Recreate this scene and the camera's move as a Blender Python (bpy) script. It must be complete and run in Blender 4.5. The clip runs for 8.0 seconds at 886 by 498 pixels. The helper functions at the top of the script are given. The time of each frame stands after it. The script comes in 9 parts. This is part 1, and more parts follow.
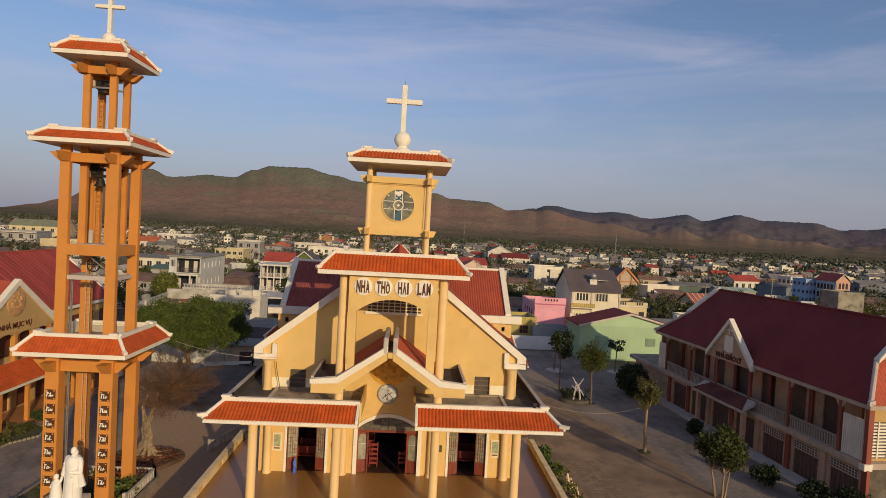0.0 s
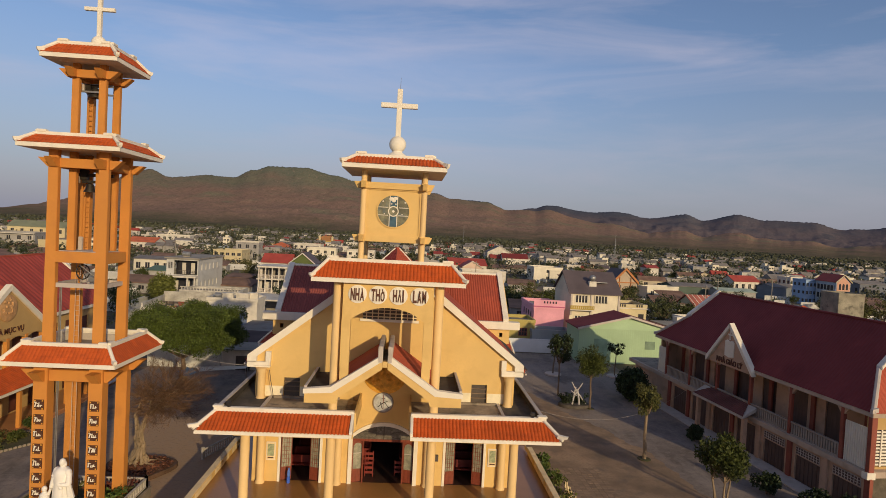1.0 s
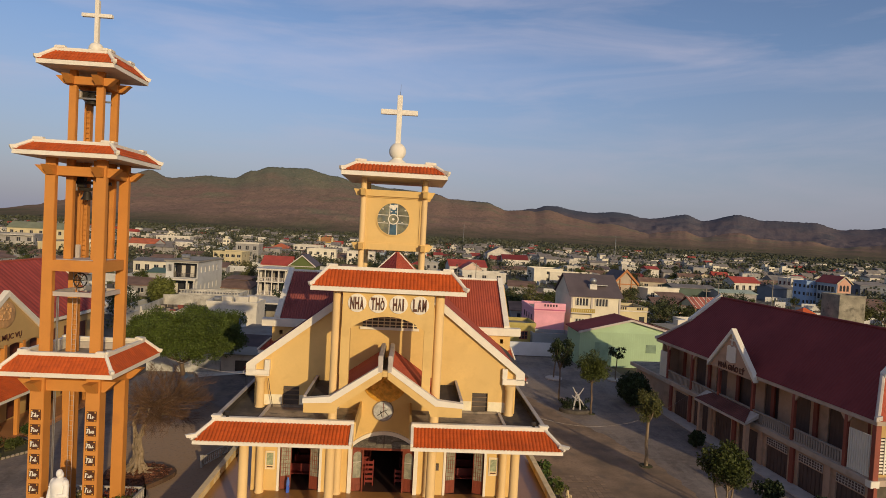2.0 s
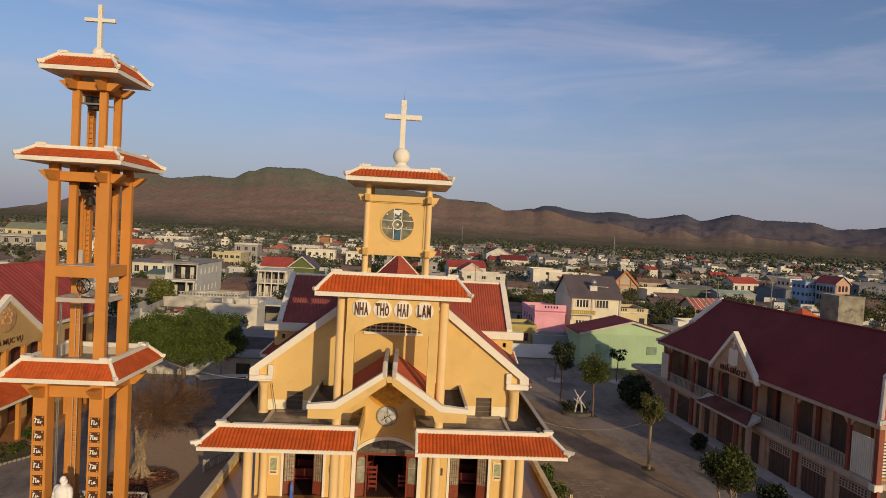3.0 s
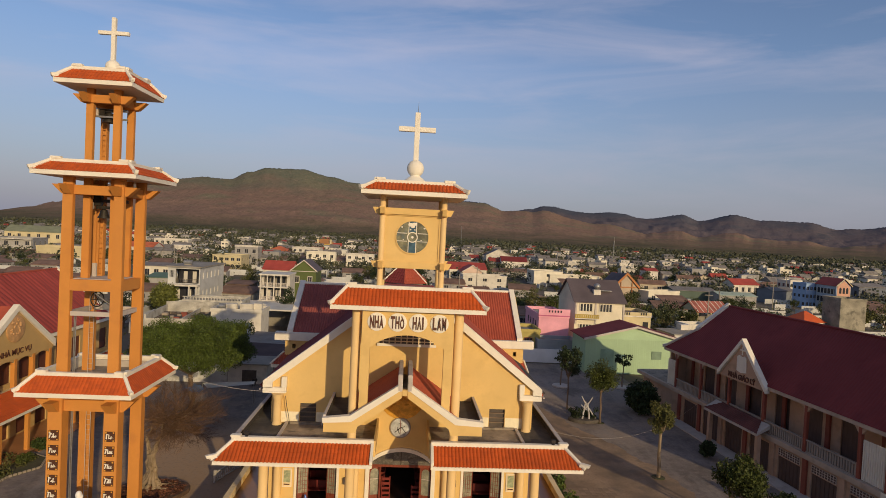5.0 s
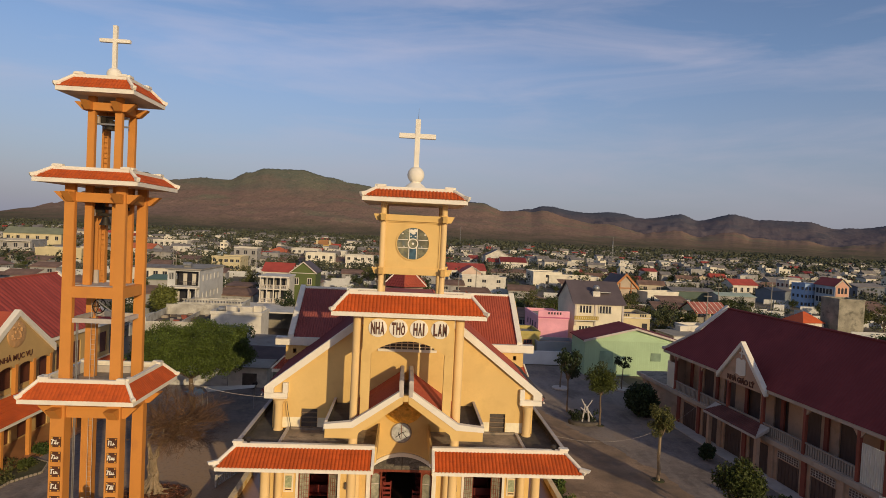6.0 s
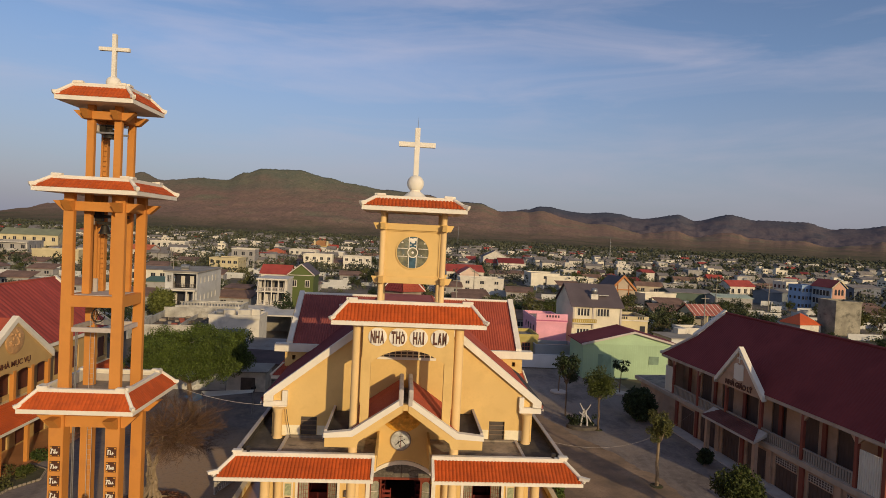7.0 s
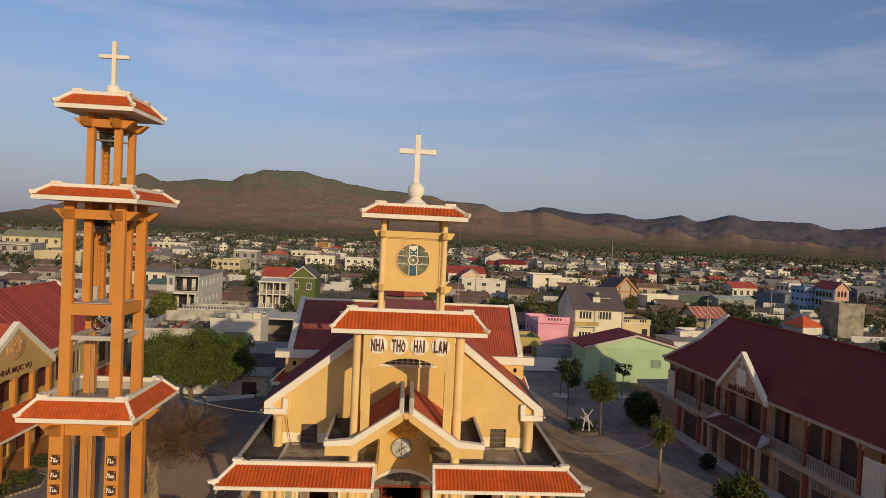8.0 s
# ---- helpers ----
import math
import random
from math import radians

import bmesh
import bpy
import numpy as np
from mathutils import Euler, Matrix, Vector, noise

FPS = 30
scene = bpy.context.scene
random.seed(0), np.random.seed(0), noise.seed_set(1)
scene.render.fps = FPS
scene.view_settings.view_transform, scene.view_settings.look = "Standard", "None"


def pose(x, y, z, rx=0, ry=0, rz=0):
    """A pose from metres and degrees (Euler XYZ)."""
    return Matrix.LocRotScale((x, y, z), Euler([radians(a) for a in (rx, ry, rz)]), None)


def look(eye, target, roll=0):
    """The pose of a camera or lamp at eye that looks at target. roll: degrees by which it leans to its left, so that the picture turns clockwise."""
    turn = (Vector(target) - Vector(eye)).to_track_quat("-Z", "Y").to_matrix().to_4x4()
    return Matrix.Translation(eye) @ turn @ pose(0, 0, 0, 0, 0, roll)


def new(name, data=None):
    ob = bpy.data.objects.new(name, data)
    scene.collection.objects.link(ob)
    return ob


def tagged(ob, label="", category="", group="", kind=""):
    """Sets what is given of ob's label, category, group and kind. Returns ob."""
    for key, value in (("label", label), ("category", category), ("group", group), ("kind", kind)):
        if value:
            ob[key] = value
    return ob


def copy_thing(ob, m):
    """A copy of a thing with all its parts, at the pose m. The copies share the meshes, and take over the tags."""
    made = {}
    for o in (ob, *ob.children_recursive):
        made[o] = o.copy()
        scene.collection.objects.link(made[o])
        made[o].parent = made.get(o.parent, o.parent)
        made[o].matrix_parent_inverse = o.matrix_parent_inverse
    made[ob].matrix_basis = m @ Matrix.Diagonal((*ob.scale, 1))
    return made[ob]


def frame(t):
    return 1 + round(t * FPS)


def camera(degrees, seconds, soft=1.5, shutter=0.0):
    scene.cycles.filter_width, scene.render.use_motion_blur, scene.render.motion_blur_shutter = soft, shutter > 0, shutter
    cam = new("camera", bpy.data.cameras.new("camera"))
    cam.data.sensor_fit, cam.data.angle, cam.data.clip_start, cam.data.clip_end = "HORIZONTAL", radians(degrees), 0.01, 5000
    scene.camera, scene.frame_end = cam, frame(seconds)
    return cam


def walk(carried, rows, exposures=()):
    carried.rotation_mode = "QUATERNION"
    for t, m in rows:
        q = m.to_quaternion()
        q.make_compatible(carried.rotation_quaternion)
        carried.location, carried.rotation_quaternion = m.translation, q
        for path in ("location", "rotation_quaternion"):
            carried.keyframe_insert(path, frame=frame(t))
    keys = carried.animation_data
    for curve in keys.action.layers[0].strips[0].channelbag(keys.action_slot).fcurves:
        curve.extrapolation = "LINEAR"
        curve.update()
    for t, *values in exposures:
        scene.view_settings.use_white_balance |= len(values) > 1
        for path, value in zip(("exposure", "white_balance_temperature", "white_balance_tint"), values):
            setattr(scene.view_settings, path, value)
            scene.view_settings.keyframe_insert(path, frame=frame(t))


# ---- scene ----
cam = camera(74.6, 8.0, soft=0.6)
PATH = [
    (0, (0.818, -32.108, 17.692), (1.378, -22.128, 17.403), 3.127),
    (0.5, (0.879, -31.849, 17.833), (1.463, -21.870, 17.543), 3.106),
    (1, (1.055, -31.504, 18.086), (1.620, -21.524, 17.794), 3.069),
    (1.5, (1.050, -31.300, 18.319), (1.607, -21.320, 18.033), 3.041),
    (3, (0.677, -31.120, 18.788), (1.269, -21.141, 18.504), 2.988),
    (3.5, (0.294, -31.084, 18.906), (0.894, -21.106, 18.623), 2.962),
    (4, (0.003, -31.021, 19.101), (0.624, -21.044, 18.821), 2.917),
    (4.5, (-0.180, -30.998, 19.272), (0.438, -21.021, 18.996), 2.905),
    (6, (-0.379, -31.169, 19.776), (0.255, -21.193, 19.505), 2.755),
    (6.5, (-0.485, -31.207, 19.999), (0.184, -21.233, 19.734), 2.775),
    (7, (-0.520, -31.187, 20.258), (0.155, -21.214, 19.992), 2.764),
    (7.5, (-0.528, -31.124, 20.443), (0.141, -21.149, 20.184), 2.732),
    (8, (-0.457, -31.052, 20.635), (0.184, -21.075, 20.382), 2.703),
]
walk(cam, [(t, look(e, g, r)) for t, e, g, r in PATH])

# world and sun: low warm afternoon sun behind the camera's right shoulder
SUN_EL, SUN_AZ = radians(15.0), radians(154.8)
world = bpy.data.worlds.new("sky")
scene.world = world
world.use_nodes = True
wn = world.node_tree
wn.nodes.clear()
w_out = wn.nodes.new("ShaderNodeOutputWorld")
w_bg = wn.nodes.new("ShaderNodeBackground")
w_sky = wn.nodes.new("ShaderNodeTexSky")
w_sky.sky_type = "NISHITA"
w_sky.sun_disc = False
w_sky.sun_elevation, w_sky.sun_rotation = SUN_EL, SUN_AZ
w_sky.altitude, w_sky.air_density, w_sky.dust_density, w_sky.ozone_density = 0, 1.0, 1.0, 2.8
w_bg.inputs["Strength"].default_value = 0.116
# thin high cirrus
w_tc = wn.nodes.new("ShaderNodeTexCoord")
w_map = wn.nodes.new("ShaderNodeMapping")
w_map.inputs["Scale"].default_value = (1.5, 2.0, 10.0)
w_map.inputs["Rotation"].default_value = (0.10, -0.16, 0.3)
w_map.inputs["Location"].default_value = (1.3, 5.1, 2.6)
w_noise = wn.nodes.new("ShaderNodeTexNoise")
w_noise.inputs["Scale"].default_value = 1.5
w_noise.inputs["Detail"].default_value = 7
w_noise.inputs["Roughness"].default_value = 0.55
w_noise.inputs["Distortion"].default_value = 0.5
w_ramp = wn.nodes.new("ShaderNodeMapRange")
for key, value in (("From Min", 0.45), ("From Max", 0.76), ("To Min", 0.0), ("To Max", 0.36)):
    w_ramp.inputs[key].default_value = value
w_mix = wn.nodes.new("ShaderNodeMix")
w_mix.data_type = "RGBA"
w_mix.inputs[7].default_value = (5.6, 5.4, 5.6, 1)
wn.links.new(w_tc.outputs["Generated"], w_map.inputs["Vector"])
wn.links.new(w_map.outputs[0], w_noise.inputs["Vector"])
wn.links.new(w_noise.outputs[0], w_ramp.inputs["Value"])
wn.links.new(w_ramp.outputs[0], w_mix.inputs[0])
wn.links.new(w_sky.outputs[0], w_mix.inputs[6])
w_tint = wn.nodes.new("ShaderNodeMix")
w_tint.data_type, w_tint.blend_type = "RGBA", "MULTIPLY"
w_tint.inputs[0].default_value = 1.0
w_tint.inputs[7].default_value = (1.095, 0.982, 1.042, 1)
# mauve evening haze low over the horizon, all round
w_sep = wn.nodes.new("ShaderNodeSeparateXYZ")
wn.links.new(w_tc.outputs["Generated"], w_sep.inputs[0])
w_hz = wn.nodes.new("ShaderNodeMapRange")
for key, value in (("From Min", 0.0), ("From Max", 0.27), ("To Min", 0.9), ("To Max", 0.0)):
    w_hz.inputs[key].default_value = value
wn.links.new(w_sep.outputs["Z"], w_hz.inputs["Value"])
w_haze = wn.nodes.new("ShaderNodeMix")
w_haze.data_type = "RGBA"
w_haze.inputs[7].default_value = (2.10, 2.40, 2.92, 1)
wn.links.new(w_hz.outputs[0], w_haze.inputs[0])
wn.links.new(w_mix.outputs[2], w_haze.inputs[6])
wn.links.new(w_haze.outputs[2], w_tint.inputs[6])
wn.links.new(w_tint.outputs[2], w_bg.inputs["Color"])
wn.links.new(w_bg.outputs[0], w_out.inputs["Surface"])

sun_data = bpy.data.lights.new("sun", "SUN")
sun_data.energy, sun_data.angle, sun_data.color = 2.98, radians(0.6), (1.0, 0.77, 0.45)
sun = new("sun", sun_data)
to_sun = Vector((math.sin(SUN_AZ) * math.cos(SUN_EL), math.cos(SUN_AZ) * math.cos(SUN_EL), math.sin(SUN_EL)))
sun.matrix_world = look(to_sun * 200, (0, 0, 0))
scene.view_settings.exposure = 0.0


# ---- materials ----
def mat(name, col, rough=0.75, var=0.15, scale=0.6, fine=14.0, bump=0.15, metal=0.0, spec=0.4, stain=None, tint=0.0, stretch=(1, 1, 1)):
    """Node material: base colour with large and fine variation, optional stains, relief, and a little change from object to object."""
    m = bpy.data.materials.new(name)
    m.use_nodes = True
    nt = m.node_tree
    b = nt.nodes["Principled BSDF"]
    b.inputs["Roughness"].default_value = rough
    b.inputs["Metallic"].default_value = metal
    b.inputs["Specular IOR Level"].default_value = spec
    tc = nt.nodes.new("ShaderNodeTexCoord")
    mp = nt.nodes.new("ShaderNodeMapping")
    mp.inputs["Scale"].default_value = stretch
    nt.links.new(tc.outputs["Object"], mp.inputs["Vector"])

    def noise_tex(s, detail=4):
        n = nt.nodes.new("ShaderNodeTexNoise")
        n.inputs["Scale"].default_value = s
        n.inputs["Detail"].default_value = detail
        nt.links.new(mp.outputs[0], n.inputs["Vector"])
        return n

    big, small = noise_tex(scale, 5), noise_tex(fine, 3)

    def mixer(fac_socket, a, c, lo=0.35, hi=0.68, top=1.0):
        mr = nt.nodes.new("ShaderNodeMapRange")
        mr.inputs["From Min"].default_value, mr.inputs["From Max"].default_value = lo, hi
        mr.inputs["To Max"].default_value = top
        nt.links.new(fac_socket, mr.inputs["Value"])
        mx = nt.nodes.new("ShaderNodeMix")
        mx.data_type = "RGBA"
        nt.links.new(mr.outputs[0], mx.inputs[0])
        for sock, v in ((mx.inputs[6], a), (mx.inputs[7], c)):
            if isinstance(v, tuple):
                sock.default_value = (*v, 1)
            else:
                nt.links.new(v, sock)
        return mx.outputs[2]

    dark = tuple(c * (1 - var) for c in col)
    light = tuple(min(1, c * (1 + var)) for c in col)
    out = mixer(big.outputs[0], dark, light)
    out = mixer(small.outputs[0], out, tuple(c * (1 - var * 1.3) for c in col), 0.45, 0.8, 0.5)
    if stain:
        st = noise_tex(scale * 2.3, 6)
        out = mixer(st.outputs[0], out, stain, 0.52, 0.72, 0.75)
    if tint:
        oi = nt.nodes.new("ShaderNodeObjectInfo")
        hs = nt.nodes.new("ShaderNodeHueSaturation")
        mr = nt.nodes.new("ShaderNodeMapRange")
        mr.inputs["To Min"].default_value, mr.inputs["To Max"].default_value = 1 - tint, 1 + tint
        nt.links.new(oi.outputs["Random"], mr.inputs["Value"])
        nt.links.new(mr.outputs[0], hs.inputs["Value"])
        nt.links.new(out, hs.inputs["Color"])
        out = hs.outputs[0]
    nt.links.new(out, b.inputs["Base Color"])
    if bump:
        bp = nt.nodes.new("ShaderNodeBump")
        bp.inputs["Strength"].default_value = bump
        bp.inputs["Distance"].default_value = 0.02
        nt.links.new(small.outputs[0], bp.inputs["Height"])
        nt.links.new(bp.outputs[0], b.inputs["Normal"])
    return m


def leaf_mat(name, col, var=0.35, spread=0.42):
    m = mat(name, col, rough=0.6, var=var, scale=0.8, fine=6, bump=0, spec=0.25, tint=0.15)
    nt = m.node_tree
    b = nt.nodes["Principled BSDF"]
    g = nt.nodes.new("ShaderNodeNewGeometry")
    hs = nt.nodes.new("ShaderNodeHueSaturation")
    mr = nt.nodes.new("ShaderNodeMapRange")
    mr.inputs["To Min"].default_value, mr.inputs["To Max"].default_value = 1 - spread, 1 + spread
    nt.links.new(g.outputs["Random Per Island"], mr.inputs["Value"])
    nt.links.new(mr.outputs[0], hs.inputs["Value"])
    src = b.inputs["Base Color"].links[0].from_socket
    nt.links.new(src, hs.inputs["Color"])
    nt.links.new(hs.outputs[0], b.inputs["Base Color"])
    return m


def yard_mat():
    """Worn cement yard: grey base, dusty sand drifts, dark damp patches; sunlit streaks and a sun-warmed patch are
    painted in.
    """
    m = mat("grey_yard_concrete", (0.205, 0.167, 0.142), 0.9, 0.32, 0.22, 1.8, 0.6)
    nt = m.node_tree
    b = nt.nodes["Principled BSDF"]
    src = b.inputs["Base Color"].links[0].from_socket
    tc = nt.nodes.new("ShaderNodeTexCoord")

    def layer(src, col, scale, stretch, turn, lo, hi, top, detail=8, rough=0.65):
        mp = nt.nodes.new("ShaderNodeMapping")
        mp.inputs["Scale"].default_value = stretch
        mp.inputs["Rotation"].default_value = (0, 0, turn)
        nt.links.new(tc.outputs["Object"], mp.inputs["Vector"])
        n = nt.nodes.new("ShaderNodeTexNoise")
        n.inputs["Scale"].default_value, n.inputs["Detail"].default_value, n.inputs["Roughness"].default_value = scale, detail, rough
        nt.links.new(mp.outputs[0], n.inputs["Vector"])
        mr = nt.nodes.new("ShaderNodeMapRange")
        for key, value in (("From Min", lo), ("From Max", hi), ("To Max", top)):
            mr.inputs[key].default_value = value
        nt.links.new(n.outputs[0], mr.inputs["Value"])
        mx = nt.nodes.new("ShaderNodeMix")
        mx.data_type = "RGBA"
        mx.inputs[7].default_value = (*col, 1)
        nt.links.new(mr.outputs[0], mx.inputs[0])
        nt.links.new(src, mx.inputs[6])
        return mx.outputs[2]

    out = layer(src, (0.31, 0.24, 0.175), 0.13, (1, 1, 1), 0.3, 0.46, 0.60, 0.85)
    # long pale streaks: bands of sunlight laid into the colour
    out = layer(out, (0.28, 0.24, 0.205), 0.34, (1.0, 0.2, 1), 0.45, 0.50, 0.64, 0.75)
    out = layer(out, (0.10, 0.082, 0.07), 0.30, (1, 0.5, 1), -0.4, 0.52, 0.66, 0.75)
    # tan patch round the old tree: warm sunlight painted on the ground
    mp = nt.nodes.new("ShaderNodeMapping")
    mp.vector_type = "TEXTURE"
    mp.inputs["Location"].default_value = (-11.5, 17.0, 0)
    mp.inputs["Scale"].default_value = (9.0, 15.0, 40)
    wob = nt.nodes.new("ShaderNodeTexNoise")
    wob.inputs["Scale"].default_value, wob.inputs["Detail"].default_value = 0.35, 7
    nt.links.new(tc.outputs["Object"], wob.inputs["Vector"])
    shift = nt.nodes.new("ShaderNodeVectorMath")
    shift.operation = "MULTIPLY_ADD"
    nt.links.new(wob.outputs["Color"], shift.inputs[0])
    shift.inputs[1].default_value = (8, 8, 0)
    nt.links.new(tc.outputs["Object"], shift.inputs[2])
    nt.links.new(shift.outputs[0], mp.inputs["Vector"])
    blob = nt.nodes.new("ShaderNodeTexGradient")
    blob.gradient_type = "SPHERICAL"
    nt.links.new(mp.outputs[0], blob.inputs[0])
    lit_fac = nt.nodes.new("ShaderNodeMapRange")
    lit_fac.inputs["From Max"].default_value, lit_fac.inputs["To Max"].default_value = 0.40, 0.95
    nt.links.new(blob.outputs["Fac"], lit_fac.inputs["Value"])
    lit_warm = nt.nodes.new("ShaderNodeMix")
    lit_warm.data_type = "RGBA"
    lit_warm.inputs[7].default_value = (0.40, 0.265, 0.155, 1)
    nt.links.new(lit_fac.outputs[0], lit_warm.inputs[0])
    nt.links.new(out, lit_warm.inputs[6])
    out = layer(lit_warm.outputs[2], (0.33, 0.27, 0.21), 1.7, (1, 1, 1), 0.0, 0.50, 0.66, 0.45, 8, 0.75)
    out = layer(out, (0.08, 0.066, 0.055), 3.6, (1, 1, 1), 0.0, 0.52, 0.68, 0.45, 8, 0.75)
    nt.links.new(out, b.inputs["Base Color"])
    return m


CREAM = mat("cream_wall_paint", (0.70, 0.47, 0.17), 0.8, 0.05, 0.5, 9, 0.08, stain=(0.61, 0.40, 0.14))
PALE = mat("pale_cream_paint", (0.78, 0.62, 0.36), 0.8, 0.08, 0.8, 9, 0.08, stain=(0.55, 0.42, 0.24))
PALE_BAND = mat("pale_band_paint", (0.84, 0.75, 0.52), 0.8, 0.08, 0.8, 9, 0.08, stain=(0.68, 0.58, 0.38))
COLUMN = mat("column_paint", (0.76, 0.53, 0.24), 0.7, 0.05, 0.7, 10, 0.05)
WHITE = mat("white_trim_paint", (0.77, 0.71, 0.58), 0.7, 0.05, 0.8, 10, 0.08, stain=(0.68, 0.62, 0.52))
ORANGE = mat("orange_tower_paint", (0.575, 0.235, 0.045), 0.75, 0.06, 0.5, 10, 0.06, stain=(0.50, 0.20, 0.045))
TILE = mat("orange_clay_tile", (0.49, 0.088, 0.015), 0.7, 0.16, 1.2, 6, 0.1, spec=0.25, stain=(0.36, 0.066, 0.016))
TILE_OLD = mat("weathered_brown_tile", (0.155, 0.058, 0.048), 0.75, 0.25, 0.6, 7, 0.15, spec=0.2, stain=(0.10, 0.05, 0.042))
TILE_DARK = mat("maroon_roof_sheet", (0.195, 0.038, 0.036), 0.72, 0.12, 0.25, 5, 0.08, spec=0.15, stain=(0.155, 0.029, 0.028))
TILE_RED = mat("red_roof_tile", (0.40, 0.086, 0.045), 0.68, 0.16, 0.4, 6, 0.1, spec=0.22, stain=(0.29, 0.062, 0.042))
TILE_SHADED = mat("shaded_maroon_tile", (0.30, 0.082, 0.066), 0.7, 0.18, 0.4, 6, 0.1, spec=0.2, stain=(0.22, 0.066, 0.060))
DECK_DARK = mat("tarred_and_shaded_deck", (0.055, 0.046, 0.042), 0.9, 0.35, 0.7, 5, 0.3, stain=(0.03, 0.026, 0.024))
DECK_STRIP = mat("stained_and_shaded_roof", (0.095, 0.08, 0.062), 0.9, 0.35, 0.7, 5, 0.3, stain=(0.045, 0.04, 0.033))
DECK = mat("weathered_roof_deck", (0.33, 0.265, 0.19), 0.9, 0.3, 0.7, 5, 0.3, stain=(0.085, 0.072, 0.055))
FLOOR = mat("polished_brown_floor", (0.33, 0.175, 0.060), 0.32, 0.10, 0.4, 6, 0.02, spec=0.5)
STEPS = mat("grey_plinth_stone", (0.30, 0.25, 0.19), 0.8, 0.2, 0.8, 8, 0.2)
DOORWOOD = mat("red_brown_door", (0.20, 0.045, 0.022), 0.45, 0.2, 2.0, 12, 0.1, stretch=(4, 4, 1))
GLASS_FROST = mat("frosted_lattice_glass", (0.26, 0.25, 0.18), 0.3, 0.3, 3.0, 16, 0.1, spec=0.4, stain=(0.17, 0.17, 0.12))
SCROLL = mat("scrolled_fanlight_glass", (0.13, 0.115, 0.09), 0.3, 0.35, 3.0, 9, 0.2, stain=(0.26, 0.23, 0.18))
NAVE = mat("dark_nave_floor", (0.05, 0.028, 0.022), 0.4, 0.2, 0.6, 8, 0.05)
PEW = mat("red_pew_wood", (0.20, 0.03, 0.02), 0.45, 0.2, 2, 12, 0.1)
LOUVRE = mat("dark_louvre", (0.09, 0.07, 0.055), 0.7, 0.2, 2, 12, 0.1)
GOLD = mat("gilded_relief", (0.78, 0.40, 0.06), 0.42, 0.25, 3.0, 14, 0.6, metal=0.15)
GLASS = mat("stained_glass", (0.20, 0.19, 0.11), 0.15, 0.45, 2.2, 7, 0.05, spec=0.7, stain=(0.10, 0.14, 0.15))
GLASS_BLUE = mat("blue_stained_glass", (0.055, 0.115, 0.15), 0.15, 0.35, 3, 8, 0.05, spec=0.7)
EMBLEM = mat("grey_mosaic", (0.47, 0.48, 0.47), 0.5, 0.25, 4, 14, 0.1)
BLACK = mat("black_letter_paint", (0.025, 0.02, 0.018), 0.6, 0.1, 3, 10, 0)
BROWN_LETTER = mat("brown_letter_paint", (0.10, 0.035, 0.018), 0.6, 0.1, 3, 10, 0)
STEEL = mat("grey_steel", (0.30, 0.30, 0.29), 0.45, 0.15, 3, 14, 0.1, metal=0.6)
BRONZE = mat("dark_bronze", (0.04, 0.034, 0.025), 0.5, 0.3, 4, 14, 0.2, metal=0.5)
PLAQUE = mat("dark_plaque", (0.085, 0.032, 0.015), 0.6, 0.2, 3, 12, 0.1)
MARBLE = mat("white_statue_plaster", (0.80, 0.76, 0.68), 0.6, 0.06, 1.5, 8, 0.1)
YARD = yard_mat()
EARTH = mat("dry_earth", (0.165, 0.13, 0.088), 0.95, 0.4, 0.03, 0.35, 0.2, stain=(0.045, 0.055, 0.024))
GARDEN = mat("garden_soil", (0.085, 0.075, 0.035), 0.95, 0.4, 0.5, 5, 0.5, stain=(0.05, 0.075, 0.022))
BRICKRED = mat("red_brown_pillar_paint", (0.25, 0.066, 0.040), 0.65, 0.14, 1, 10, 0.1)
BEIGE = mat("beige_wall_paint", (0.50, 0.325, 0.215), 0.85, 0.1, 0.4, 8, 0.1, stain=(0.30, 0.21, 0.13))
BEIGE_TRIM = mat("dusty_beige_trim", (0.47, 0.365, 0.275), 0.85, 0.12, 0.5, 8, 0.1, stain=(0.34, 0.255, 0.18))
SHUTTER = mat("dark_brown_shutter", (0.105, 0.066, 0.052), 0.6, 0.2, 1, 10, 0.1, stretch=(6, 6, 1))
PALESTONE = mat("pale_grey_stone", (0.50, 0.44, 0.38), 0.8, 0.1, 0.6, 8, 0.1, stain=(0.36, 0.31, 0.26))
RIB_RED = mat("red_ribbed_sheet", (0.33, 0.060, 0.045), 0.7, 0.2, 0.35, 5, 0.1, spec=0.2, stain=(0.24, 0.045, 0.038), stretch=(0.35, 2.2, 0.35))
TAN = mat("tan_gable_paint", (0.52, 0.34, 0.13), 0.8, 0.08, 0.5, 8, 0.1)
TERRA = mat("terracotta_paving", (0.45, 0.215, 0.095), 0.34, 0.15, 0.4, 6, 0.1)
BARK = mat("grey_brown_bark", (0.17, 0.12, 0.08), 0.9, 0.3, 2, 18, 0.6, stretch=(1, 1, 0.3))
BARK_PALE = mat("pale_twisted_bark", (0.27, 0.20, 0.125), 0.85, 0.3, 2, 18, 0.6, stretch=(1, 1, 0.3))
WHITEWASH = mat("whitewashed_wood", (0.44, 0.42, 0.40), 0.8, 0.1, 2, 10, 0.2)
LEAF = leaf_mat("green_leaf", (0.060, 0.090, 0.020))
LEAF_YELLOW = leaf_mat("yellow_green_leaf", (0.115, 0.125, 0.028))
LEAF_DEEP = leaf_mat("deep_green_leaf", (0.062, 0.076, 0.015))
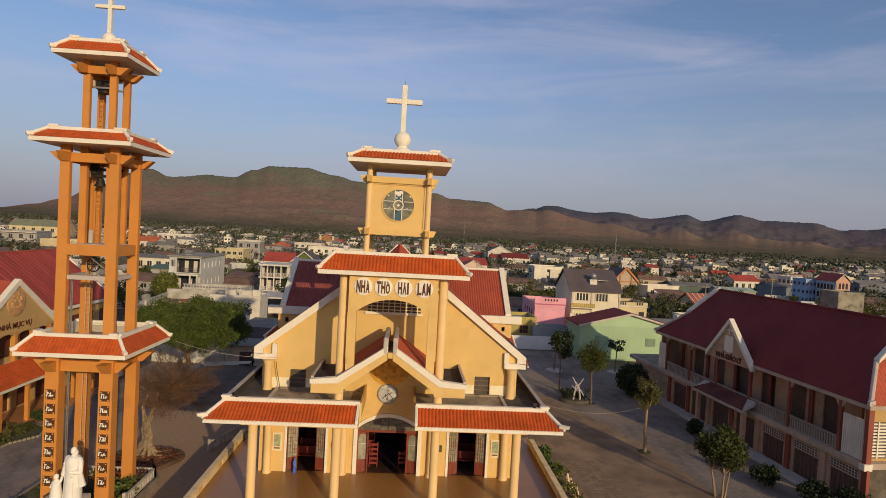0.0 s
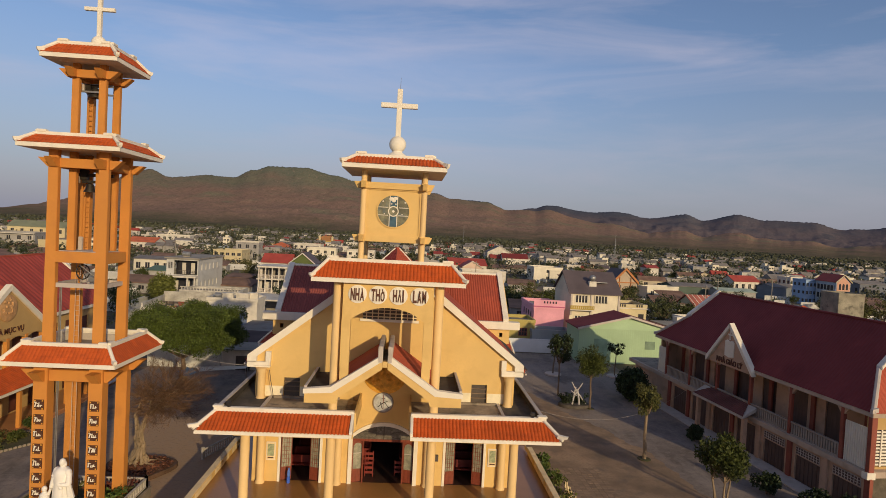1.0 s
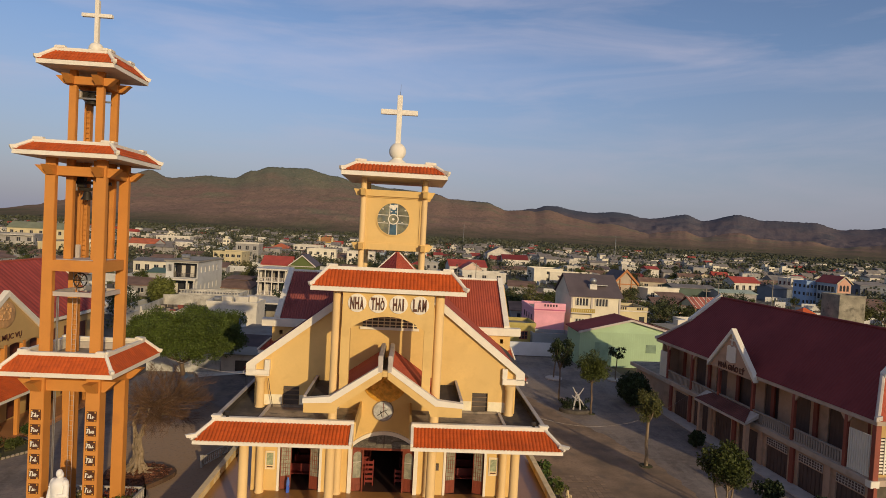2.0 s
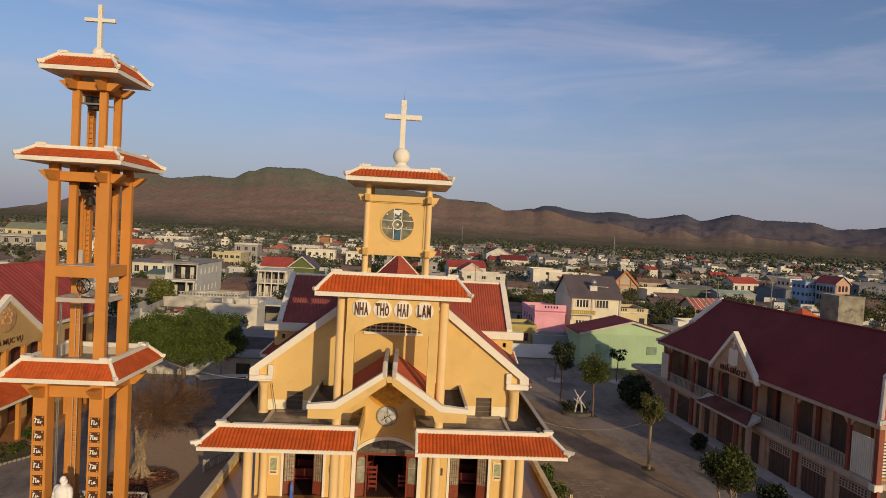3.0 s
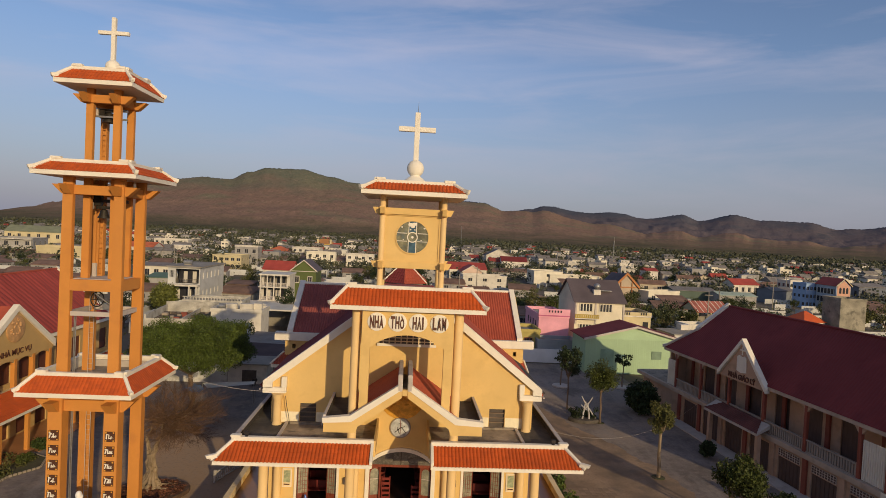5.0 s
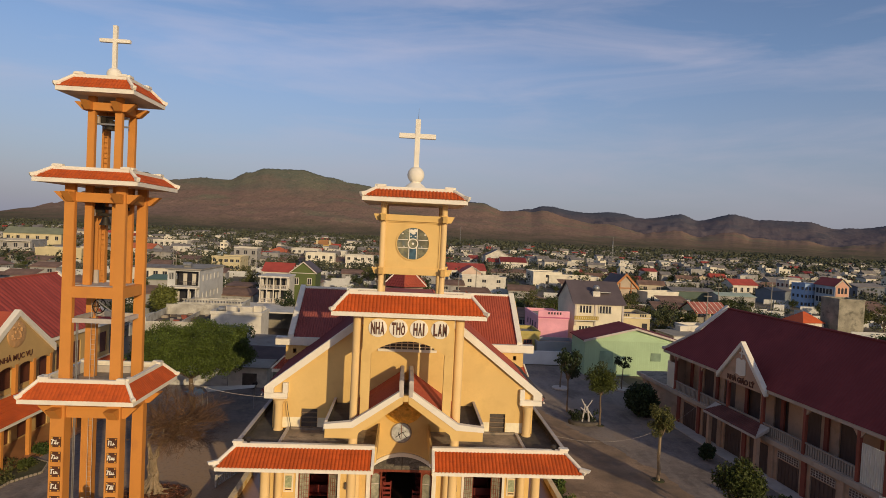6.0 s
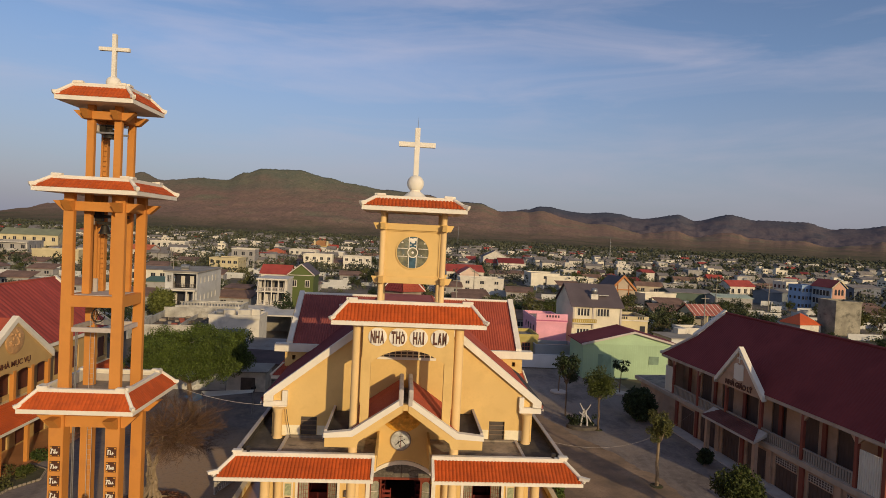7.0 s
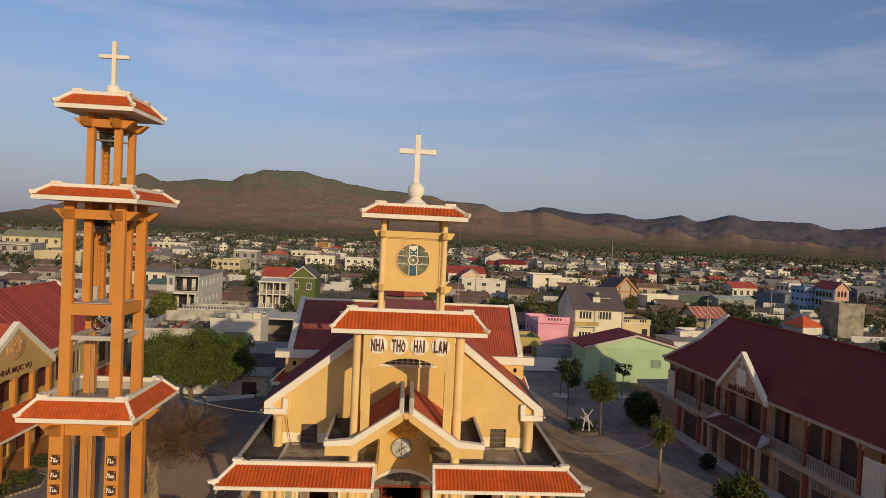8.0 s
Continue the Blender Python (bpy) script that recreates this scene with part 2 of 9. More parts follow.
LEAF_WARM = leaf_mat("warm_green_leaf", (0.070, 0.096, 0.017), 0.3, 0.45)
LEAF_TOWN = leaf_mat("town_tree_leaf", (0.064, 0.074, 0.028))
LEAF_OLIVE = leaf_mat("olive_leaf", (0.085, 0.085, 0.024))
LEAF_DARK = leaf_mat("dark_leaf", (0.030, 0.045, 0.016))
LEAF_DRY = leaf_mat("dry_brush", (0.185, 0.105, 0.058))
FOREST = leaf_mat("distant_foliage", (0.074, 0.078, 0.044), 0.2, 0.25)
LEAF_SCRUB = leaf_mat("dull_scrub_leaf", (0.092, 0.098, 0.042), 0.3, 0.4)


def hill_mat(name, low, high, green, speckle=0.5):
    """Dry woods seen from afar: brown slopes, greener with height, speckled by single trees."""
    m = bpy.data.materials.new(name)
    m.use_nodes = True
    nt = m.node_tree
    b = nt.nodes["Principled BSDF"]
    b.inputs["Roughness"].default_value = 1.0
    b.inputs["Specular IOR Level"].default_value = 0.0
    tc = nt.nodes.new("ShaderNodeTexCoord")
    sep = nt.nodes.new("ShaderNodeSeparateXYZ")
    nt.links.new(tc.outputs["Object"], sep.inputs[0])
    grain = nt.nodes.new("ShaderNodeMapping")
    grain.inputs["Scale"].default_value = (1, 0.42, 0.6)
    nt.links.new(tc.outputs["Object"], grain.inputs["Vector"])

    def tex(scale, detail):
        n = nt.nodes.new("ShaderNodeTexNoise")
        n.inputs["Scale"].default_value, n.inputs["Detail"].default_value, n.inputs["Roughness"].default_value = scale, detail, 0.62
        nt.links.new(grain.outputs[0] if scale > 0.02 else tc.outputs["Object"], n.inputs["Vector"])
        return n.outputs[0]

    def blend(fac, a, c, lo, hi, top=1.0):
        mr = nt.nodes.new("ShaderNodeMapRange")
        for key, value in (("From Min", lo), ("From Max", hi), ("To Max", top)):
            mr.inputs[key].default_value = value
        nt.links.new(fac, mr.inputs["Value"])
        mx = nt.nodes.new("ShaderNodeMix")
        mx.data_type = "RGBA"
        nt.links.new(mr.outputs[0], mx.inputs[0])
        for sock, v in ((mx.inputs[6], a), (mx.inputs[7], c)):
            if isinstance(v, tuple):
                sock.default_value = (*v, 1)
            else:
                nt.links.new(v, sock)
        return mx.outputs[2]

    add = nt.nodes.new("ShaderNodeMath")
    add.operation = "MULTIPLY_ADD"
    nt.links.new(tex(0.004, 6), add.inputs[0])
    add.inputs[1].default_value = 260
    nt.links.new(sep.outputs["Z"], add.inputs[2])
    out = blend(add.outputs[0], low, high, 250, 350)
    out = blend(tex(0.006, 8), out, green, 0.52, 0.66, 0.8)
    spots = tex(0.055, 5)
    out = blend(spots, out, tuple(c * 0.45 for c in green), 0.50, 0.68, speckle * 0.45)
    out = blend(tex(0.09, 3), out, tuple(min(1, c * 1.7) for c in low), 0.60, 0.75, speckle * 0.7)
    foot = nt.nodes.new("ShaderNodeMath")
    foot.operation = "MULTIPLY_ADD"
    nt.links.new(tex(0.008, 6), foot.inputs[0])
    foot.inputs[1].default_value = 70
    nt.links.new(sep.outputs["Z"], foot.inputs[2])
    out = blend(foot.outputs[0], (0.095, 0.095, 0.056), out, 34, 80)
    out = blend(tex(0.14, 3), out, tuple(c * 0.45 for c in green), 0.50, 0.68, speckle * 0.65)
    out = blend(tex(0.30, 2), out, tuple(min(1, c * 1.35) for c in low), 0.56, 0.72, speckle * 0.45)
    nt.links.new(out, b.inputs["Base Color"])
    bp = nt.nodes.new("ShaderNodeBump")
    bp.inputs["Strength"].default_value, bp.inputs["Distance"].default_value = 0.45, 9.0
    nt.links.new(spots, bp.inputs["Height"])
    nt.links.new(bp.outputs[0], b.inputs["Normal"])
    return m


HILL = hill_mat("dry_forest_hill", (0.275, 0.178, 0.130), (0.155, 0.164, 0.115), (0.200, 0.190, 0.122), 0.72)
# the far ridge's blue-grey includes the haze of distance
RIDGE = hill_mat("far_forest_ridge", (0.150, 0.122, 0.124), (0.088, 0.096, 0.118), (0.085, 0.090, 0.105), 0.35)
PAVER = mat("brown_dusty_paver", (0.27, 0.185, 0.118), 0.95, 0.25, 0.4, 6, 0.3, tint=0.16, stain=(0.17, 0.125, 0.085))


# ---- geometry helpers ----
class Geo:
    """Vertices and faces of one mesh."""

    def __init__(self):
        self.v, self.f = [], []

    def add(self, verts, faces):
        n = len(self.v)
        self.v.extend(tuple(p) for p in verts)
        self.f.extend(tuple(i + n for i in face) for face in faces)
        return self

    def box(self, x0, x1, y0, y1, z0, z1):
        return self.add([(x0, y0, z0), (x1, y0, z0), (x1, y1, z0), (x0, y1, z0), (x0, y0, z1), (x1, y0, z1), (x1, y1, z1), (x0, y1, z1)],
                        [(0, 3, 2, 1), (4, 5, 6, 7), (0, 1, 5, 4), (1, 2, 6, 5), (2, 3, 7, 6), (3, 0, 4, 7)])

    def prism(self, pts, off):
        """A flat outline pts, thickened by the vector off."""
        n, o = len(pts), Vector(off)
        verts = [Vector(p) for p in pts] + [Vector(p) + o for p in pts]
        return self.add(verts, [tuple(range(n))[::-1], tuple(range(n, 2 * n))] + [(i, (i + 1) % n, n + (i + 1) % n, n + i) for i in range(n)])

    def rod(self, p, q, r, seg=8, r2=None):
        p, q = Vector(p), Vector(q)
        d = (q - p).normalized()
        a = d.orthogonal().normalized()
        b = d.cross(a)
        r2 = r if r2 is None else r2
        ring = [(math.cos(2 * math.pi * i / seg), math.sin(2 * math.pi * i / seg)) for i in range(seg)]
        verts = [p + (a * c + b * s) * r for c, s in ring] + [q + (a * c + b * s) * r2 for c, s in ring]
        return self.add(verts, [(i, (i + 1) % seg, seg + (i + 1) % seg, seg + i) for i in range(seg)] + [tuple(range(seg))[::-1], tuple(range(seg, 2 * seg))])

    def tube(self, pts, r, seg=5):
        """One bent tube through the points."""
        pts = [Vector(p) for p in pts]
        n0 = len(self.v)
        for i, p in enumerate(pts):
            d = (pts[min(i + 1, len(pts) - 1)] - pts[max(i - 1, 0)]).normalized()
            a = d.cross(Vector((0.31, 0.17, 0.93))).normalized()
            b = d.cross(a)
            for k in range(seg):
                t = 2 * math.pi * k / seg
                self.v.append(tuple(p + (a * math.cos(t) + b * math.sin(t)) * r))
        for i in range(len(pts) - 1):
            for k in range(seg):
                q = (k + 1) % seg
                self.f.append((n0 + i * seg + k, n0 + i * seg + q, n0 + (i + 1) * seg + q, n0 + (i + 1) * seg + k))
        return self

    def lathe(self, cx, cy, prof, seg=20):
        """prof: (radius, z) from below."""
        verts = [(cx + r * math.cos(2 * math.pi * i / seg), cy + r * math.sin(2 * math.pi * i / seg), z) for r, z in prof for i in range(seg)]
        faces = [(k * seg + i, k * seg + (i + 1) % seg, (k + 1) * seg + (i + 1) % seg, (k + 1) * seg + i) for k in range(len(prof) - 1) for i in range(seg)]
        return self.add(verts, faces + [tuple(range(seg))[::-1], tuple(range((len(prof) - 1) * seg, len(prof) * seg))])

    def ball(self, c, rx, ry=None, rz=None, seg=16, rings=10):
        ry, rz = ry or rx, rz or rx
        n0 = len(self.v)
        prof = [(math.sin(math.pi * k / rings), -math.cos(math.pi * k / rings)) for k in range(rings + 1)]
        prof[0], prof[-1] = (0.01, -1), (0.01, 1)
        self.lathe(0, 0, prof, seg)
        for i in range(n0, len(self.v)):
            x, y, z = self.v[i]
            self.v[i] = (c[0] + x * rx, c[1] + y * ry, c[2] + z * rz)
        return self

    def tiles(self, a, b, c, d, period=0.2, row=0.34, amp=0.035, step=0.03):
        """Rows of rounded roof tiles on the slope a, b (eave), c, d (top), seen from outside."""
        a, b, c, d = Vector(a), Vector(b), Vector(c), Vector(d)
        e = (b - a).normalized()
        s = (d - a) - e * (d - a).dot(e)
        height = s.length
        s.normalize()
        n = e.cross(s)
        wide = (b - a).length
        li, ri = (d - a).dot(e), wide - (c - a).dot(e)
        cols = max(2, int(round(wide / period)) * 4)
        rows = max(1, int(round(height / row)))
        prev = None
        for i in range(cols + 1):
            u = wide * i / cols
            top = height
            if li > 1e-6:
                top = min(top, height * u / li)
            if ri > 1e-6:
                top = min(top, height * (wide - u) / ri)
            lift = amp * (0.0, 0.7, 1.0, 0.7)[i % 4]
            col = []
            for k in range(rows):
                v0, v1 = height * k / rows, height * (k + 1) / rows
                col.append(a + e * u + s * min(v0, top) + n * (lift + step))
                col.append(a + e * u + s * min(v1, top) + n * lift)
            n0 = len(self.v)
            self.v.extend(tuple(p) for p in col)
            if prev is not None:
                ptop, p0 = prev
                for j in range(2 * rows - 1):
                    v0 = height * ((j + 1) // 2) / rows
                    if v0 <= max(top, ptop) + 1e-6:
                        self.f.append((p0 + j, n0 + j, n0 + j + 1, p0 + j + 1))
            prev = (top, n0)
        return self

    def sheet(self, a, b, c, d, period=0.25, amp=0.03):
        """A ribbed metal roof sheet on the slope a, b (eave), c, d (top)."""
        return self.tiles(a, b, c, d, period, 1e6, amp, 0.0)


def mesh_of(name, g, material, smooth=False, bevel=0.0):
    me = bpy.data.meshes.new(name)
    me.from_pydata(g.v, [], g.f)
    if bevel:
        bm = bmesh.new()
        bm.from_mesh(me)
        bmesh.ops.remove_doubles(bm, verts=bm.verts, dist=1e-4)
        sharp = [e for e in bm.edges if len(e.link_faces) == 2 and e.calc_face_angle(0) > 0.5]
        bmesh.ops.bevel(bm, geom=sharp, offset=bevel, segments=2, affect="EDGES", clamp_overlap=True)
        bm.to_mesh(me)
        bm.free()
    me.validate()
    me.materials.append(material)
    if smooth:
        me.shade_smooth()
        me.set_sharp_from_angle(angle=radians(40))
    return me


def part(name, g, material, parent, label="", smooth=False, bevel=0.0, kind=""):
    ob = new(name, mesh_of(name, g, material, smooth, bevel))
    ob.parent = parent
    return tagged(ob, label, kind=kind)


def thing(name, m, label, category, group="", kind=""):
    ob = new(name)
    ob.empty_display_size = 0.3
    ob.matrix_world = m
    return tagged(ob, label, category, group, kind)


def solid(name, g, material, label, category="", group="", kind="", smooth=False, bevel=0.0, m=None):
    ob = new(name, mesh_of(name, g, material, smooth, bevel))
    if m is not None:
        ob.matrix_world = m
    return tagged(ob, label, category, group, kind)


def lettering(name, text, size, depth, m, material, parent, label="", width=1.0, bold=0.018, space=1.0):
    """Raised letters in the built-in font, centred at the pose m (they read towards its +z)."""
    cu = bpy.data.curves.new(name, "FONT")
    cu.body, cu.size, cu.extrude, cu.align_x, cu.align_y = text, size, depth / 2, "CENTER", "CENTER"
    cu.offset, cu.space_character = size * bold, space
    tmp = bpy.data.objects.new(name, cu)
    scene.collection.objects.link(tmp)
    me = bpy.data.meshes.new_from_object(tmp.evaluated_get(bpy.context.evaluated_depsgraph_get()))
    bpy.data.objects.remove(tmp)
    me.materials.clear()
    me.materials.append(material)
    me.transform(m @ Matrix.Diagonal((width, 1, 1, 1)))
    ob = new(name, me)
    ob.parent = parent
    return tagged(ob, label)


def cut_wall(g, axis, a0, a1, z0, z1, d0, d1, holes):
    """A wall along x or y with thickness d0..d1 and rectangular holes (a0, a1, z0, z1) through it, as one closed shell."""
    us = sorted({a0, a1, *[min(max(v, a0), a1) for h in holes for v in h[:2]]})
    zs = sorted({z0, z1, *[min(max(v, z0), z1) for h in holes for v in h[2:]]})

    def full(i, k):
        if not (0 <= i < len(us) - 1 and 0 <= k < len(zs) - 1):
            return False
        u, z = (us[i] + us[i + 1]) / 2, (zs[k] + zs[k + 1]) / 2
        return not any(h[0] < u < h[1] and h[2] < z < h[3] for h in holes)

    seen, n0 = {}, len(g.v)

    def vert(i, k, d):
        key = (i, k, d)
        if key not in seen:
            seen[key] = len(g.v)
            depth = d1 if d else d0
            g.v.append((us[i], depth, zs[k]) if axis == "x" else (depth, us[i], zs[k]))
        return seen[key]

    flip = axis != "x"

    def face(*c):
        ids = tuple(vert(*p) for p in c)
        g.f.append(ids[::-1] if flip else ids)

    for i in range(len(us) - 1):
        for k in range(len(zs) - 1):
            if not full(i, k):
                continue
            face((i, k, 0), (i + 1, k, 0), (i + 1, k + 1, 0), (i, k + 1, 0))
            face((i + 1, k, 1), (i, k, 1), (i, k + 1, 1), (i + 1, k + 1, 1))
            if not full(i - 1, k):
                face((i, k, 1), (i, k, 0), (i, k + 1, 0), (i, k + 1, 1))
            if not full(i + 1, k):
                face((i + 1, k, 0), (i + 1, k, 1), (i + 1, k + 1, 1), (i + 1, k + 1, 0))
            if not full(i, k - 1):
                face((i, k, 1), (i + 1, k, 1), (i + 1, k, 0), (i, k, 0))
            if not full(i, k + 1):
                face((i, k + 1, 0), (i + 1, k + 1, 0), (i + 1, k + 1, 1), (i, k + 1, 1))
    return g


def skirt_roof(parent, cx, cy, hx, hy, ze, tx, ty, zt, tile=TILE, fascia=0.22, sunk=0.4, amp=0.045, back=True):
    """A hipped skirt of tiles round a flat top, with white fascia, hip caps and turned-up corner tips."""
    g = Geo()
    z0 = ze
    zb = zt if back else zt - 0.42
    zts = [zt, zt, zb, zb]
    lo = [(cx - hx, cy - hy), (cx + hx, cy - hy), (cx + hx, cy + hy), (cx - hx, cy + hy)]
    hi = [(cx - tx, cy - ty), (cx + tx, cy - ty), (cx + tx, cy + ty), (cx - tx, cy + ty)]
    v = [(x, y, z0) for x, y in lo] + [(x, y, z0 + fascia) for x, y in lo] + [(x, y, z) for (x, y), z in zip(hi, zts)]
    v += [(x + (0.12 if x < cx else -0.12), y + (0.12 if y < cy else -0.12), z - dz) for dz in (0, sunk) for (x, y), z in zip(hi, zts)]
    f = [(3, 2, 1, 0)]
    for i in range(4):
        j = (i + 1) % 4
        f += [(i, j, 4 + j, 4 + i), (4 + i, 4 + j, 8 + j, 8 + i), (8 + i, 8 + j, 12 + j, 12 + i), (12 + i, 12 + j, 16 + j, 16 + i)]
    g.add(v, f)
    roof = part("roof", g, WHITE, parent, "white fascia and soffit of a tiled skirt roof")
    part("flat_deck", Geo().box(cx - tx + 0.13, cx + tx - 0.13, cy - ty + 0.13, cy + ty - 0.13, zb - sunk - 0.06, zb - sunk + 0.02), DECK, roof, "dark stained flat deck")
    for i in range(4):
        j = (i + 1) % 4
        t = Geo().tiles((*lo[i], z0 + fascia + 0.01), (*lo[j], z0 + fascia + 0.01), (*hi[j], zts[j] + 0.01), (*hi[i], zts[i] + 0.01), amp=amp, step=0.012)
        part("tile_slope", t, tile, roof, "orange-red clay tiles in rounded rows")
        c = Geo()
        a, b = Vector((*lo[i], z0 + fascia)), Vector((*hi[i], zts[i]))
        out = (a - b)
        out.z = 0
        out.normalize()
        c.rod(a + out * 0.06 + Vector((0, 0, 0.06)), b + Vector((0, 0, 0.08)), 0.10, 8)
        side = Vector((-out.y, out.x, 0)) * 0.09
        base = a + Vector((0, 0, 0.06))
        c.prism([base - out * 0.28 - side, base + out * 0.09 - side + Vector((0, 0, 0.02)), base + out * 0.12 - side + Vector((0, 0, 0.17)), base - out * 0.22 - side + Vector((0, 0, 0.24))], side * 2)
        part("hip_cap", c, WHITE, roof, smooth=True)
        if i == 2 and not back:
            continue
        p, q = Vector((*hi[i], zts[i])), Vector((*hi[j], zts[j]))
        along = (q - p).normalized()
        inn = Vector((-along.y, along.x, 0))
        r = Geo()
        m0 = p + along * 0.02
        r.prism([m0 - inn * 0.10 + Vector((0, 0, -0.06)), m0 + inn * 0.14 + Vector((0, 0, -0.06)), m0 + inn * 0.14 + Vector((0, 0, 0.14)), m0 - inn * 0.10 + Vector((0, 0, 0.14))], (q - p) - along * 0.04)
        for k, w in ((p, along), (q, -along)):
            r.prism([k - inn * 0.13 + Vector((0, 0, 0.1)), k + inn * 0.16 + Vector((0, 0, 0.1)), k + inn * 0.16 + Vector((0, 0, 0.25)), k - inn * 0.13 + Vector((0, 0, 0.25))], w * 0.5)
        part("ridge_cap", r, WHITE, roof, bevel=0.02)
    return roof


# ---- the church ----
church = thing("church", pose(0, 0, 0), "cream-yellow parish church with orange tiled roofs and white trim", "church")
FZ = 1.75  # porch floor
WY = 5.4   # front wall


def church_floor():
    g = Geo()
    g.box(-10.9, 10.9, -8, WY + 0.2, 0.0, FZ)
    for s in (-1, 1):
        g.box(min(s * 8.15, s * 10.9), max(s * 8.15, s * 10.9), WY + 0.2, 13.0, 0.0, FZ)
    p = part("platform", g, FLOOR, church, "polished brown tiled porch floor")
    for x in (-10.9, 10.9):
        s = 1 if x > 0 else -1
        w = Geo().box(min(x, x - s * 0.28), max(x, x - s * 0.28), -6.0, 11.2, FZ + 0.003, FZ + 0.50)
        low = part("side_wall", w, CREAM, church, "low cream terrace wall with a coping", bevel=0.02)
        c = Geo().box(min(x + s * 0.05, x - s * 0.33), max(x + s * 0.05, x - s * 0.33), -6.0, 11.25, FZ + 0.50, FZ + 0.58)
        part("coping", c, PALE, low, bevel=0.015)
        for k in range(5):
            y = -4.6 + k * 3.5
            part("panel", Geo().box(min(x - s * 0.28, x - s * 0.30), max(x - s * 0.28, x - s * 0.30), y, y + 2.8, FZ + 0.1, FZ + 0.42), PALE, low)


church_floor()


def round_column(x, y, z0, z1, r, capital=False, base=True):
    prof = []
    if base:
        prof += [(r * 1.2, z0), (r * 1.2, z0 + 0.10), (r * 1.06, z0 + 0.15)]
    prof += [(r, z0 + 0.24), (r, z1 - (0.35 if capital else 0))]
    if capital:
        prof += [(r * 1.15, z1 - 0.3), (r * 1.2, z1 - 0.18), (r * 1.45, z1 - 0.02), (r * 1.5, z1)]
    g = Geo().lathe(x, y, prof, 24)
    return part("column", g, COLUMN, church, "round cream column", smooth=True)


for sx in (-1, 1):
    round_column(sx * 2.84, 1.2, FZ, 6.2, 0.26)
    round_column(sx * 2.88, 1.62, 7.14, 15.1, 0.26)
    round_column(sx * 7.58, 1.2, FZ, 6.7, 0.26)
    round_column(sx * 7.62, 5.18, FZ, 6.8, 0.24)
    round_column(sx * 2.85, 5.25, FZ, 6.8, 0.24)
    round_column(sx * 7.78, 5.10, 7.1, 9.06, 0.25, capital=True)

part("hanging_wire", Geo().tube([(-7.28, 4.98, 8.95), (-7.18, 4.97, 8.3), (-7.05, 4.95, 7.75), (-6.96, 4.97, 7.2)], 0.022, 5), LOUVRE, church, "dark wire hanging from the gable")


# front wall: lower storey with three doorways
def arch_points(x0, x1, zs, rise, n=14):
    """Points of a segmental arch from (x0, zs) up and down to (x1, zs)."""
    half = (x1 - x0) / 2
    rad = (half * half + rise * rise) / (2 * rise)
    c = (x0 + x1) / 2
    return [(c + rad * math.sin(t), zs + rise - rad + rad * math.cos(t)) for t in
            [-math.asin(half / rad) + 2 * math.asin(half / rad) * i / n for i in range(n + 1)]]


WOOD_SLAT = mat("brown_slat", (0.20, 0.14, 0.09), 0.7, 0.15, 2, 10, 0.1)


def front_wall():
    g = Geo()
    y0, y1 = WY, WY + 0.35
    pts = [(-8.2, FZ), (-6.45, FZ), (-6.45, 5.05), (-4.0, 5.05), (-4.0, FZ), (-1.95, FZ)]
    pts += arch_points(-1.95, 1.95, 4.75, 0.78)
    pts += [(1.95, FZ), (4.0, FZ), (4.0, 5.05), (6.45, 5.05), (6.45, FZ), (8.2, FZ), (8.2, 7.2), (-8.2, 7.2)]
    g.prism([(x, y0, z) for x, z in pts], (0, y1 - y0, 0))
    part("wall_lower", g, CREAM, church, "cream plastered front wall with three doorways")
    # gable above the porch roof
    h = Geo()
    out = [(-8.2, 7.2), (-6.45, 7.2), (-6.45, 8.40), (-5.45, 8.40), (-5.45, 7.2), (5.45, 7.2), (5.45, 8.40), (6.45, 8.40), (6.45, 7.2), (8.2, 7.2), (8.2, 9.75), (1.75, 14.85), (-1.75, 14.85), (-8.2, 9.75)]
    h.prism([(x, y0, z) for x, z in out], (0, y1 - y0, 0))
    part("wall_gable", h, CREAM, church, "cream plastered gable wall")
    # niches and louvred windows behind it
    for sx in (-1, 1):
        n = Geo().box(min(sx * 3.15, sx * 3.6), max(sx * 3.15, sx * 3.6), y0 - 0.02, y0 + 0.02, 7.42, 7.78)
        part("small_vent", n, LOUVRE, church, "small dark vent")
        win = part("louvre_window", Geo().box(min(sx * 5.45, sx * 6.45), max(sx * 5.45, sx * 6.45), y0 + 0.18, y0 + 0.24, 7.2, 8.40), LOUVRE, church, "dark louvred window with brown slats")
        for k in range(3):
            z = 7.5 + k * 0.3
            part("slat", Geo().box(min(sx * 5.45, sx * 6.45), max(sx * 5.45, sx * 6.45), y0 + 0.05, y0 + 0.2, z, z + 0.05), WOOD_SLAT, win)
        band = Geo()
        for a, b in ((2.95, 5.42), (6.48, 7.6)):
            band.box(min(sx * a, sx * b), max(sx * a, sx * b), y0 - 0.02, y0 - 0.003, 7.2, 7.85)
        part("plinth_band", band, PALE_BAND, church, "paler cream band at the foot of the gable wall")


front_wall()


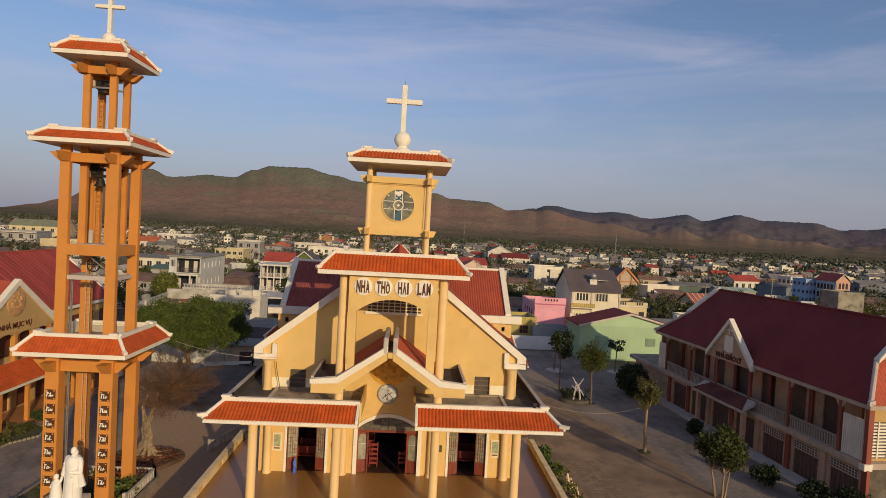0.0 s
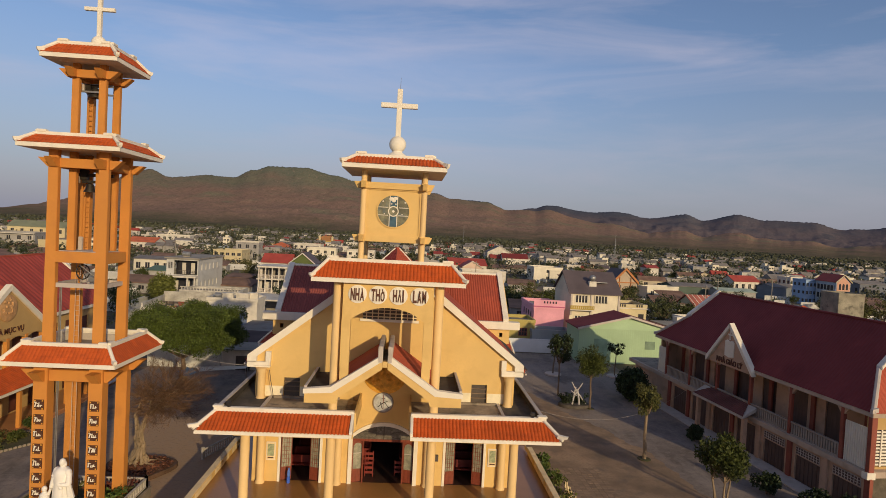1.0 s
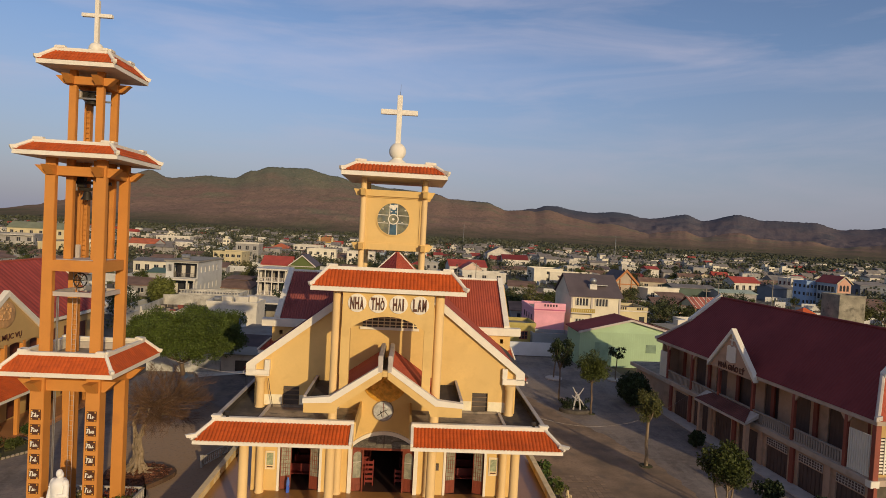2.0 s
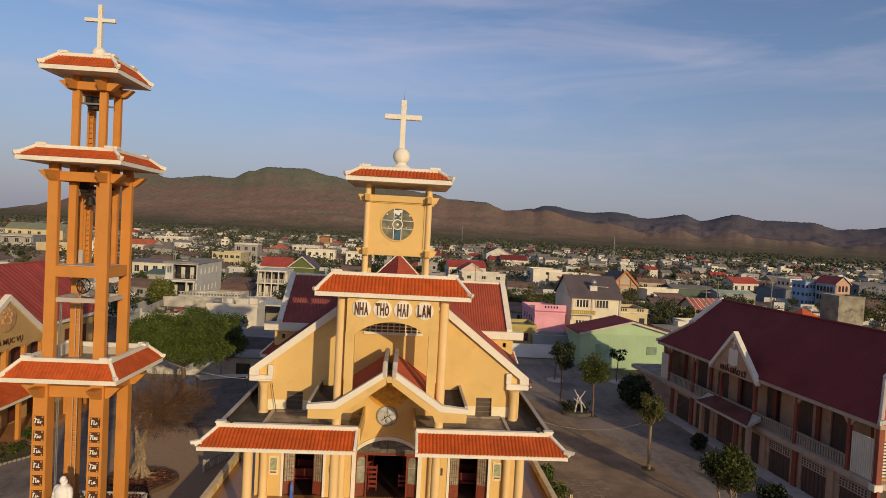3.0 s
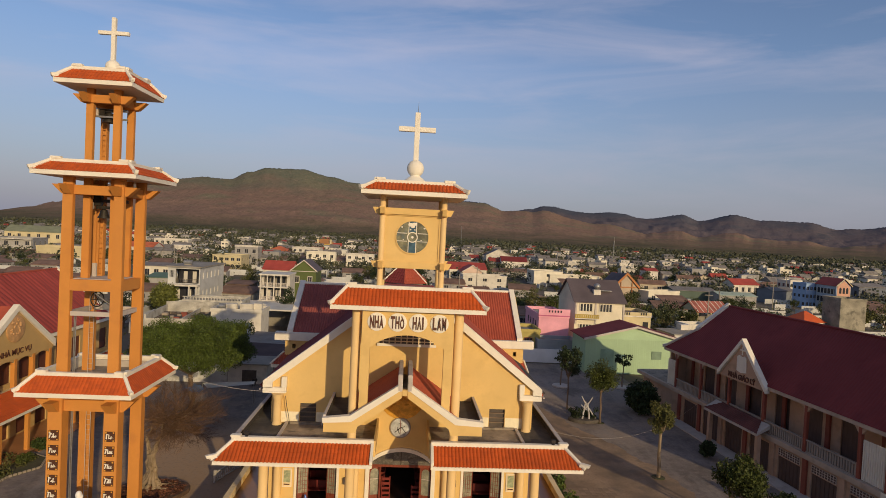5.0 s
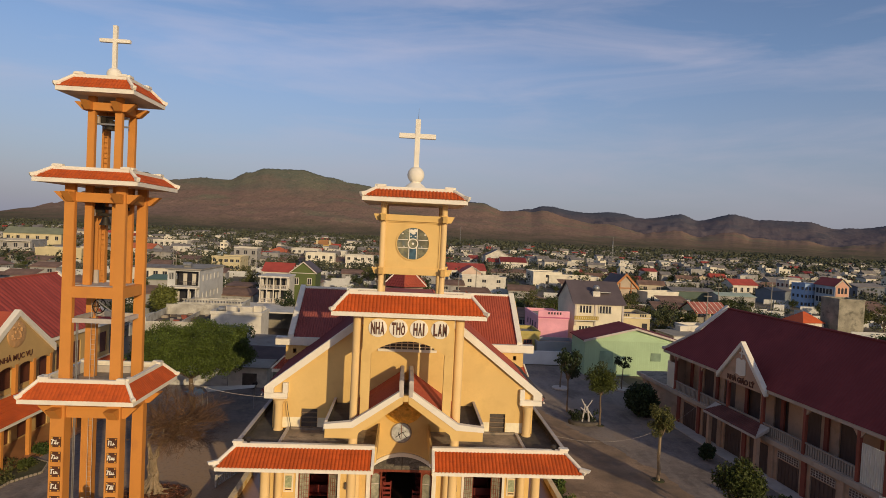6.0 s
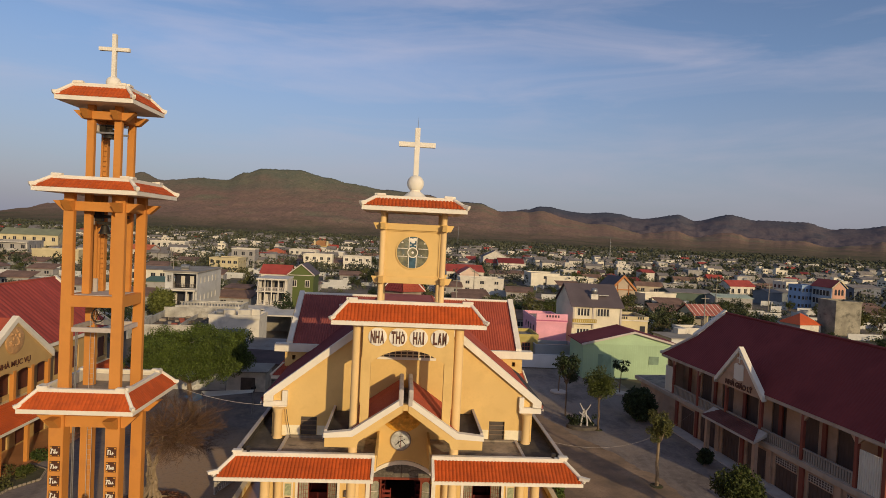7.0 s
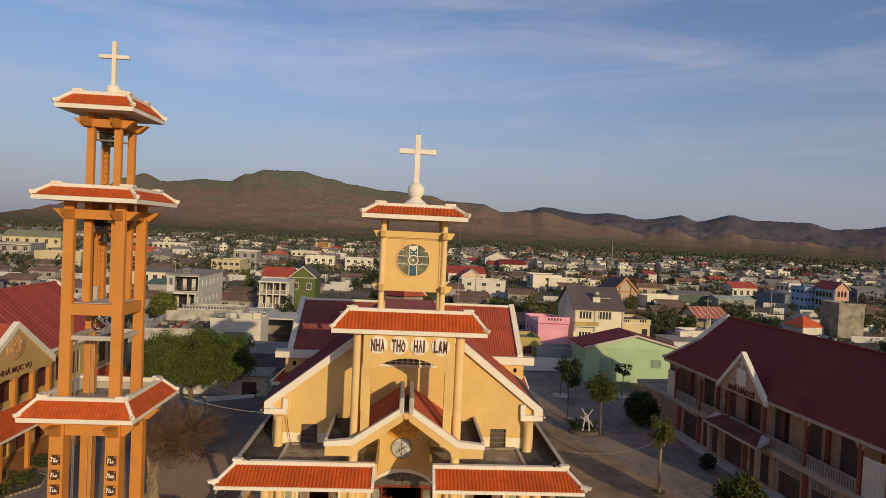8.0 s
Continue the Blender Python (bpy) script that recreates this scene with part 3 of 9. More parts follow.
def verge_and_shoulders():
    for sx in (-1, 1):
        g = Geo()
        # raking white verge along the gable
        pts = [(sx * 8.72, 9.30), (sx * 8.72, 9.80), (sx * 2.6, 14.60), (sx * 2.6, 14.05), (sx * 8.15, 9.72), (sx * 8.15, 9.30)]
        g.prism([(x, WY - 0.28, z) for x, z in pts], (0, 0.5, 0))
        v = part("verge", g, WHITE, church, "white raking verge of the gable")
        s = Geo()
        s.box(min(sx * 8.72, sx * 7.30), max(sx * 8.72, sx * 7.30), WY - 0.30, WY + 0.2, 9.05, 9.40)
        s.box(min(sx * 8.72, sx * 8.20), max(sx * 8.72, sx * 8.20), WY - 0.297, WY + 0.2, 9.40, 9.50)
        s.box(min(sx * 7.60, sx * 7.28), max(sx * 7.60, sx * 7.28), WY - 0.27, WY + 0.2, 9.40, 10.05)
        part("shoulder", s, WHITE, church, "white stepped kneeler at the foot of the gable", bevel=0.02)


verge_and_shoulders()


def doors():
    for x0, x1, zt in ((-6.45, -4.0, 5.05), (4.0, 6.45, 5.05)):
        fr = Geo()
        fr.box(x0 - 0.16, x0, WY - 0.06, WY + 0.36, FZ, zt + 0.14)
        fr.box(x1, x1 + 0.16, WY - 0.06, WY + 0.36, FZ, zt + 0.14)
        fr.box(x0, x1, WY - 0.06, WY + 0.36, zt, zt + 0.14)
        part("door_frame", fr, WHITE, church, "white door surround", bevel=0.01)
        for hinge, sgn in ((x0, 1), (x1, -1)):
            leaf(hinge, sgn, 0.68, zt, 18)
    fr = Geo()
    inner = arch_points(-1.95, 1.95, 4.75, 0.78)
    outer = arch_points(-2.2, 2.2, 4.75, 1.02)
    pts = [(-2.2, FZ)] + outer + [(2.2, FZ), (1.95, FZ)] + inner[::-1] + [(-1.95, FZ)]
    fr.prism([(x, WY - 0.12, z) for x, z in pts], (0, 0.15, 0))
    part("door_arch", fr, WHITE, church, "white arched surround of the main door")
    for hinge, sgn in ((-1.95, 1), (1.95, -1)):
        leaf(hinge, sgn, 0.66, 4.45, 14, arched=True)
    t = Geo()
    t.box(-1.95, 1.95, WY + 0.12, WY + 0.2, 4.45, 4.6)
    lun = part("transom", t, DOORWOOD, church, "dark transom and fanlight")
    pane = [(-1.95, 4.6)] + inner + [(1.95, 4.6)]
    part("fanlight", Geo().prism([(x, WY + 0.14, z) for x, z in pane], (0, 0.03, 0)), SCROLL, lun, "dim scrolled glass fanlight")
    part("bar", Geo().box(-0.035, 0.035, WY + 0.1, WY + 0.14, 4.6, 5.5), LOUVRE, lun)
    for x in (-1.0, 1.0):
        ring = Geo()
        for k in range(24):
            a, b = math.pi * k / 12, math.pi * (k + 1) / 12
            ring.rod((x + 0.55 * math.cos(a), WY + 0.13, 4.88 + 0.2 * math.sin(a)), (x + 0.55 * math.cos(b), WY + 0.13, 4.88 + 0.2 * math.sin(b)), 0.014, 5)
        part("scroll_bar", ring, LOUVRE, lun)
    for sx in (-1, 1):
        part("jamb", Geo().box(sx * 1.28 - 0.05, sx * 1.28 + 0.05, WY + 0.12, WY + 0.22, FZ, 4.45), DOORWOOD, lun, "red-brown door post")


def leaf(hinge, sgn, wide, zt, angle, cols=4, arched=False):
    """An open door leaf: a lattice of frosted panes, or one arched frosted panel, above a red-brown foot panel."""
    a = radians(angle)
    d = Vector((sgn * math.cos(a), math.sin(a), 0))
    out = Vector((sgn * math.sin(a), -math.cos(a), 0))
    base = Vector((hinge, WY + 0.16, FZ + 0.02))
    up = Vector((0, 0, zt - FZ - 0.05))
    lf = part("door_leaf", Geo().prism([base, base + d * wide, base + d * wide + up, base + up], out * -0.05), DOORWOOD, church, "red-brown panelled door leaf standing open")
    m = 0.06
    lo, hi = 0.85, up.z - 0.10

    def at(u, z, off):
        return base + d * u + Vector((0, 0, z)) + out * off

    if arched:
        pts = [(m, lo), (wide - m, lo)] + [(wide / 2 + (wide / 2 - m) * math.cos(t), hi - 0.3 + 0.28 * math.sin(t)) for t in [math.pi * k / 10 for k in range(11)]]
        part("frosted_panel", Geo().prism([at(u, z, 0.004) for u, z in pts], out * 0.014), GLASS_FROST, lf, "arched frosted glass panel")
        part("mid_rail", Geo().prism([at(m, lo + 1.0, 0.018), at(wide - m, lo + 1.0, 0.018), at(wide - m, lo + 1.04, 0.018), at(m, lo + 1.04, 0.018)], out * 0.012), PALESTONE, lf)
    else:
        part("lattice_pane", Geo().prism([at(m, lo, 0.004), at(wide - m, lo, 0.004), at(wide - m, hi, 0.004), at(m, hi, 0.004)], out * 0.012), GLASS_FROST, lf, "frosted lattice glazing")
        for k in range(1, cols):
            u = m + (wide - 2 * m) * k / cols
            part("muntin", Geo().rod(at(u, lo, 0.022), at(u, hi, 0.022), 0.016, 5), DOORWOOD, lf)
        for k in range(1, 9):
            z = lo + (hi - lo) * k / 9
            part("muntin", Geo().rod(at(m, z, 0.022), at(wide - m, z, 0.022), 0.012, 5), DOORWOOD, lf)
    for q in (0.12, 0.48):
        part("foot_panel", Geo().prism([at(m + 0.04, q, 0.003), at(wide - m - 0.04, q, 0.003), at(wide - m - 0.04, q + 0.28, 0.003), at(m + 0.04, q + 0.28, 0.003)], out * 0.012), DOORWOOD, lf)


doors()


def interior():
    g = Geo()
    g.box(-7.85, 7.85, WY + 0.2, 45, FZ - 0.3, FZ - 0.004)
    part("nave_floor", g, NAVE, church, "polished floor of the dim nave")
    for sx in (-1, 1):
        for k in range(6):
            y = 7.0 + k * 1.5
            for x in (2.2, 5.0):
                bx = sx * x
                pw = Geo()
                pw.box(bx - 1.15, bx + 1.15, y, y + 0.42, FZ + 0.40, FZ + 0.46)
                pw.box(bx - 1.15, bx + 1.15, y + 0.40, y + 0.46, FZ + 0.46, FZ + 0.95)
                for e in (-1.15, 1.09):
                    pw.box(bx + e, bx + e + 0.06, y, y + 0.46, FZ, FZ + 0.90)
                solid("pew", pw, PEW, "red-stained wooden pew in the dim nave", "pew", "pews in the nave", bevel=0.01)


def bench_rack():
    """Red slatted benches stood on end just inside the main door."""
    for x0, y0, n in ((-1.2, 6.5, 5), (0.75, 6.7, 3)):
        rk = thing("slatted_bench", pose(x0, y0, FZ), "red slatted wooden bench stood just inside the door", "bench", "benches inside the door")
        h = 0.32 * n
        for x in (0.0, 0.52):
            part("upright", Geo().box(x, x + 0.06, 0, 0.08, 0, h + 0.1), PEW, rk)
        for k in range(n):
            part("slat", Geo().box(0.06, 0.52, 0.01, 0.07, 0.2 + k * 0.31, 0.36 + k * 0.31), PEW, rk)


def porch_notices():
    for x in (-7.05, 7.05):
        fr = thing("notice_board", pose(x, WY - 0.03, FZ + 1.95), "framed pale poster hung beside the church door", "poster", "posters beside the doors")
        part("frame", Geo().box(-0.29, 0.29, -0.03, 0.03, -0.58, 0.58), WHITE, fr)
        part("sheet", Geo().box(-0.25, 0.25, -0.036, -0.03, -0.54, 0.54), PALE, fr)
        part("picture", Geo().box(-0.20, 0.20, -0.042, -0.036, -0.30, 0.46), mat("pale_green_print", (0.30, 0.34, 0.20), 0.6, 0.3, 3, 9, 0, stain=(0.55, 0.50, 0.34)), fr, "faded green printed picture")
        part("caption_bar", Geo().box(-0.18, 0.18, -0.042, -0.036, -0.46, -0.38), BROWN_LETTER, fr)
    for x in (-3.45, 3.45):
        sp = thing("wall_speaker", pose(x, WY - 0.1, FZ + 1.85), "small dark loudspeaker box on the wall", "speaker", "wall speakers")
        part("case", Geo().box(-0.1, 0.1, -0.1, 0.08, -0.2, 0.2), LOUVRE, sp, bevel=0.01)
    bt = thing("water_dispenser", pose(-5.85, 5.2, FZ), "small blue plastic water bottle stand by the door", "water dispenser")
    blue = mat("blue_plastic", (0.06, 0.14, 0.58), 0.35, 0.1, 2, 8, 0)
    part("stand", Geo().box(-0.09, 0.09, -0.09, 0.09, 0, 0.40), blue, bt, bevel=0.02)
    part("bottle", Geo().lathe(0, 0, [(0.08, 0.40), (0.11, 0.5), (0.10, 0.75), (0.05, 0.86), (0.06, 0.95)], 14), mat("pale_blue_plastic", (0.10, 0.20, 0.60), 0.2, 0.1, 2, 8, 0), bt, smooth=True)


def porch_roofs():
    deck = Geo()
    deck.box(-9.2, -1.62, 1.05, WY, 6.75, 7.14)
    deck.box(1.62, 9.2, 1.05, WY, 6.75, 7.14)
    for sx in (-1, 1):
        deck.box(min(sx * 8.2, sx * 9.2), max(sx * 8.2, sx * 9.2), WY, 14.0, 6.75, 7.14)
    part("porch_deck", deck, DECK, church, "weathered flat roof over the porch, stained dark")
    for sx in (-1, 1):
        x0, x1 = sx * 1.60, sx * 10.0
        lo, hi = min(x0, x1), max(x0, x1)
        body = Geo()
        pts = [(0.0, 6.58), (0.0, 6.75), (1.10, 7.46), (1.10, 7.62), (1.32, 7.62), (1.32, 6.58)]
        body.prism([(x0, y, z) for y, z in pts], (sx * 7.65, 0, 0))
        body.add([(sx * 9.25, 0.0, 6.58), (sx * 10.0, 0.0, 6.58), (sx * 10.0, 0.0, 6.75), (sx * 9.25, 0.0, 6.75), (sx * 9.25, 1.10, 7.46), (sx * 9.25, 1.32, 6.58), (sx * 10.0, 1.32, 6.58)],
                 [(0, 1, 2, 3), (3, 2, 4), (0, 3, 4, 5), (0, 5, 6, 1), (1, 6, 2), (2, 6, 5, 4)])
        pent = part("pent_roof", body, WHITE, church, "white fascia and ridge of the porch roof")
        t = Geo()
        if sx > 0:
            t.tiles((1.72, -0.02, 6.775), (9.92, -0.02, 6.775), (9.2, 1.10, 7.49), (1.72, 1.10, 7.49), row=0.3, amp=0.05, step=0.012)
        else:
            t.tiles((-9.92, -0.02, 6.775), (-1.72, -0.02, 6.775), (-1.72, 1.10, 7.49), (-9.2, 1.10, 7.49), row=0.3, amp=0.05, step=0.012)
        part("tile_slope", t, TILE, pent, "orange-red clay tiles in rounded rows")
        cap = Geo()
        cap.prism([(sx * 1.58, -0.04, 6.80), (sx * 1.58, 1.15, 7.46), (sx * 1.58, 1.15, 7.66), (sx * 1.58, -0.04, 6.97)], (sx * 0.16, 0, 0))
        part("inner_verge", cap, WHITE, pent, bevel=0.02)
        hip = Geo().rod((sx * 10.06, -0.05, 6.88), (sx * 9.2, 1.16, 7.60), 0.10, 8)
        hip.prism([(sx * 9.75, 0.12, 6.92), (sx * 10.2, -0.2, 6.98), (sx * 10.25, -0.24, 7.14), (sx * 9.8, 0.1, 7.14)], (0.1 * sx, 0.14, 0))
        part("hip_cap", hip, WHITE, pent, smooth=True)
        rc = Geo().box(min(sx * 1.6, sx * 9.35), max(sx * 1.6, sx * 9.35), 1.06, 1.34, 7.6, 7.74)
        rc.box(min(sx * 8.85, sx * 9.4), max(sx * 8.85, sx * 9.4), 1.03, 1.37, 7.74, 7.84)
        part("ridge_cap", rc, WHITE, pent, bevel=0.02)
        # side parapet of the deck and the low kerb that crosses it
        pw = Geo().box(min(sx * 9.2, sx * 9.36), max(sx * 9.2, sx * 9.36), 1.4, 14.0, 6.75, 7.55)
        # near-black colour holds the shade on the parapet's inner face
        par = part("parapet", pw, DECK_DARK, church, "dark stained parapet of the flat roof, shade included in its colour")
        part("coping", Geo().box(min(sx * 9.16, sx * 9.40), max(sx * 9.16, sx * 9.40), 1.4, 14.0, 7.55, 7.62), PALESTONE, par, bevel=0.01)
        # strip along the parapet, its colour darkened to carry the parapet's shade
        st = Geo().box(min(sx * 7.30, sx * 9.19), max(sx * 7.30, sx * 9.19), 1.4, WY - 0.01, 7.14, 7.146)
        st.box(min(sx * 8.22, sx * 9.19), max(sx * 8.22, sx * 9.19), WY - 0.01, 13.9, 7.14, 7.146)
        part("tarred_strip", st, DECK_STRIP, church, "dark stained strip of the flat roof with parapet shade in its colour")
        kb = Geo().box(min(sx * 7.1, sx * 7.28), max(sx * 7.1, sx * 7.28), 1.4, WY, 7.14, 7.24)
        part("kerb", kb, PALESTONE, church)
        kb = Geo().box(min(sx * 2.9, sx * 7.1), max(sx * 2.9, sx * 7.1), WY - 0.22, WY - 0.03, 7.14, 7.26)
        part("kerb", kb, DECK, church)
        # inner edge of the gap over the main door
        ed = Geo().box(min(sx * 1.5, sx * 1.62), max(sx * 1.5, sx * 1.62), 1.36, WY, 6.7, 7.6)
        part("gap_wall", ed, CREAM, church)
        lamp = thing("flood_lamp", pose(sx * 8.55, 1.2, 7.74), "small black flood lamp on the flat roof", "flood lamp", "flood lamps")
        part("base", Geo().lathe(0, 0, [(0.09, 0), (0.09, 0.03), (0.04, 0.05), (0.04, 0.1)], 12), BLACK, lamp)
        part("head", Geo().box(-0.13, 0.13, -0.08, 0.08, 0.1, 0.28), BLACK, lamp, bevel=0.03)
    pipe = Geo().rod((-5.0, 5.05, 7.14), (-5.0, 5.05, 7.75), 0.03, 6).rod((-4.8, 5.05, 7.14), (-4.8, 5.05, 7.75), 0.03, 6).rod((-5.0, 5.05, 7.75), (-4.8, 5.05, 7.75), 0.03, 6)
    part("vent_pipe", pipe, WHITE, church, "small white bent vent pipe on the flat roof")
    sf = Geo()
    sf.box(-8.2, -1.62, 1.4, WY, 6.70, 6.746)
    sf.box(1.62, 8.2, 1.4, WY, 6.70, 6.746)
    part("porch_soffit", sf, PALE, church)
    for sx in (-1, 1):
        b = Geo().box(min(sx * 1.62, sx * 8.2), max(sx * 1.62, sx * 8.2), 1.0, 1.38, 6.2, 6.575)
        part("porch_beam", b, CREAM, church)


def portico_gable():
    """The split gable over the main door."""
    yf, yb = 0.62, WY
    for sx in (-1, 1):
        fr = Geo()
        rake = [(0.16, 11.10), (2.95, 9.22), (4.42, 9.06), (4.42, 8.80), (2.86, 8.88), (0.16, 10.74)]
        fr.prism([(sx * x, yf, z) for x, z in rake], (0, 0.34, 0))
        g = part("gable_rake", fr, WHITE, church, "white raking edge of the split gable")
        cr = Geo()
        low = [(0.16, 10.74), (2.86, 8.88), (4.36, 8.80), (4.36, 8.28), (2.62, 8.28), (2.5, 8.62), (0.16, 10.28)]
        cr.prism([(sx * x, yf + 0.05, z) for x, z in low], (0, 0.28, 0))
        part("gable_beam", cr, CREAM, church, "cream beam under the split gable")
        if sx > 0:
            a, b, c, d = (2.95, yf + 0.3, 9.12), (2.95, yb, 9.12), (0.30, yb, 10.96), (0.30, yf + 0.3, 10.96)
        else:
            a, b, c, d = (-2.95, yb, 9.12), (-2.95, yf + 0.3, 9.12), (-0.30, yf + 0.3, 10.96), (-0.30, yb, 10.96)
        part("tile_slope", Geo().tiles(a, b, c, d, amp=0.03, step=0.01), TILE_RED, g, "red clay tiles in rounded rows")
        sl = Geo().prism([(sx * 2.95, yf + 0.34, 8.85), (sx * 2.95, yf + 0.34, 9.10), (sx * 0.16, yf + 0.34, 11.03), (sx * 0.16, yf + 0.34, 10.75)], (0, yb - yf - 0.34, 0))
        part("gable_slab", sl, CREAM, church)
        fl = Geo().box(min(sx * 2.95, sx * 4.42), max(sx * 2.95, sx * 4.42), yf + 0.34, yb, 8.72, 8.84)
        part("side_gutter", fl, DECK_DARK, church, "dark flat gutter beside the split gable")
        up = Geo().box(min(sx * 4.26, sx * 4.42), max(sx * 4.26, sx * 4.42), yf + 0.34, yb, 8.72, 9.16)
        part("gutter_rim", up, PALESTONE, church, bevel=0.01)
        ln = Geo().box(min(sx * 4.245, sx * 4.26), max(sx * 4.245, sx * 4.26), yf + 0.36, yb, 8.84, 9.13)
        part("rim_lining", ln, DECK_DARK, church, "dark weathered render inside the gutter")
        rd = Geo().box(min(sx * 0.14, sx * 0.40), max(sx * 0.14, sx * 0.40), yf - 0.03, 4.3, 10.65, 11.58)
        part("ridge_fin", rd, PALESTONE, church, "grey-white fin along the open ridge", bevel=0.04)
    part("ridge_channel", Geo().box(-0.14, 0.14, yf + 0.3, 4.3, 10.5, 10.7), DECK, church)
    part("key_block", Geo().box(-0.14, 0.14, yf + 0.02, yf + 0.3, 10.4, 10.72), CREAM, church)
    # relief and round emblem on the wall below
    rel = Geo().lathe(0, 0, [(1.42, 0), (1.42, 0.06), (1.32, 0.10), (0.5, 0.10), (0.05, 0.12)], 36)
    rng = random.Random(3)
    for k in range(26):
        a, r = rng.uniform(0, 6.28), rng.uniform(0.1, 1.1)
        rel.ball((r * math.cos(a), r * math.sin(a), 0.08), rng.uniform(0.08, 0.2), rng.uniform(0.06, 0.16), 0.07, 8, 5)
    rel.v = [(x - 0.1, WY - z, 9.0 + y) for x, y, z in rel.v]
    part("gilded_relief", rel, GOLD, church, "round gilded relief in the gable", smooth=True)
    em = Geo().lathe(0, 0, [(0.64, 0), (0.64, 0.06), (0.56, 0.08), (0.05, 0.08)], 32)
    em.v = [(x - 0.14, WY - 0.003 - z, 7.05 + y) for x, y, z in em.v]
    emb = part("emblem", em, EMBLEM, church, "round grey mosaic emblem", smooth=True)
    for p, q, r in (((0, -0.45), (0, 0.52), 0.03), ((-0.34, -0.30), (0.05, 0.02), 0.04), ((0.36, -0.32), (0.05, 0.05), 0.035), ((-0.12, 0.26), (0.12, 0.26), 0.025), ((-0.2, -0.12), (0.28, 0.1), 0.03), ((-0.18, 0.02), (-0.05, -0.4), 0.035)):
        part("emblem_bar", Geo().rod((p[0] - 0.14, WY - 0.09, 7.05 + p[1]), (q[0] - 0.14, WY - 0.09, 7.05 + q[1]), r * 0.6, 6), BLACK if p[0] else DOORWOOD, emb)
    part("emblem_rim", Geo().lathe(0, 0, [(0.66, 0), (0.66, 0.1), (0.6, 0.1), (0.6, 0)], 32), STEPS, emb).matrix_local = pose(-0.14, WY - 0.004, 7.05, 90)


def grille():
    """Lattice window under the arch, on the wall behind."""
    w = part("grille_window", Geo().box(-1.7, 1.7, WY - 0.03, WY - 0.003, 12.35, 13.35), LOUVRE, church, "brown lattice window with a white sill")
    part("sill", Geo().box(-1.85, 1.85, WY - 0.14, WY - 0.03, 12.2, 12.36), WHITE, w)
    for k in range(4):
        part("bar", Geo().box(-1.7, 1.7, WY - 0.08, WY - 0.03, 12.48 + k * 0.22, 12.54 + k * 0.22), PALE, w)
    for k in range(9):
        x = -1.5 + k * 0.37
        part("bar", Geo().box(x, x + 0.06, WY - 0.075, WY - 0.03, 12.36, 13.35), PALE, w)


def block_letter(ch, x0, x1, z0, z1, y, parent):
    """One tall squared letter, its accent squeezed into the same height as the rest."""
    ob = lettering("letter", ch, 0.5, 0.05, pose(0, 0, 0, 90), BROWN_LETTER, parent, bold=0.036)
    xs, zs = [v.co.x for v in ob.data.vertices], [v.co.z for v in ob.data.vertices]
    kx, kz = (x1 - x0) / (max(xs) - min(xs)), (z1 - z0) / (max(zs) - min(zs))
    for v in ob.data.vertices:
        v.co = (x0 + (v.co.x - min(xs)) * kx, y + v.co.y, z0 + (v.co.z - min(zs)) * kz)


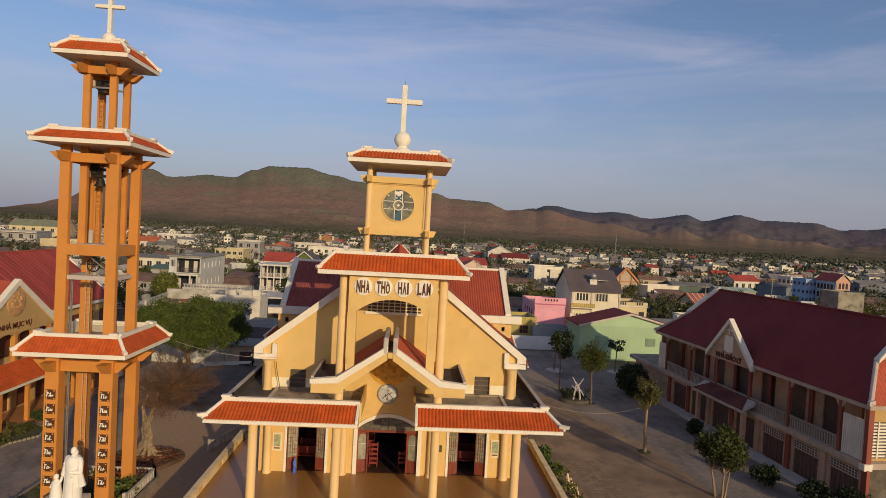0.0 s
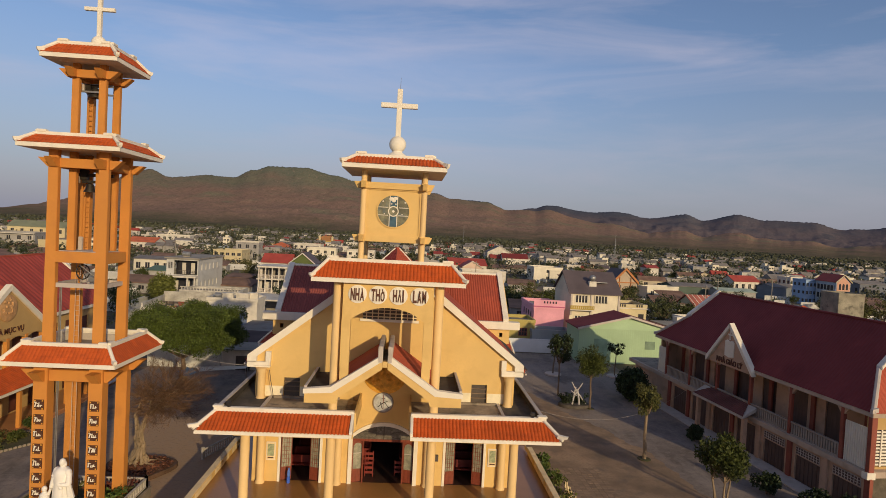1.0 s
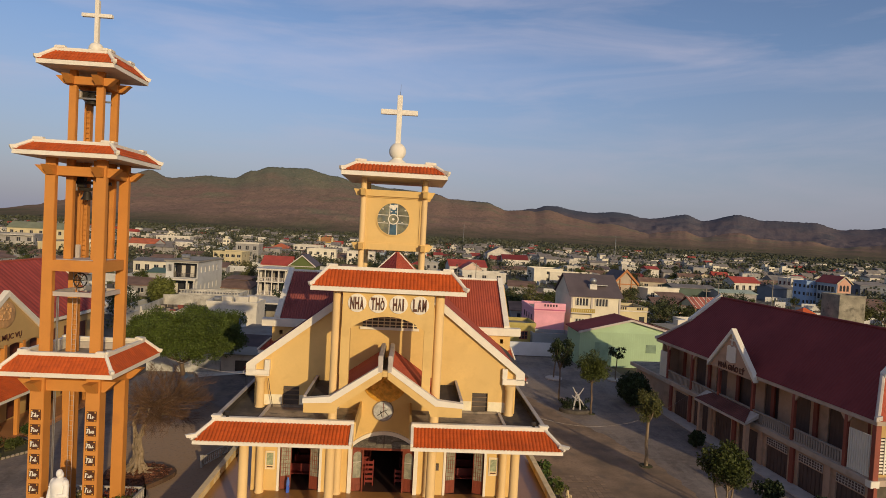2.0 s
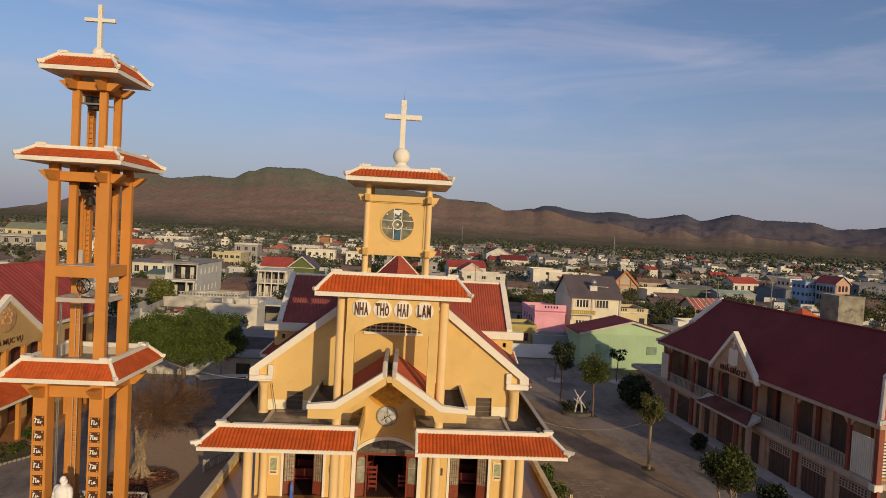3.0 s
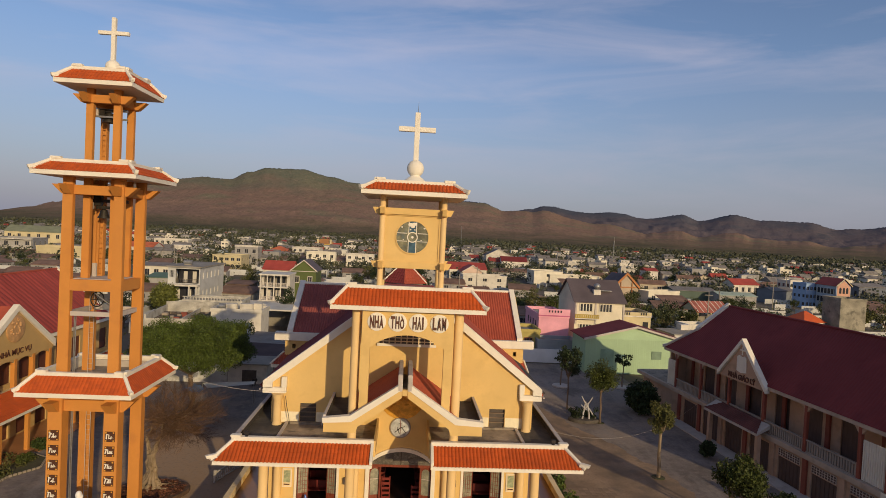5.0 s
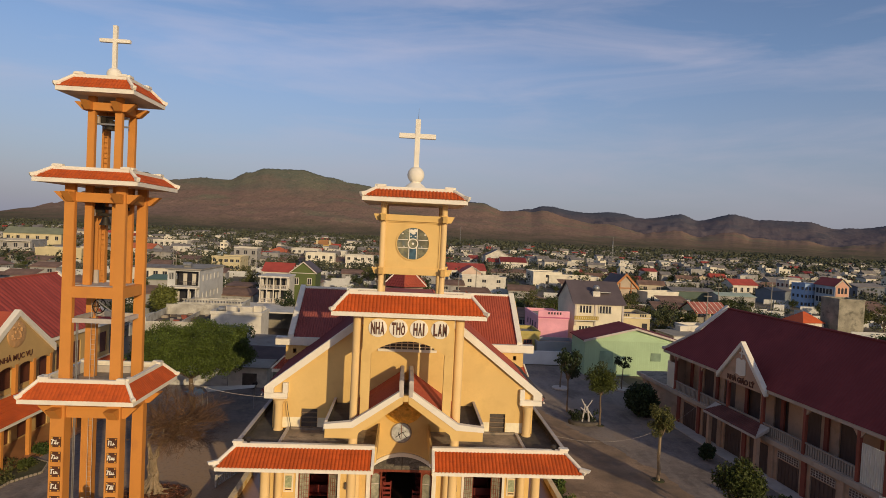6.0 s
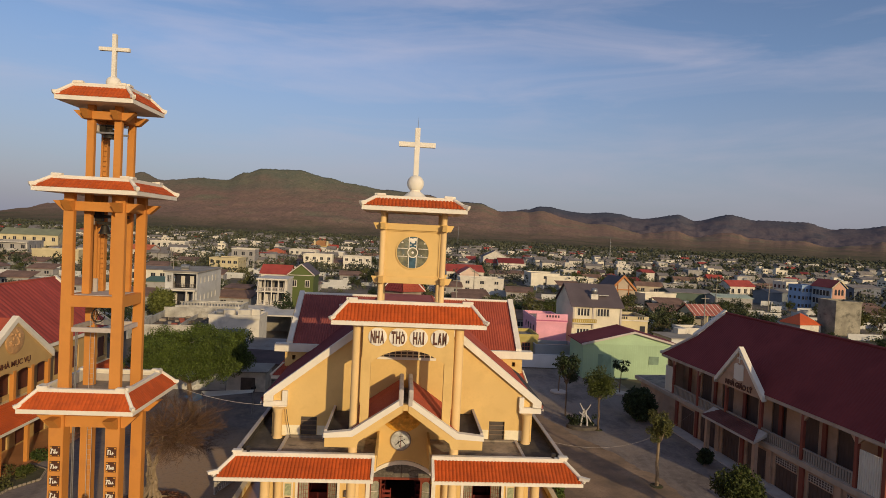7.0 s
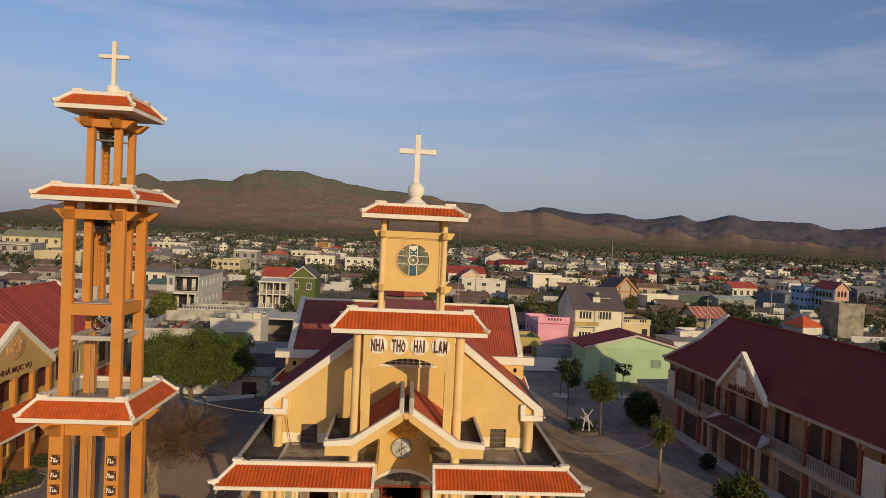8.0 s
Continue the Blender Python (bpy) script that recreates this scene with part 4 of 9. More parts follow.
def frontispiece():
    """The tall sign wall between the giant columns, its skirt roof and the clock-like lantern box above."""
    g = Geo()
    pts = [(-2.53, 8.85), (-2.05, 8.85)] + arch_points(-2.05, 2.05, 12.95, 0.72) + [(2.05, 8.85), (2.53, 8.85), (2.53, 15.0), (-2.53, 15.0)]
    g.prism([(x, 1.05, z) for x, z in pts], (0, 0.42, 0))
    part("sign_wall", g, CREAM, church, "cream arched sign wall")
    part("sign_wall_ceiling", Geo().box(-3.0, 3.0, 1.48, WY - 0.01, 14.9, 15.01), CREAM, church)
    grille()
    for x, word in zip((-1.73, -0.59, 0.55, 1.73), ("NHÀ", "THỜ", "HẢI", "LÂM")):
        d = Geo().lathe(0, 0, [(0.51, 0), (0.51, 0.05), (0.47, 0.06), (0.05, 0.06)], 32)
        d.v = [(x + a, 1.05 - c, 14.38 + b) for a, b, c in d.v]
        disc = part("sign_disc", d, WHITE, church, "white disc with dark raised letters", smooth=True)
        wide = [0.085 if ch == "I" else 0.225 for ch in word]
        left = x - (sum(wide) + 0.035 * (len(word) - 1)) / 2
        for ch, w in zip(word, wide):
            block_letter(ch, left, left + w, 14.03, 14.72, 0.97, disc)
            left += w + 0.035
    skirt_roof(church, 0, 3.3, 4.28, 2.62, 15.02, 3.45, 1.78, 16.2, sunk=0.5, back=False)
    for sx in (-1, 1):
        for y in (1.68, 4.92):
            round_column(sx * 1.72, y, 15.7, 21.4, 0.165, base=False)
    cy, z0, z1 = 3.3, 17.5, 20.6
    box = part("lantern_box", Geo().box(-1.56, 1.56, 1.72, 4.88, z0, z1), CREAM, church, "cream lantern box with a round window")
    for z in (17.34, 20.34):
        for y in (1.68, 4.92):
            b = Geo().prism([(-2.28, y - 0.13, z + 0.36), (-2.1, y - 0.13, z), (2.1, y - 0.13, z), (2.28, y - 0.13, z + 0.36)], (0, 0.26, 0))
            part("beam", b, CREAM, box, bevel=0.015)
        for sx in (-1, 1):
            b = Geo().prism([(sx * 1.72 - 0.13, 0.98, z + 0.36), (sx * 1.72 - 0.13, 1.18, z), (sx * 1.72 - 0.13, 5.42, z), (sx * 1.72 - 0.13, 5.62, z + 0.36)], (0.26, 0, 0))
            part("beam", b, CREAM, box, bevel=0.015)
    for a, b, c, d in ((-1.56, -1.47, 17.7, 20.34), (1.47, 1.56, 17.7, 20.34), (-1.47, 1.47, 17.7, 17.78), (-1.47, 1.47, 20.27, 20.34)):
        part("panel_border", Geo().box(a, b, 1.66, 1.717, c, d), CREAM, box)
    for sx in (-1, 1):
        for z in (17.34, 20.34):
            part("collar", Geo().box(sx * 1.72 - 0.19, sx * 1.72 + 0.19, 1.42, 1.80, z - 0.04, z + 0.40), CREAM, box, bevel=0.02)
    zc, r = 19.1, 0.90
    w = Geo().lathe(0, 0, [(r, 0), (r, 0.02), (0.02, 0.02)], 40)
    w.v = [(a, 1.715 - c, zc + b) for a, b, c in w.v]
    win = part("round_window", w, GLASS, church, "round stained-glass window with a white cross tracery", smooth=True)
    ring = Geo().lathe(0, 0, [(r + 0.06, 0), (r + 0.06, 0.06), (r, 0.06), (r, 0)], 40)
    ring.v = [(a, 1.715 - c, zc + b) for a, b, c in ring.v]
    part("rim", ring, CREAM, win)
    for x in (-0.235, 0.195):
        part("mullion", Geo().box(x, x + 0.04, 1.66, 1.69, zc - 0.86, zc + 0.86), WHITE, win)
    for z in (-0.25, 0.20):
        part("transom_bar", Geo().box(-0.85, -0.29, 1.66, 1.69, zc + z, zc + z + 0.035), WHITE, win)
        part("transom_bar", Geo().box(0.29, 0.85, 1.66, 1.69, zc + z, zc + z + 0.035), WHITE, win)
    part("blue_light", Geo().box(-0.19, 0.19, 1.68, 1.692, zc - 0.86, zc - 0.28), GLASS_BLUE, win)
    part("blue_light", Geo().box(-0.19, 0.19, 1.68, 1.692, zc + 0.3, zc + 0.86), GLASS_BLUE, win)
    hub = Geo().lathe(0, 0, [(0.30, 0), (0.30, 0.05), (0.25, 0.05), (0.25, 0.02), (0.02, 0.015)], 28)
    hub.v = [(a, 1.69 - c, zc + b) for a, b, c in hub.v]
    part("hub_ring", hub, WHITE, win)
    ov = Geo().lathe(0, 0, [(0.245, 0.02), (0.245, 0.035), (0.02, 0.035)], 24)
    ov.v = [(a, 1.69 - c, zc + b) for a, b, c in ov.v]
    part("hub_glass", ov, GLASS, win)
    hb = Geo().lathe(0, 0, [(0.07, 0), (0.07, 0.05), (0.02, 0.06)], 20)
    hb.v = [(a, 1.685 - c, zc + b) for a, b, c in hb.v]
    part("hub", hb, WHITE, win)
    for x, z, s in ((-0.12, 0.70, 0.15), (0.10, 0.74, 0.13), (0.0, 0.60, 0.12), (0.66, 0.52, 0.06), (-0.60, 0.55, 0.06), (-0.12, 0.42, 0.05), (0.12, 0.42, 0.05), (0.5, -0.16, 0.04), (-0.5, -0.16, 0.04)):
        bl = Geo().ball((x, 1.68, zc + z), s, 0.02, s * 0.7, 10, 6)
        part("white_motif", bl, WHITE, win, smooth=True)
    skirt_roof(church, 0, 3.3, 2.88, 2.82, 21.36, 2.12, 2.06, 22.08, sunk=0.1)
    part("roof_cap", Geo().box(-2.02, 2.02, 1.34, 5.26, 22.06, 22.2), WHITE, church)
    ped = Geo().lathe(0, 3.3, [(0.95, 22.2), (0.62, 22.40), (0.5, 22.52), (0.3, 22.66), (0.3, 22.72)], 24)
    part("cross_pedestal", ped, WHITE, church, smooth=True)
    part("cross_ball", Geo().ball((0, 3.3, 23.12), 0.5, seg=28, rings=18), WHITE, church, "weathered white ball under the cross", smooth=True)
    cr = Geo()
    cr.box(-0.15, 0.15, 3.15, 3.45, 23.55, 26.38)
    cr.box(-1.08, -0.15, 3.16, 3.44, 25.26, 25.54)
    cr.box(0.15, 1.08, 3.16, 3.44, 25.26, 25.54)
    part("cross", cr, WHITE, church, "white concrete cross", bevel=0.015)
    part("lightning_rod", Geo().rod((0, 3.3, 26.3), (0.02, 3.3, 27.05), 0.018, 6, 0.006), STEEL, church)


def nave():
    for sx in (-1, 1):
        w = Geo()
        cut_wall(w, "y", WY + 0.36, 46, 0.2, 9.6, sx * 8.0 - 0.15, sx * 8.0 + 0.15, [(9.5 + k * 4, 11 + k * 4, 3.2, 5.6) for k in range(9)])
        part("nave_wall", w, CREAM, church, "cream side wall of the nave")
        for k in range(9):
            part("nave_window", Geo().box(sx * 8.0 - 0.02, sx * 8.0 + 0.02, 9.5 + k * 4, 11 + k * 4, 3.2, 5.6), GLASS, church, "dim stained-glass window")
        a = Geo()
        zr = lambda x: min(14.8, 16.42 - (abs(x)) * 0.788)
        a.prism([(sx * 8.95, WY + 0.36, zr(8.95) - 0.18), (sx * 8.95, WY + 0.36, zr(8.95)), (sx * 2.05, WY + 0.36, zr(0)), (0, WY + 0.36, zr(0)), (0, WY + 0.36, zr(0) - 0.18), (sx * 2.0, WY + 0.36, zr(0) - 0.18)], (0, 14, 0))
        rf = part("nave_roof", a, TILE_RED, church, "maroon-red nave roof")
        t = Geo()
        y0, y1 = WY + 0.22, 19.7
        lo, hi = (sx * 8.98, zr(8.98) + 0.01), (sx * 2.05, zr(0) + 0.01)
        if sx > 0:
            t.tiles((lo[0], y0, lo[1]), (lo[0], y1, lo[1]), (hi[0], y1, hi[1]), (hi[0], y0, hi[1]), period=0.4, row=0.4, amp=0.05)
        else:
            t.tiles((lo[0], y1, lo[1]), (lo[0], y0, lo[1]), (hi[0], y0, hi[1]), (hi[0], y1, hi[1]), period=0.4, row=0.4, amp=0.05)
        # left slope faces away from the sun: shade painted in by the darker tile
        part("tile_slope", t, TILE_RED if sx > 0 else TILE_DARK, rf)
        if sx > 0:
            ch = Geo().prism([(8.42, WY + 0.25, zr(8.42) + 0.06), (9.02, WY + 0.25, zr(9.02) + 0.06), (9.06, WY + 0.25, zr(9.02) + 0.14), (8.42, WY + 0.25, zr(8.42) + 0.09)], (0, 8.7, 0))
            part("eaves_channel", ch, DECK_DARK, church, "dark tarred eaves channel of the nave roof")
        rear = Geo().prism([(sx * 8.6, 20.0, 9.0), (sx * 8.6, 20.0, 9.2), (0, 20.0, 12.0), (0, 20.0, 11.8)], (0, 26, 0))
        part("rear_roof", rear, TILE_RED, church, "lower red roof behind the transept")
        part("gutter", Geo().box(min(sx * 8.93, sx * 9.05), max(sx * 8.93, sx * 9.05), WY + 0.3, 14.1, 9.06, 9.16), PALESTONE, church, "thin pale eaves gutter")
    part("nave_end", Geo().prism([(-8, 46, 0.2), (8, 46, 0.2), (8, 46, 9.0), (0, 46, 11.7), (-8, 46, 9.0)], (0, 0.3, 0)), CREAM, church)


def transept():
    """Cross wing with its ridge across the nave."""
    R, zr, ye, ze = 19.0, 14.55, 14.3, 11.2
    for sx in (-1, 1):
        x0, x1 = 0.0, sx * 8.75
        b = Geo()
        b.prism([(x0, ye, ze - 0.2), (x0, ye, ze), (x0, R, zr), (x0, 2 * R - ye, ze), (x0, 2 * R - ye, ze - 0.2), (x0, R, zr - 0.2)], (x1, 0, 0))
        rf = part("transept_roof", b, TILE_RED, church, "red tiled transept roof")
        t = Geo()
        lo, hi = sorted((x0, x1))
        t.tiles((lo, ye, ze + 0.01), (hi, ye, ze + 0.01), (hi, R, zr + 0.01), (lo, R, zr + 0.01), period=0.20, row=1.4, amp=0.05, step=0.006)
        # left half gets a duller red that holds the shadow falling on it
        part("tile_slope", t, TILE_RED if sx > 0 else TILE_SHADED, rf)
        v = Geo()
        for s2 in (-1, 1):
            v.prism([(x1, R + s2 * (R - ye + 0.1), ze - 0.3), (x1, R + s2 * (R - ye + 0.1), ze + 0.22), (x1, R, zr + 0.28), (x1, R, zr - 0.3)], (sx * 0.42, 0, 0))
        part("transept_verge", v, WHITE, church, "white verge of the transept gable")
        w = Geo().prism([(sx * 9.0, ye + 0.3, 0.2), (sx * 9.0, 2 * R - ye - 0.6, 0.2), (sx * 9.0, 2 * R - ye - 0.6, ze - 0.25), (sx * 9.0, R, zr - 0.35), (sx * 9.0, ye + 0.3, ze - 0.25)], (sx * 0.35, 0, 0))
        part("transept_wall", w, CREAM, church, "cream transept wall")
        fw = Geo()
        cut_wall(fw, "x", min(sx * 5.0, sx * 9.3), max(sx * 5.0, sx * 9.3), 5.0, ze - 0.3, ye, ye + 0.28, [(min(sx * 8.5, sx * 8.75), max(sx * 8.5, sx * 8.75), 9.95, 10.3)])
        part("transept_front", fw, CREAM, church)
        gb = Geo().box(min(sx * 5.6, sx * 10.05), max(sx * 5.6, sx * 10.05), ye - 0.35, ye + 0.3, 10.62, 11.22)
        part("eaves_box", gb, WHITE, church, "white concrete eaves gutter box", bevel=0.02)
        # small tiled pent roof wrapped round the corner below
        ex = 10.2 if sx < 0 else 9.62
        can = part("side_canopy", Geo().add([(sx * 8.2, 13.75, 8.55), (sx * ex, 13.75, 8.55), (sx * ex, 20.2, 8.55), (sx * 8.2, 20.2, 8.55),
                                             (sx * 8.2, 13.75, 8.76), (sx * ex, 13.75, 8.76), (sx * ex, 20.2, 8.76), (sx * 8.2, 20.2, 8.76),
                                             (sx * 8.2, 14.55, 9.58), (sx * 9.4, 14.55, 9.58), (sx * 9.4, 20.2, 9.58), (sx * 8.2, 20.2, 9.58)],
                                            [(0, 1, 2, 3), (0, 1, 5, 4), (1, 2, 6, 5), (4, 5, 9, 8), (5, 6, 10, 9), (8, 9, 10, 11), (2, 3, 7, 11, 10, 6), (0, 3, 7, 11, 8, 4)]), WHITE, church, "small red tiled canopy round the transept corner")
        front = [(sx * (ex - 0.08), 13.74, 8.79), (sx * 8.2, 13.74, 8.79), (sx * 8.2, 14.5, 9.58), (sx * 9.42, 14.5, 9.58)]
        side = [(sx * (ex + 0.01), 20.2, 8.79), (sx * (ex + 0.01), 13.85, 8.79), (sx * 9.45, 14.62, 9.58), (sx * 9.45, 20.2, 9.58)]
        for q in (front, side):
            q = q if sx < 0 else [q[1], q[0], q[3], q[2]]
            part("tile_slope", Geo().tiles(*q, row=0.3), TILE_RED, can)
        part("hip_cap", Geo().rod((sx * (ex + 0.04), 13.7, 8.84), (sx * 9.42, 14.52, 9.64), 0.07, 6), WHITE, can, smooth=True)
    part("transept_ridge", Geo().rod((-8.75, R, zr + 0.05), (8.75, R, zr + 0.05), 0.12, 8), WHITE, church)
    # raised crossing lantern further back
    n, cx, cy, r = 6, -0.35, 33.5, 2.3
    ringp = [(cx + r * math.cos(math.pi * (2 * i + 1) / n), cy + r * math.sin(math.pi * (2 * i + 1) / n)) for i in range(n)]
    part("lantern_drum", Geo().prism([(x, y, 9.0) for x, y in ringp], (0, 0, 5.0)), STEPS, church, "grey drum over the sanctuary")
    rr = [(cx + (r + 0.5) * math.cos(math.pi * (2 * i + 1) / n), cy + (r + 0.5) * math.sin(math.pi * (2 * i + 1) / n)) for i in range(n)]
    for i in range(n):
        j = (i + 1) % n
        tx, ty = (cx + 0.1 * (rr[i][0] - cx), cy + 0.1 * (rr[i][1] - cy)), (cx + 0.1 * (rr[j][0] - cx), cy + 0.1 * (rr[j][1] - cy))
        # left faces use the dark tile, their shade set by colour
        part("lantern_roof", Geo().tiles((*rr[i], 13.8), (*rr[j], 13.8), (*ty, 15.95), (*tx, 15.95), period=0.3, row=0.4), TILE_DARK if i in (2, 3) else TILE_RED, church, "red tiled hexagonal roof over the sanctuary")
        part("lantern_hip", Geo().rod((*rr[i], 13.85), (*tx, 16.0), 0.08, 6), WHITE if i in (3, 5) else TILE_RED, church)
    part("lantern_cap", Geo().prism([(cx + 0.3 * math.cos(math.pi * (2 * i + 1) / n), cy + 0.3 * math.sin(math.pi * (2 * i + 1) / n), 15.9) for i in range(n)], (0, 0, 0.2)), TILE_RED, church)


interior()
bench_rack()
porch_notices()
porch_roofs()
portico_gable()
frontispiece()
nave()
transept()


# ---- the bell tower ----
TX, TY = -17.55, 3.65
tower = thing("bell_tower", pose(TX, TY, 0), "tall orange open bell tower with three tiled skirt roofs", "bell tower")


def bell_tower():
    def post(cx, cy, hx, hy, z0, z1, taper=0.95, label="orange square tower post"):
        tx, ty = hx * taper, hy * taper
        g = Geo().add([(cx - hx, cy - hy, z0), (cx + hx, cy - hy, z0), (cx + hx, cy + hy, z0), (cx - hx, cy + hy, z0),
                       (cx - tx, cy - ty, z1), (cx + tx, cy - ty, z1), (cx + tx, cy + ty, z1), (cx - tx, cy + ty, z1)],
                      [(0, 3, 2, 1), (4, 5, 6, 7), (0, 1, 5, 4), (1, 2, 6, 5), (2, 3, 7, 6), (3, 0, 4, 7)])
        return part("post", g, ORANGE, tower, label, bevel=0.02)

    def bracket_beams(off, z, thick, reach, half):
        for s in (-1, 1):
            y = s * off
            pts = [(-off - reach, z + thick), (-off - reach * 0.45, z), (off + reach * 0.45, z), (off + reach, z + thick)]
            part("bracket_beam", Geo().prism([(x, y - half, zz) for x, zz in pts], (0, 2 * half, 0)), ORANGE, tower, bevel=0.015)
            part("bracket_beam", Geo().prism([(y - half, x, zz - 0.003) for x, zz in pts], (2 * half, 0, 0)), ORANGE, tower, bevel=0.015)

    corners = [(-1, -1), (1, -1), (1, 1), (-1, 1)]
    # lowest stage
    for sx, sy in corners:
        if sy < 0:
            post(sx * 1.49, -1.62, 0.40, 0.35, 0.6, 9.75)
        else:
            post(sx * 1.47, 1.30, 0.34, 0.27, 0.6, 9.75)
    bracket_beams(1.52, 8.62, 0.62, 1.15, 0.27)
    skirt_roof(tower, 0, 0, 3.0, 3.0, 9.68, 2.28, 2.28, 10.75, sunk=0.55, amp=0.018)
    for s in (-1, 1):
        part("deck_wall", Geo().box(-2.15, 2.15, s * 2.05 - 0.07, s * 2.05 + 0.07, 10.2, 10.62), PALESTONE, tower)
    # middle stage
    for sx, sy in corners:
        post(sx * 1.36, -1.50 if sy < 0 else 1.06, 0.305, 0.165, 10.15, 21.6, 0.88)
    for z in (15.25,):
        for s in (-1, 1):
            yt = -1.50 if s < 0 else 1.06
            part("tie_beam", Geo().box(-1.12, 1.12, yt - 0.15, yt + 0.15, z, z + 0.62), ORANGE, tower, bevel=0.015)
            part("tie_beam", Geo().box(s * 1.36 - 0.2, s * 1.36 + 0.2, -1.34, 0.90, z, z + 0.617), ORANGE, tower, bevel=0.015)
    part("platform", Geo().box(-1.15, 1.15, -1.34, 0.90, 15.72, 15.90), PALESTONE, tower, "pale concrete platform inside the tower", bevel=0.01)
    for s in (-1, 1):
        yc = -1.45 if s < 0 else 1.02
        part("steel_channel", Geo().box(-1.10, 1.10, yc - 0.1, yc + 0.1, 13.85, 14.1), PALESTONE, tower, "pale steel channel between the posts")
        part("steel_channel", Geo().box(s * 1.3 - 0.1, s * 1.3 + 0.1, -1.35, 0.92, 13.83, 14.08), PALESTONE, tower)
    bracket_beams(1.30, 20.55, 0.52, 1.0, 0.22)
    skirt_roof(tower, 0, 0, 2.72, 2.72, 21.5, 2.02, 2.02, 22.28, amp=0.018)
    # upper stage
    for sx, sy in corners:
        post(sx * 0.74, -0.76 if sy < 0 else 0.82, 0.205, 0.14, 15.9, 26.65, 0.96, "slim orange post running through the upper stages")
    bracket_beams(0.80, 25.7, 0.45, 0.85, 0.19)
    skirt_roof(tower, 0, 0, 2.06, 2.06, 26.5, 1.40, 1.40, 27.42, amp=0.018, sunk=0.1)
    part("roof_cap", Geo().box(-1.36, 1.36, -1.3, 1.3, 27.38, 27.48), WHITE, tower)
    part("cross_ball", Geo().ball((0, 0, 27.95), 0.40, seg=24, rings=14), WHITE, tower, "white ball under the tower cross", smooth=True)
    cr = Geo()
    cr.box(-0.11, 0.11, -0.11, 0.11, 28.15, 30.75)
    cr.box(-0.85, -0.11, -0.105, 0.105, 29.78, 29.98)
    cr.box(0.11, 0.85, -0.105, 0.105, 29.78, 29.98)
    part("cross", cr, WHITE, tower, "white cross on the tower", bevel=0.01)
    # bells, wheel and ladder
    def bell(x, y, z, r):
        prof = [(r, z), (r * 0.98, z + r * 0.12), (r * 0.75, z + r * 0.5), (r * 0.62, z + r * 1.1), (r * 0.5, z + r * 1.4), (r * 0.2, z + r * 1.55)]
        b = part("bell", Geo().lathe(x, y, prof, 20), BRONZE, tower, "dark bronze bell", smooth=True)
        part("clapper", Geo().rod((x, y, z + r), (x, y, z - 0.08), 0.03, 6), BRONZE, b)
        part("headstock", Geo().box(x - r * 1.3, x + r * 1.3, y - 0.07, y + 0.07, z + r * 1.55, z + r * 1.55 + 0.16), BRONZE, b)
    bell(-0.1, 0.0, 24.78, 0.38)
    bell(-0.22, 0.0, 19.3, 0.34)
    part("bell_rail", Geo().box(-0.9, 0.9, -0.06, 0.06, 25.42, 25.56), STEEL, tower)
    for x, z, w, h in ((-0.55, 20.0, 0.2, 0.6), (-0.45, 25.0, 0.16, 0.5)):
        part("ringing_gear", Geo().box(x - w, x + w, -0.18, 0.18, z, z + h), BRONZE, tower, "dark ringing gear beside the bell", bevel=0.03)
    for x, z in ((-0.82, 19.8), (-0.73, 25.1)):
        part("junction_box", Geo().box(x - 0.1, x + 0.1, -0.25, -0.1, z, z + 0.4), PALESTONE, tower, bevel=0.01)
    part("bell_rail", Geo().box(-1.1, 1.1, -0.08, 0.08, 20.2, 20.38), BRONZE, tower)
    for y in (-0.35, 0.35):
        part("bell_bar", Geo().box(-0.75, 0.75, y - 0.04, y + 0.04, 25.0, 25.1), STEEL, tower)
    wh = Geo()
    n, rad = 28, 0.42
    for k in range(n):
        a, b = 2 * math.pi * k / n, 2 * math.pi * (k + 1) / n
        wh.rod((-0.25 + rad * math.cos(a) * 0.55, -0.35 + rad * math.cos(a) * 0.6, 14.65 + rad * math.sin(a)), (-0.25 + rad * math.cos(b) * 0.55, -0.35 + rad * math.cos(b) * 0.6, 14.65 + rad * math.sin(b)), 0.035, 6)
    for k in range(6):
        a = math.pi * k / 3
        wh.rod((-0.25, -0.35, 14.65), (-0.25 + rad * math.cos(a) * 0.55, -0.35 + rad * math.cos(a) * 0.6, 14.65 + rad * math.sin(a)), 0.022, 6)
    part("bell_wheel", wh, BRONZE, tower, "dark spoked bell wheel")
    part("motor", Geo().box(0.1, 0.75, -0.5, -0.15, 14.1, 14.42), STEEL, tower, "grey bell-ringing motor", bevel=0.03)
    part("brace_rod", Geo().rod((-0.1, -1.0, 15.1), (0.9, -0.7, 14.2), 0.035, 6), STEEL, tower)
    lad = Geo()
    for x in (-0.95, -0.70):
        lad.rod((x, 0.2, 0.7), (x, 0.2, 15.4), 0.014, 6)
    for k in range(48):
        lad.rod((-0.95, 0.2, 0.9 + k * 0.3), (-0.70, 0.2, 0.9 + k * 0.3), 0.007, 5)
    part("ladder", lad, PALESTONE, tower, "pale steel ladder up the middle")
    la2 = Geo()
    for x in (-0.74, -0.50):
        la2.box(x - 0.02, x + 0.02, 0.5, 0.56, 15.9, 25.4)
    for k in range(31):
        la2.box(-0.71, -0.53, 0.52, 0.55, 16.05 + k * 0.3, 16.085 + k * 0.3)
    part("ladder", la2, ORANGE, tower, "orange ladder in the upper stages")
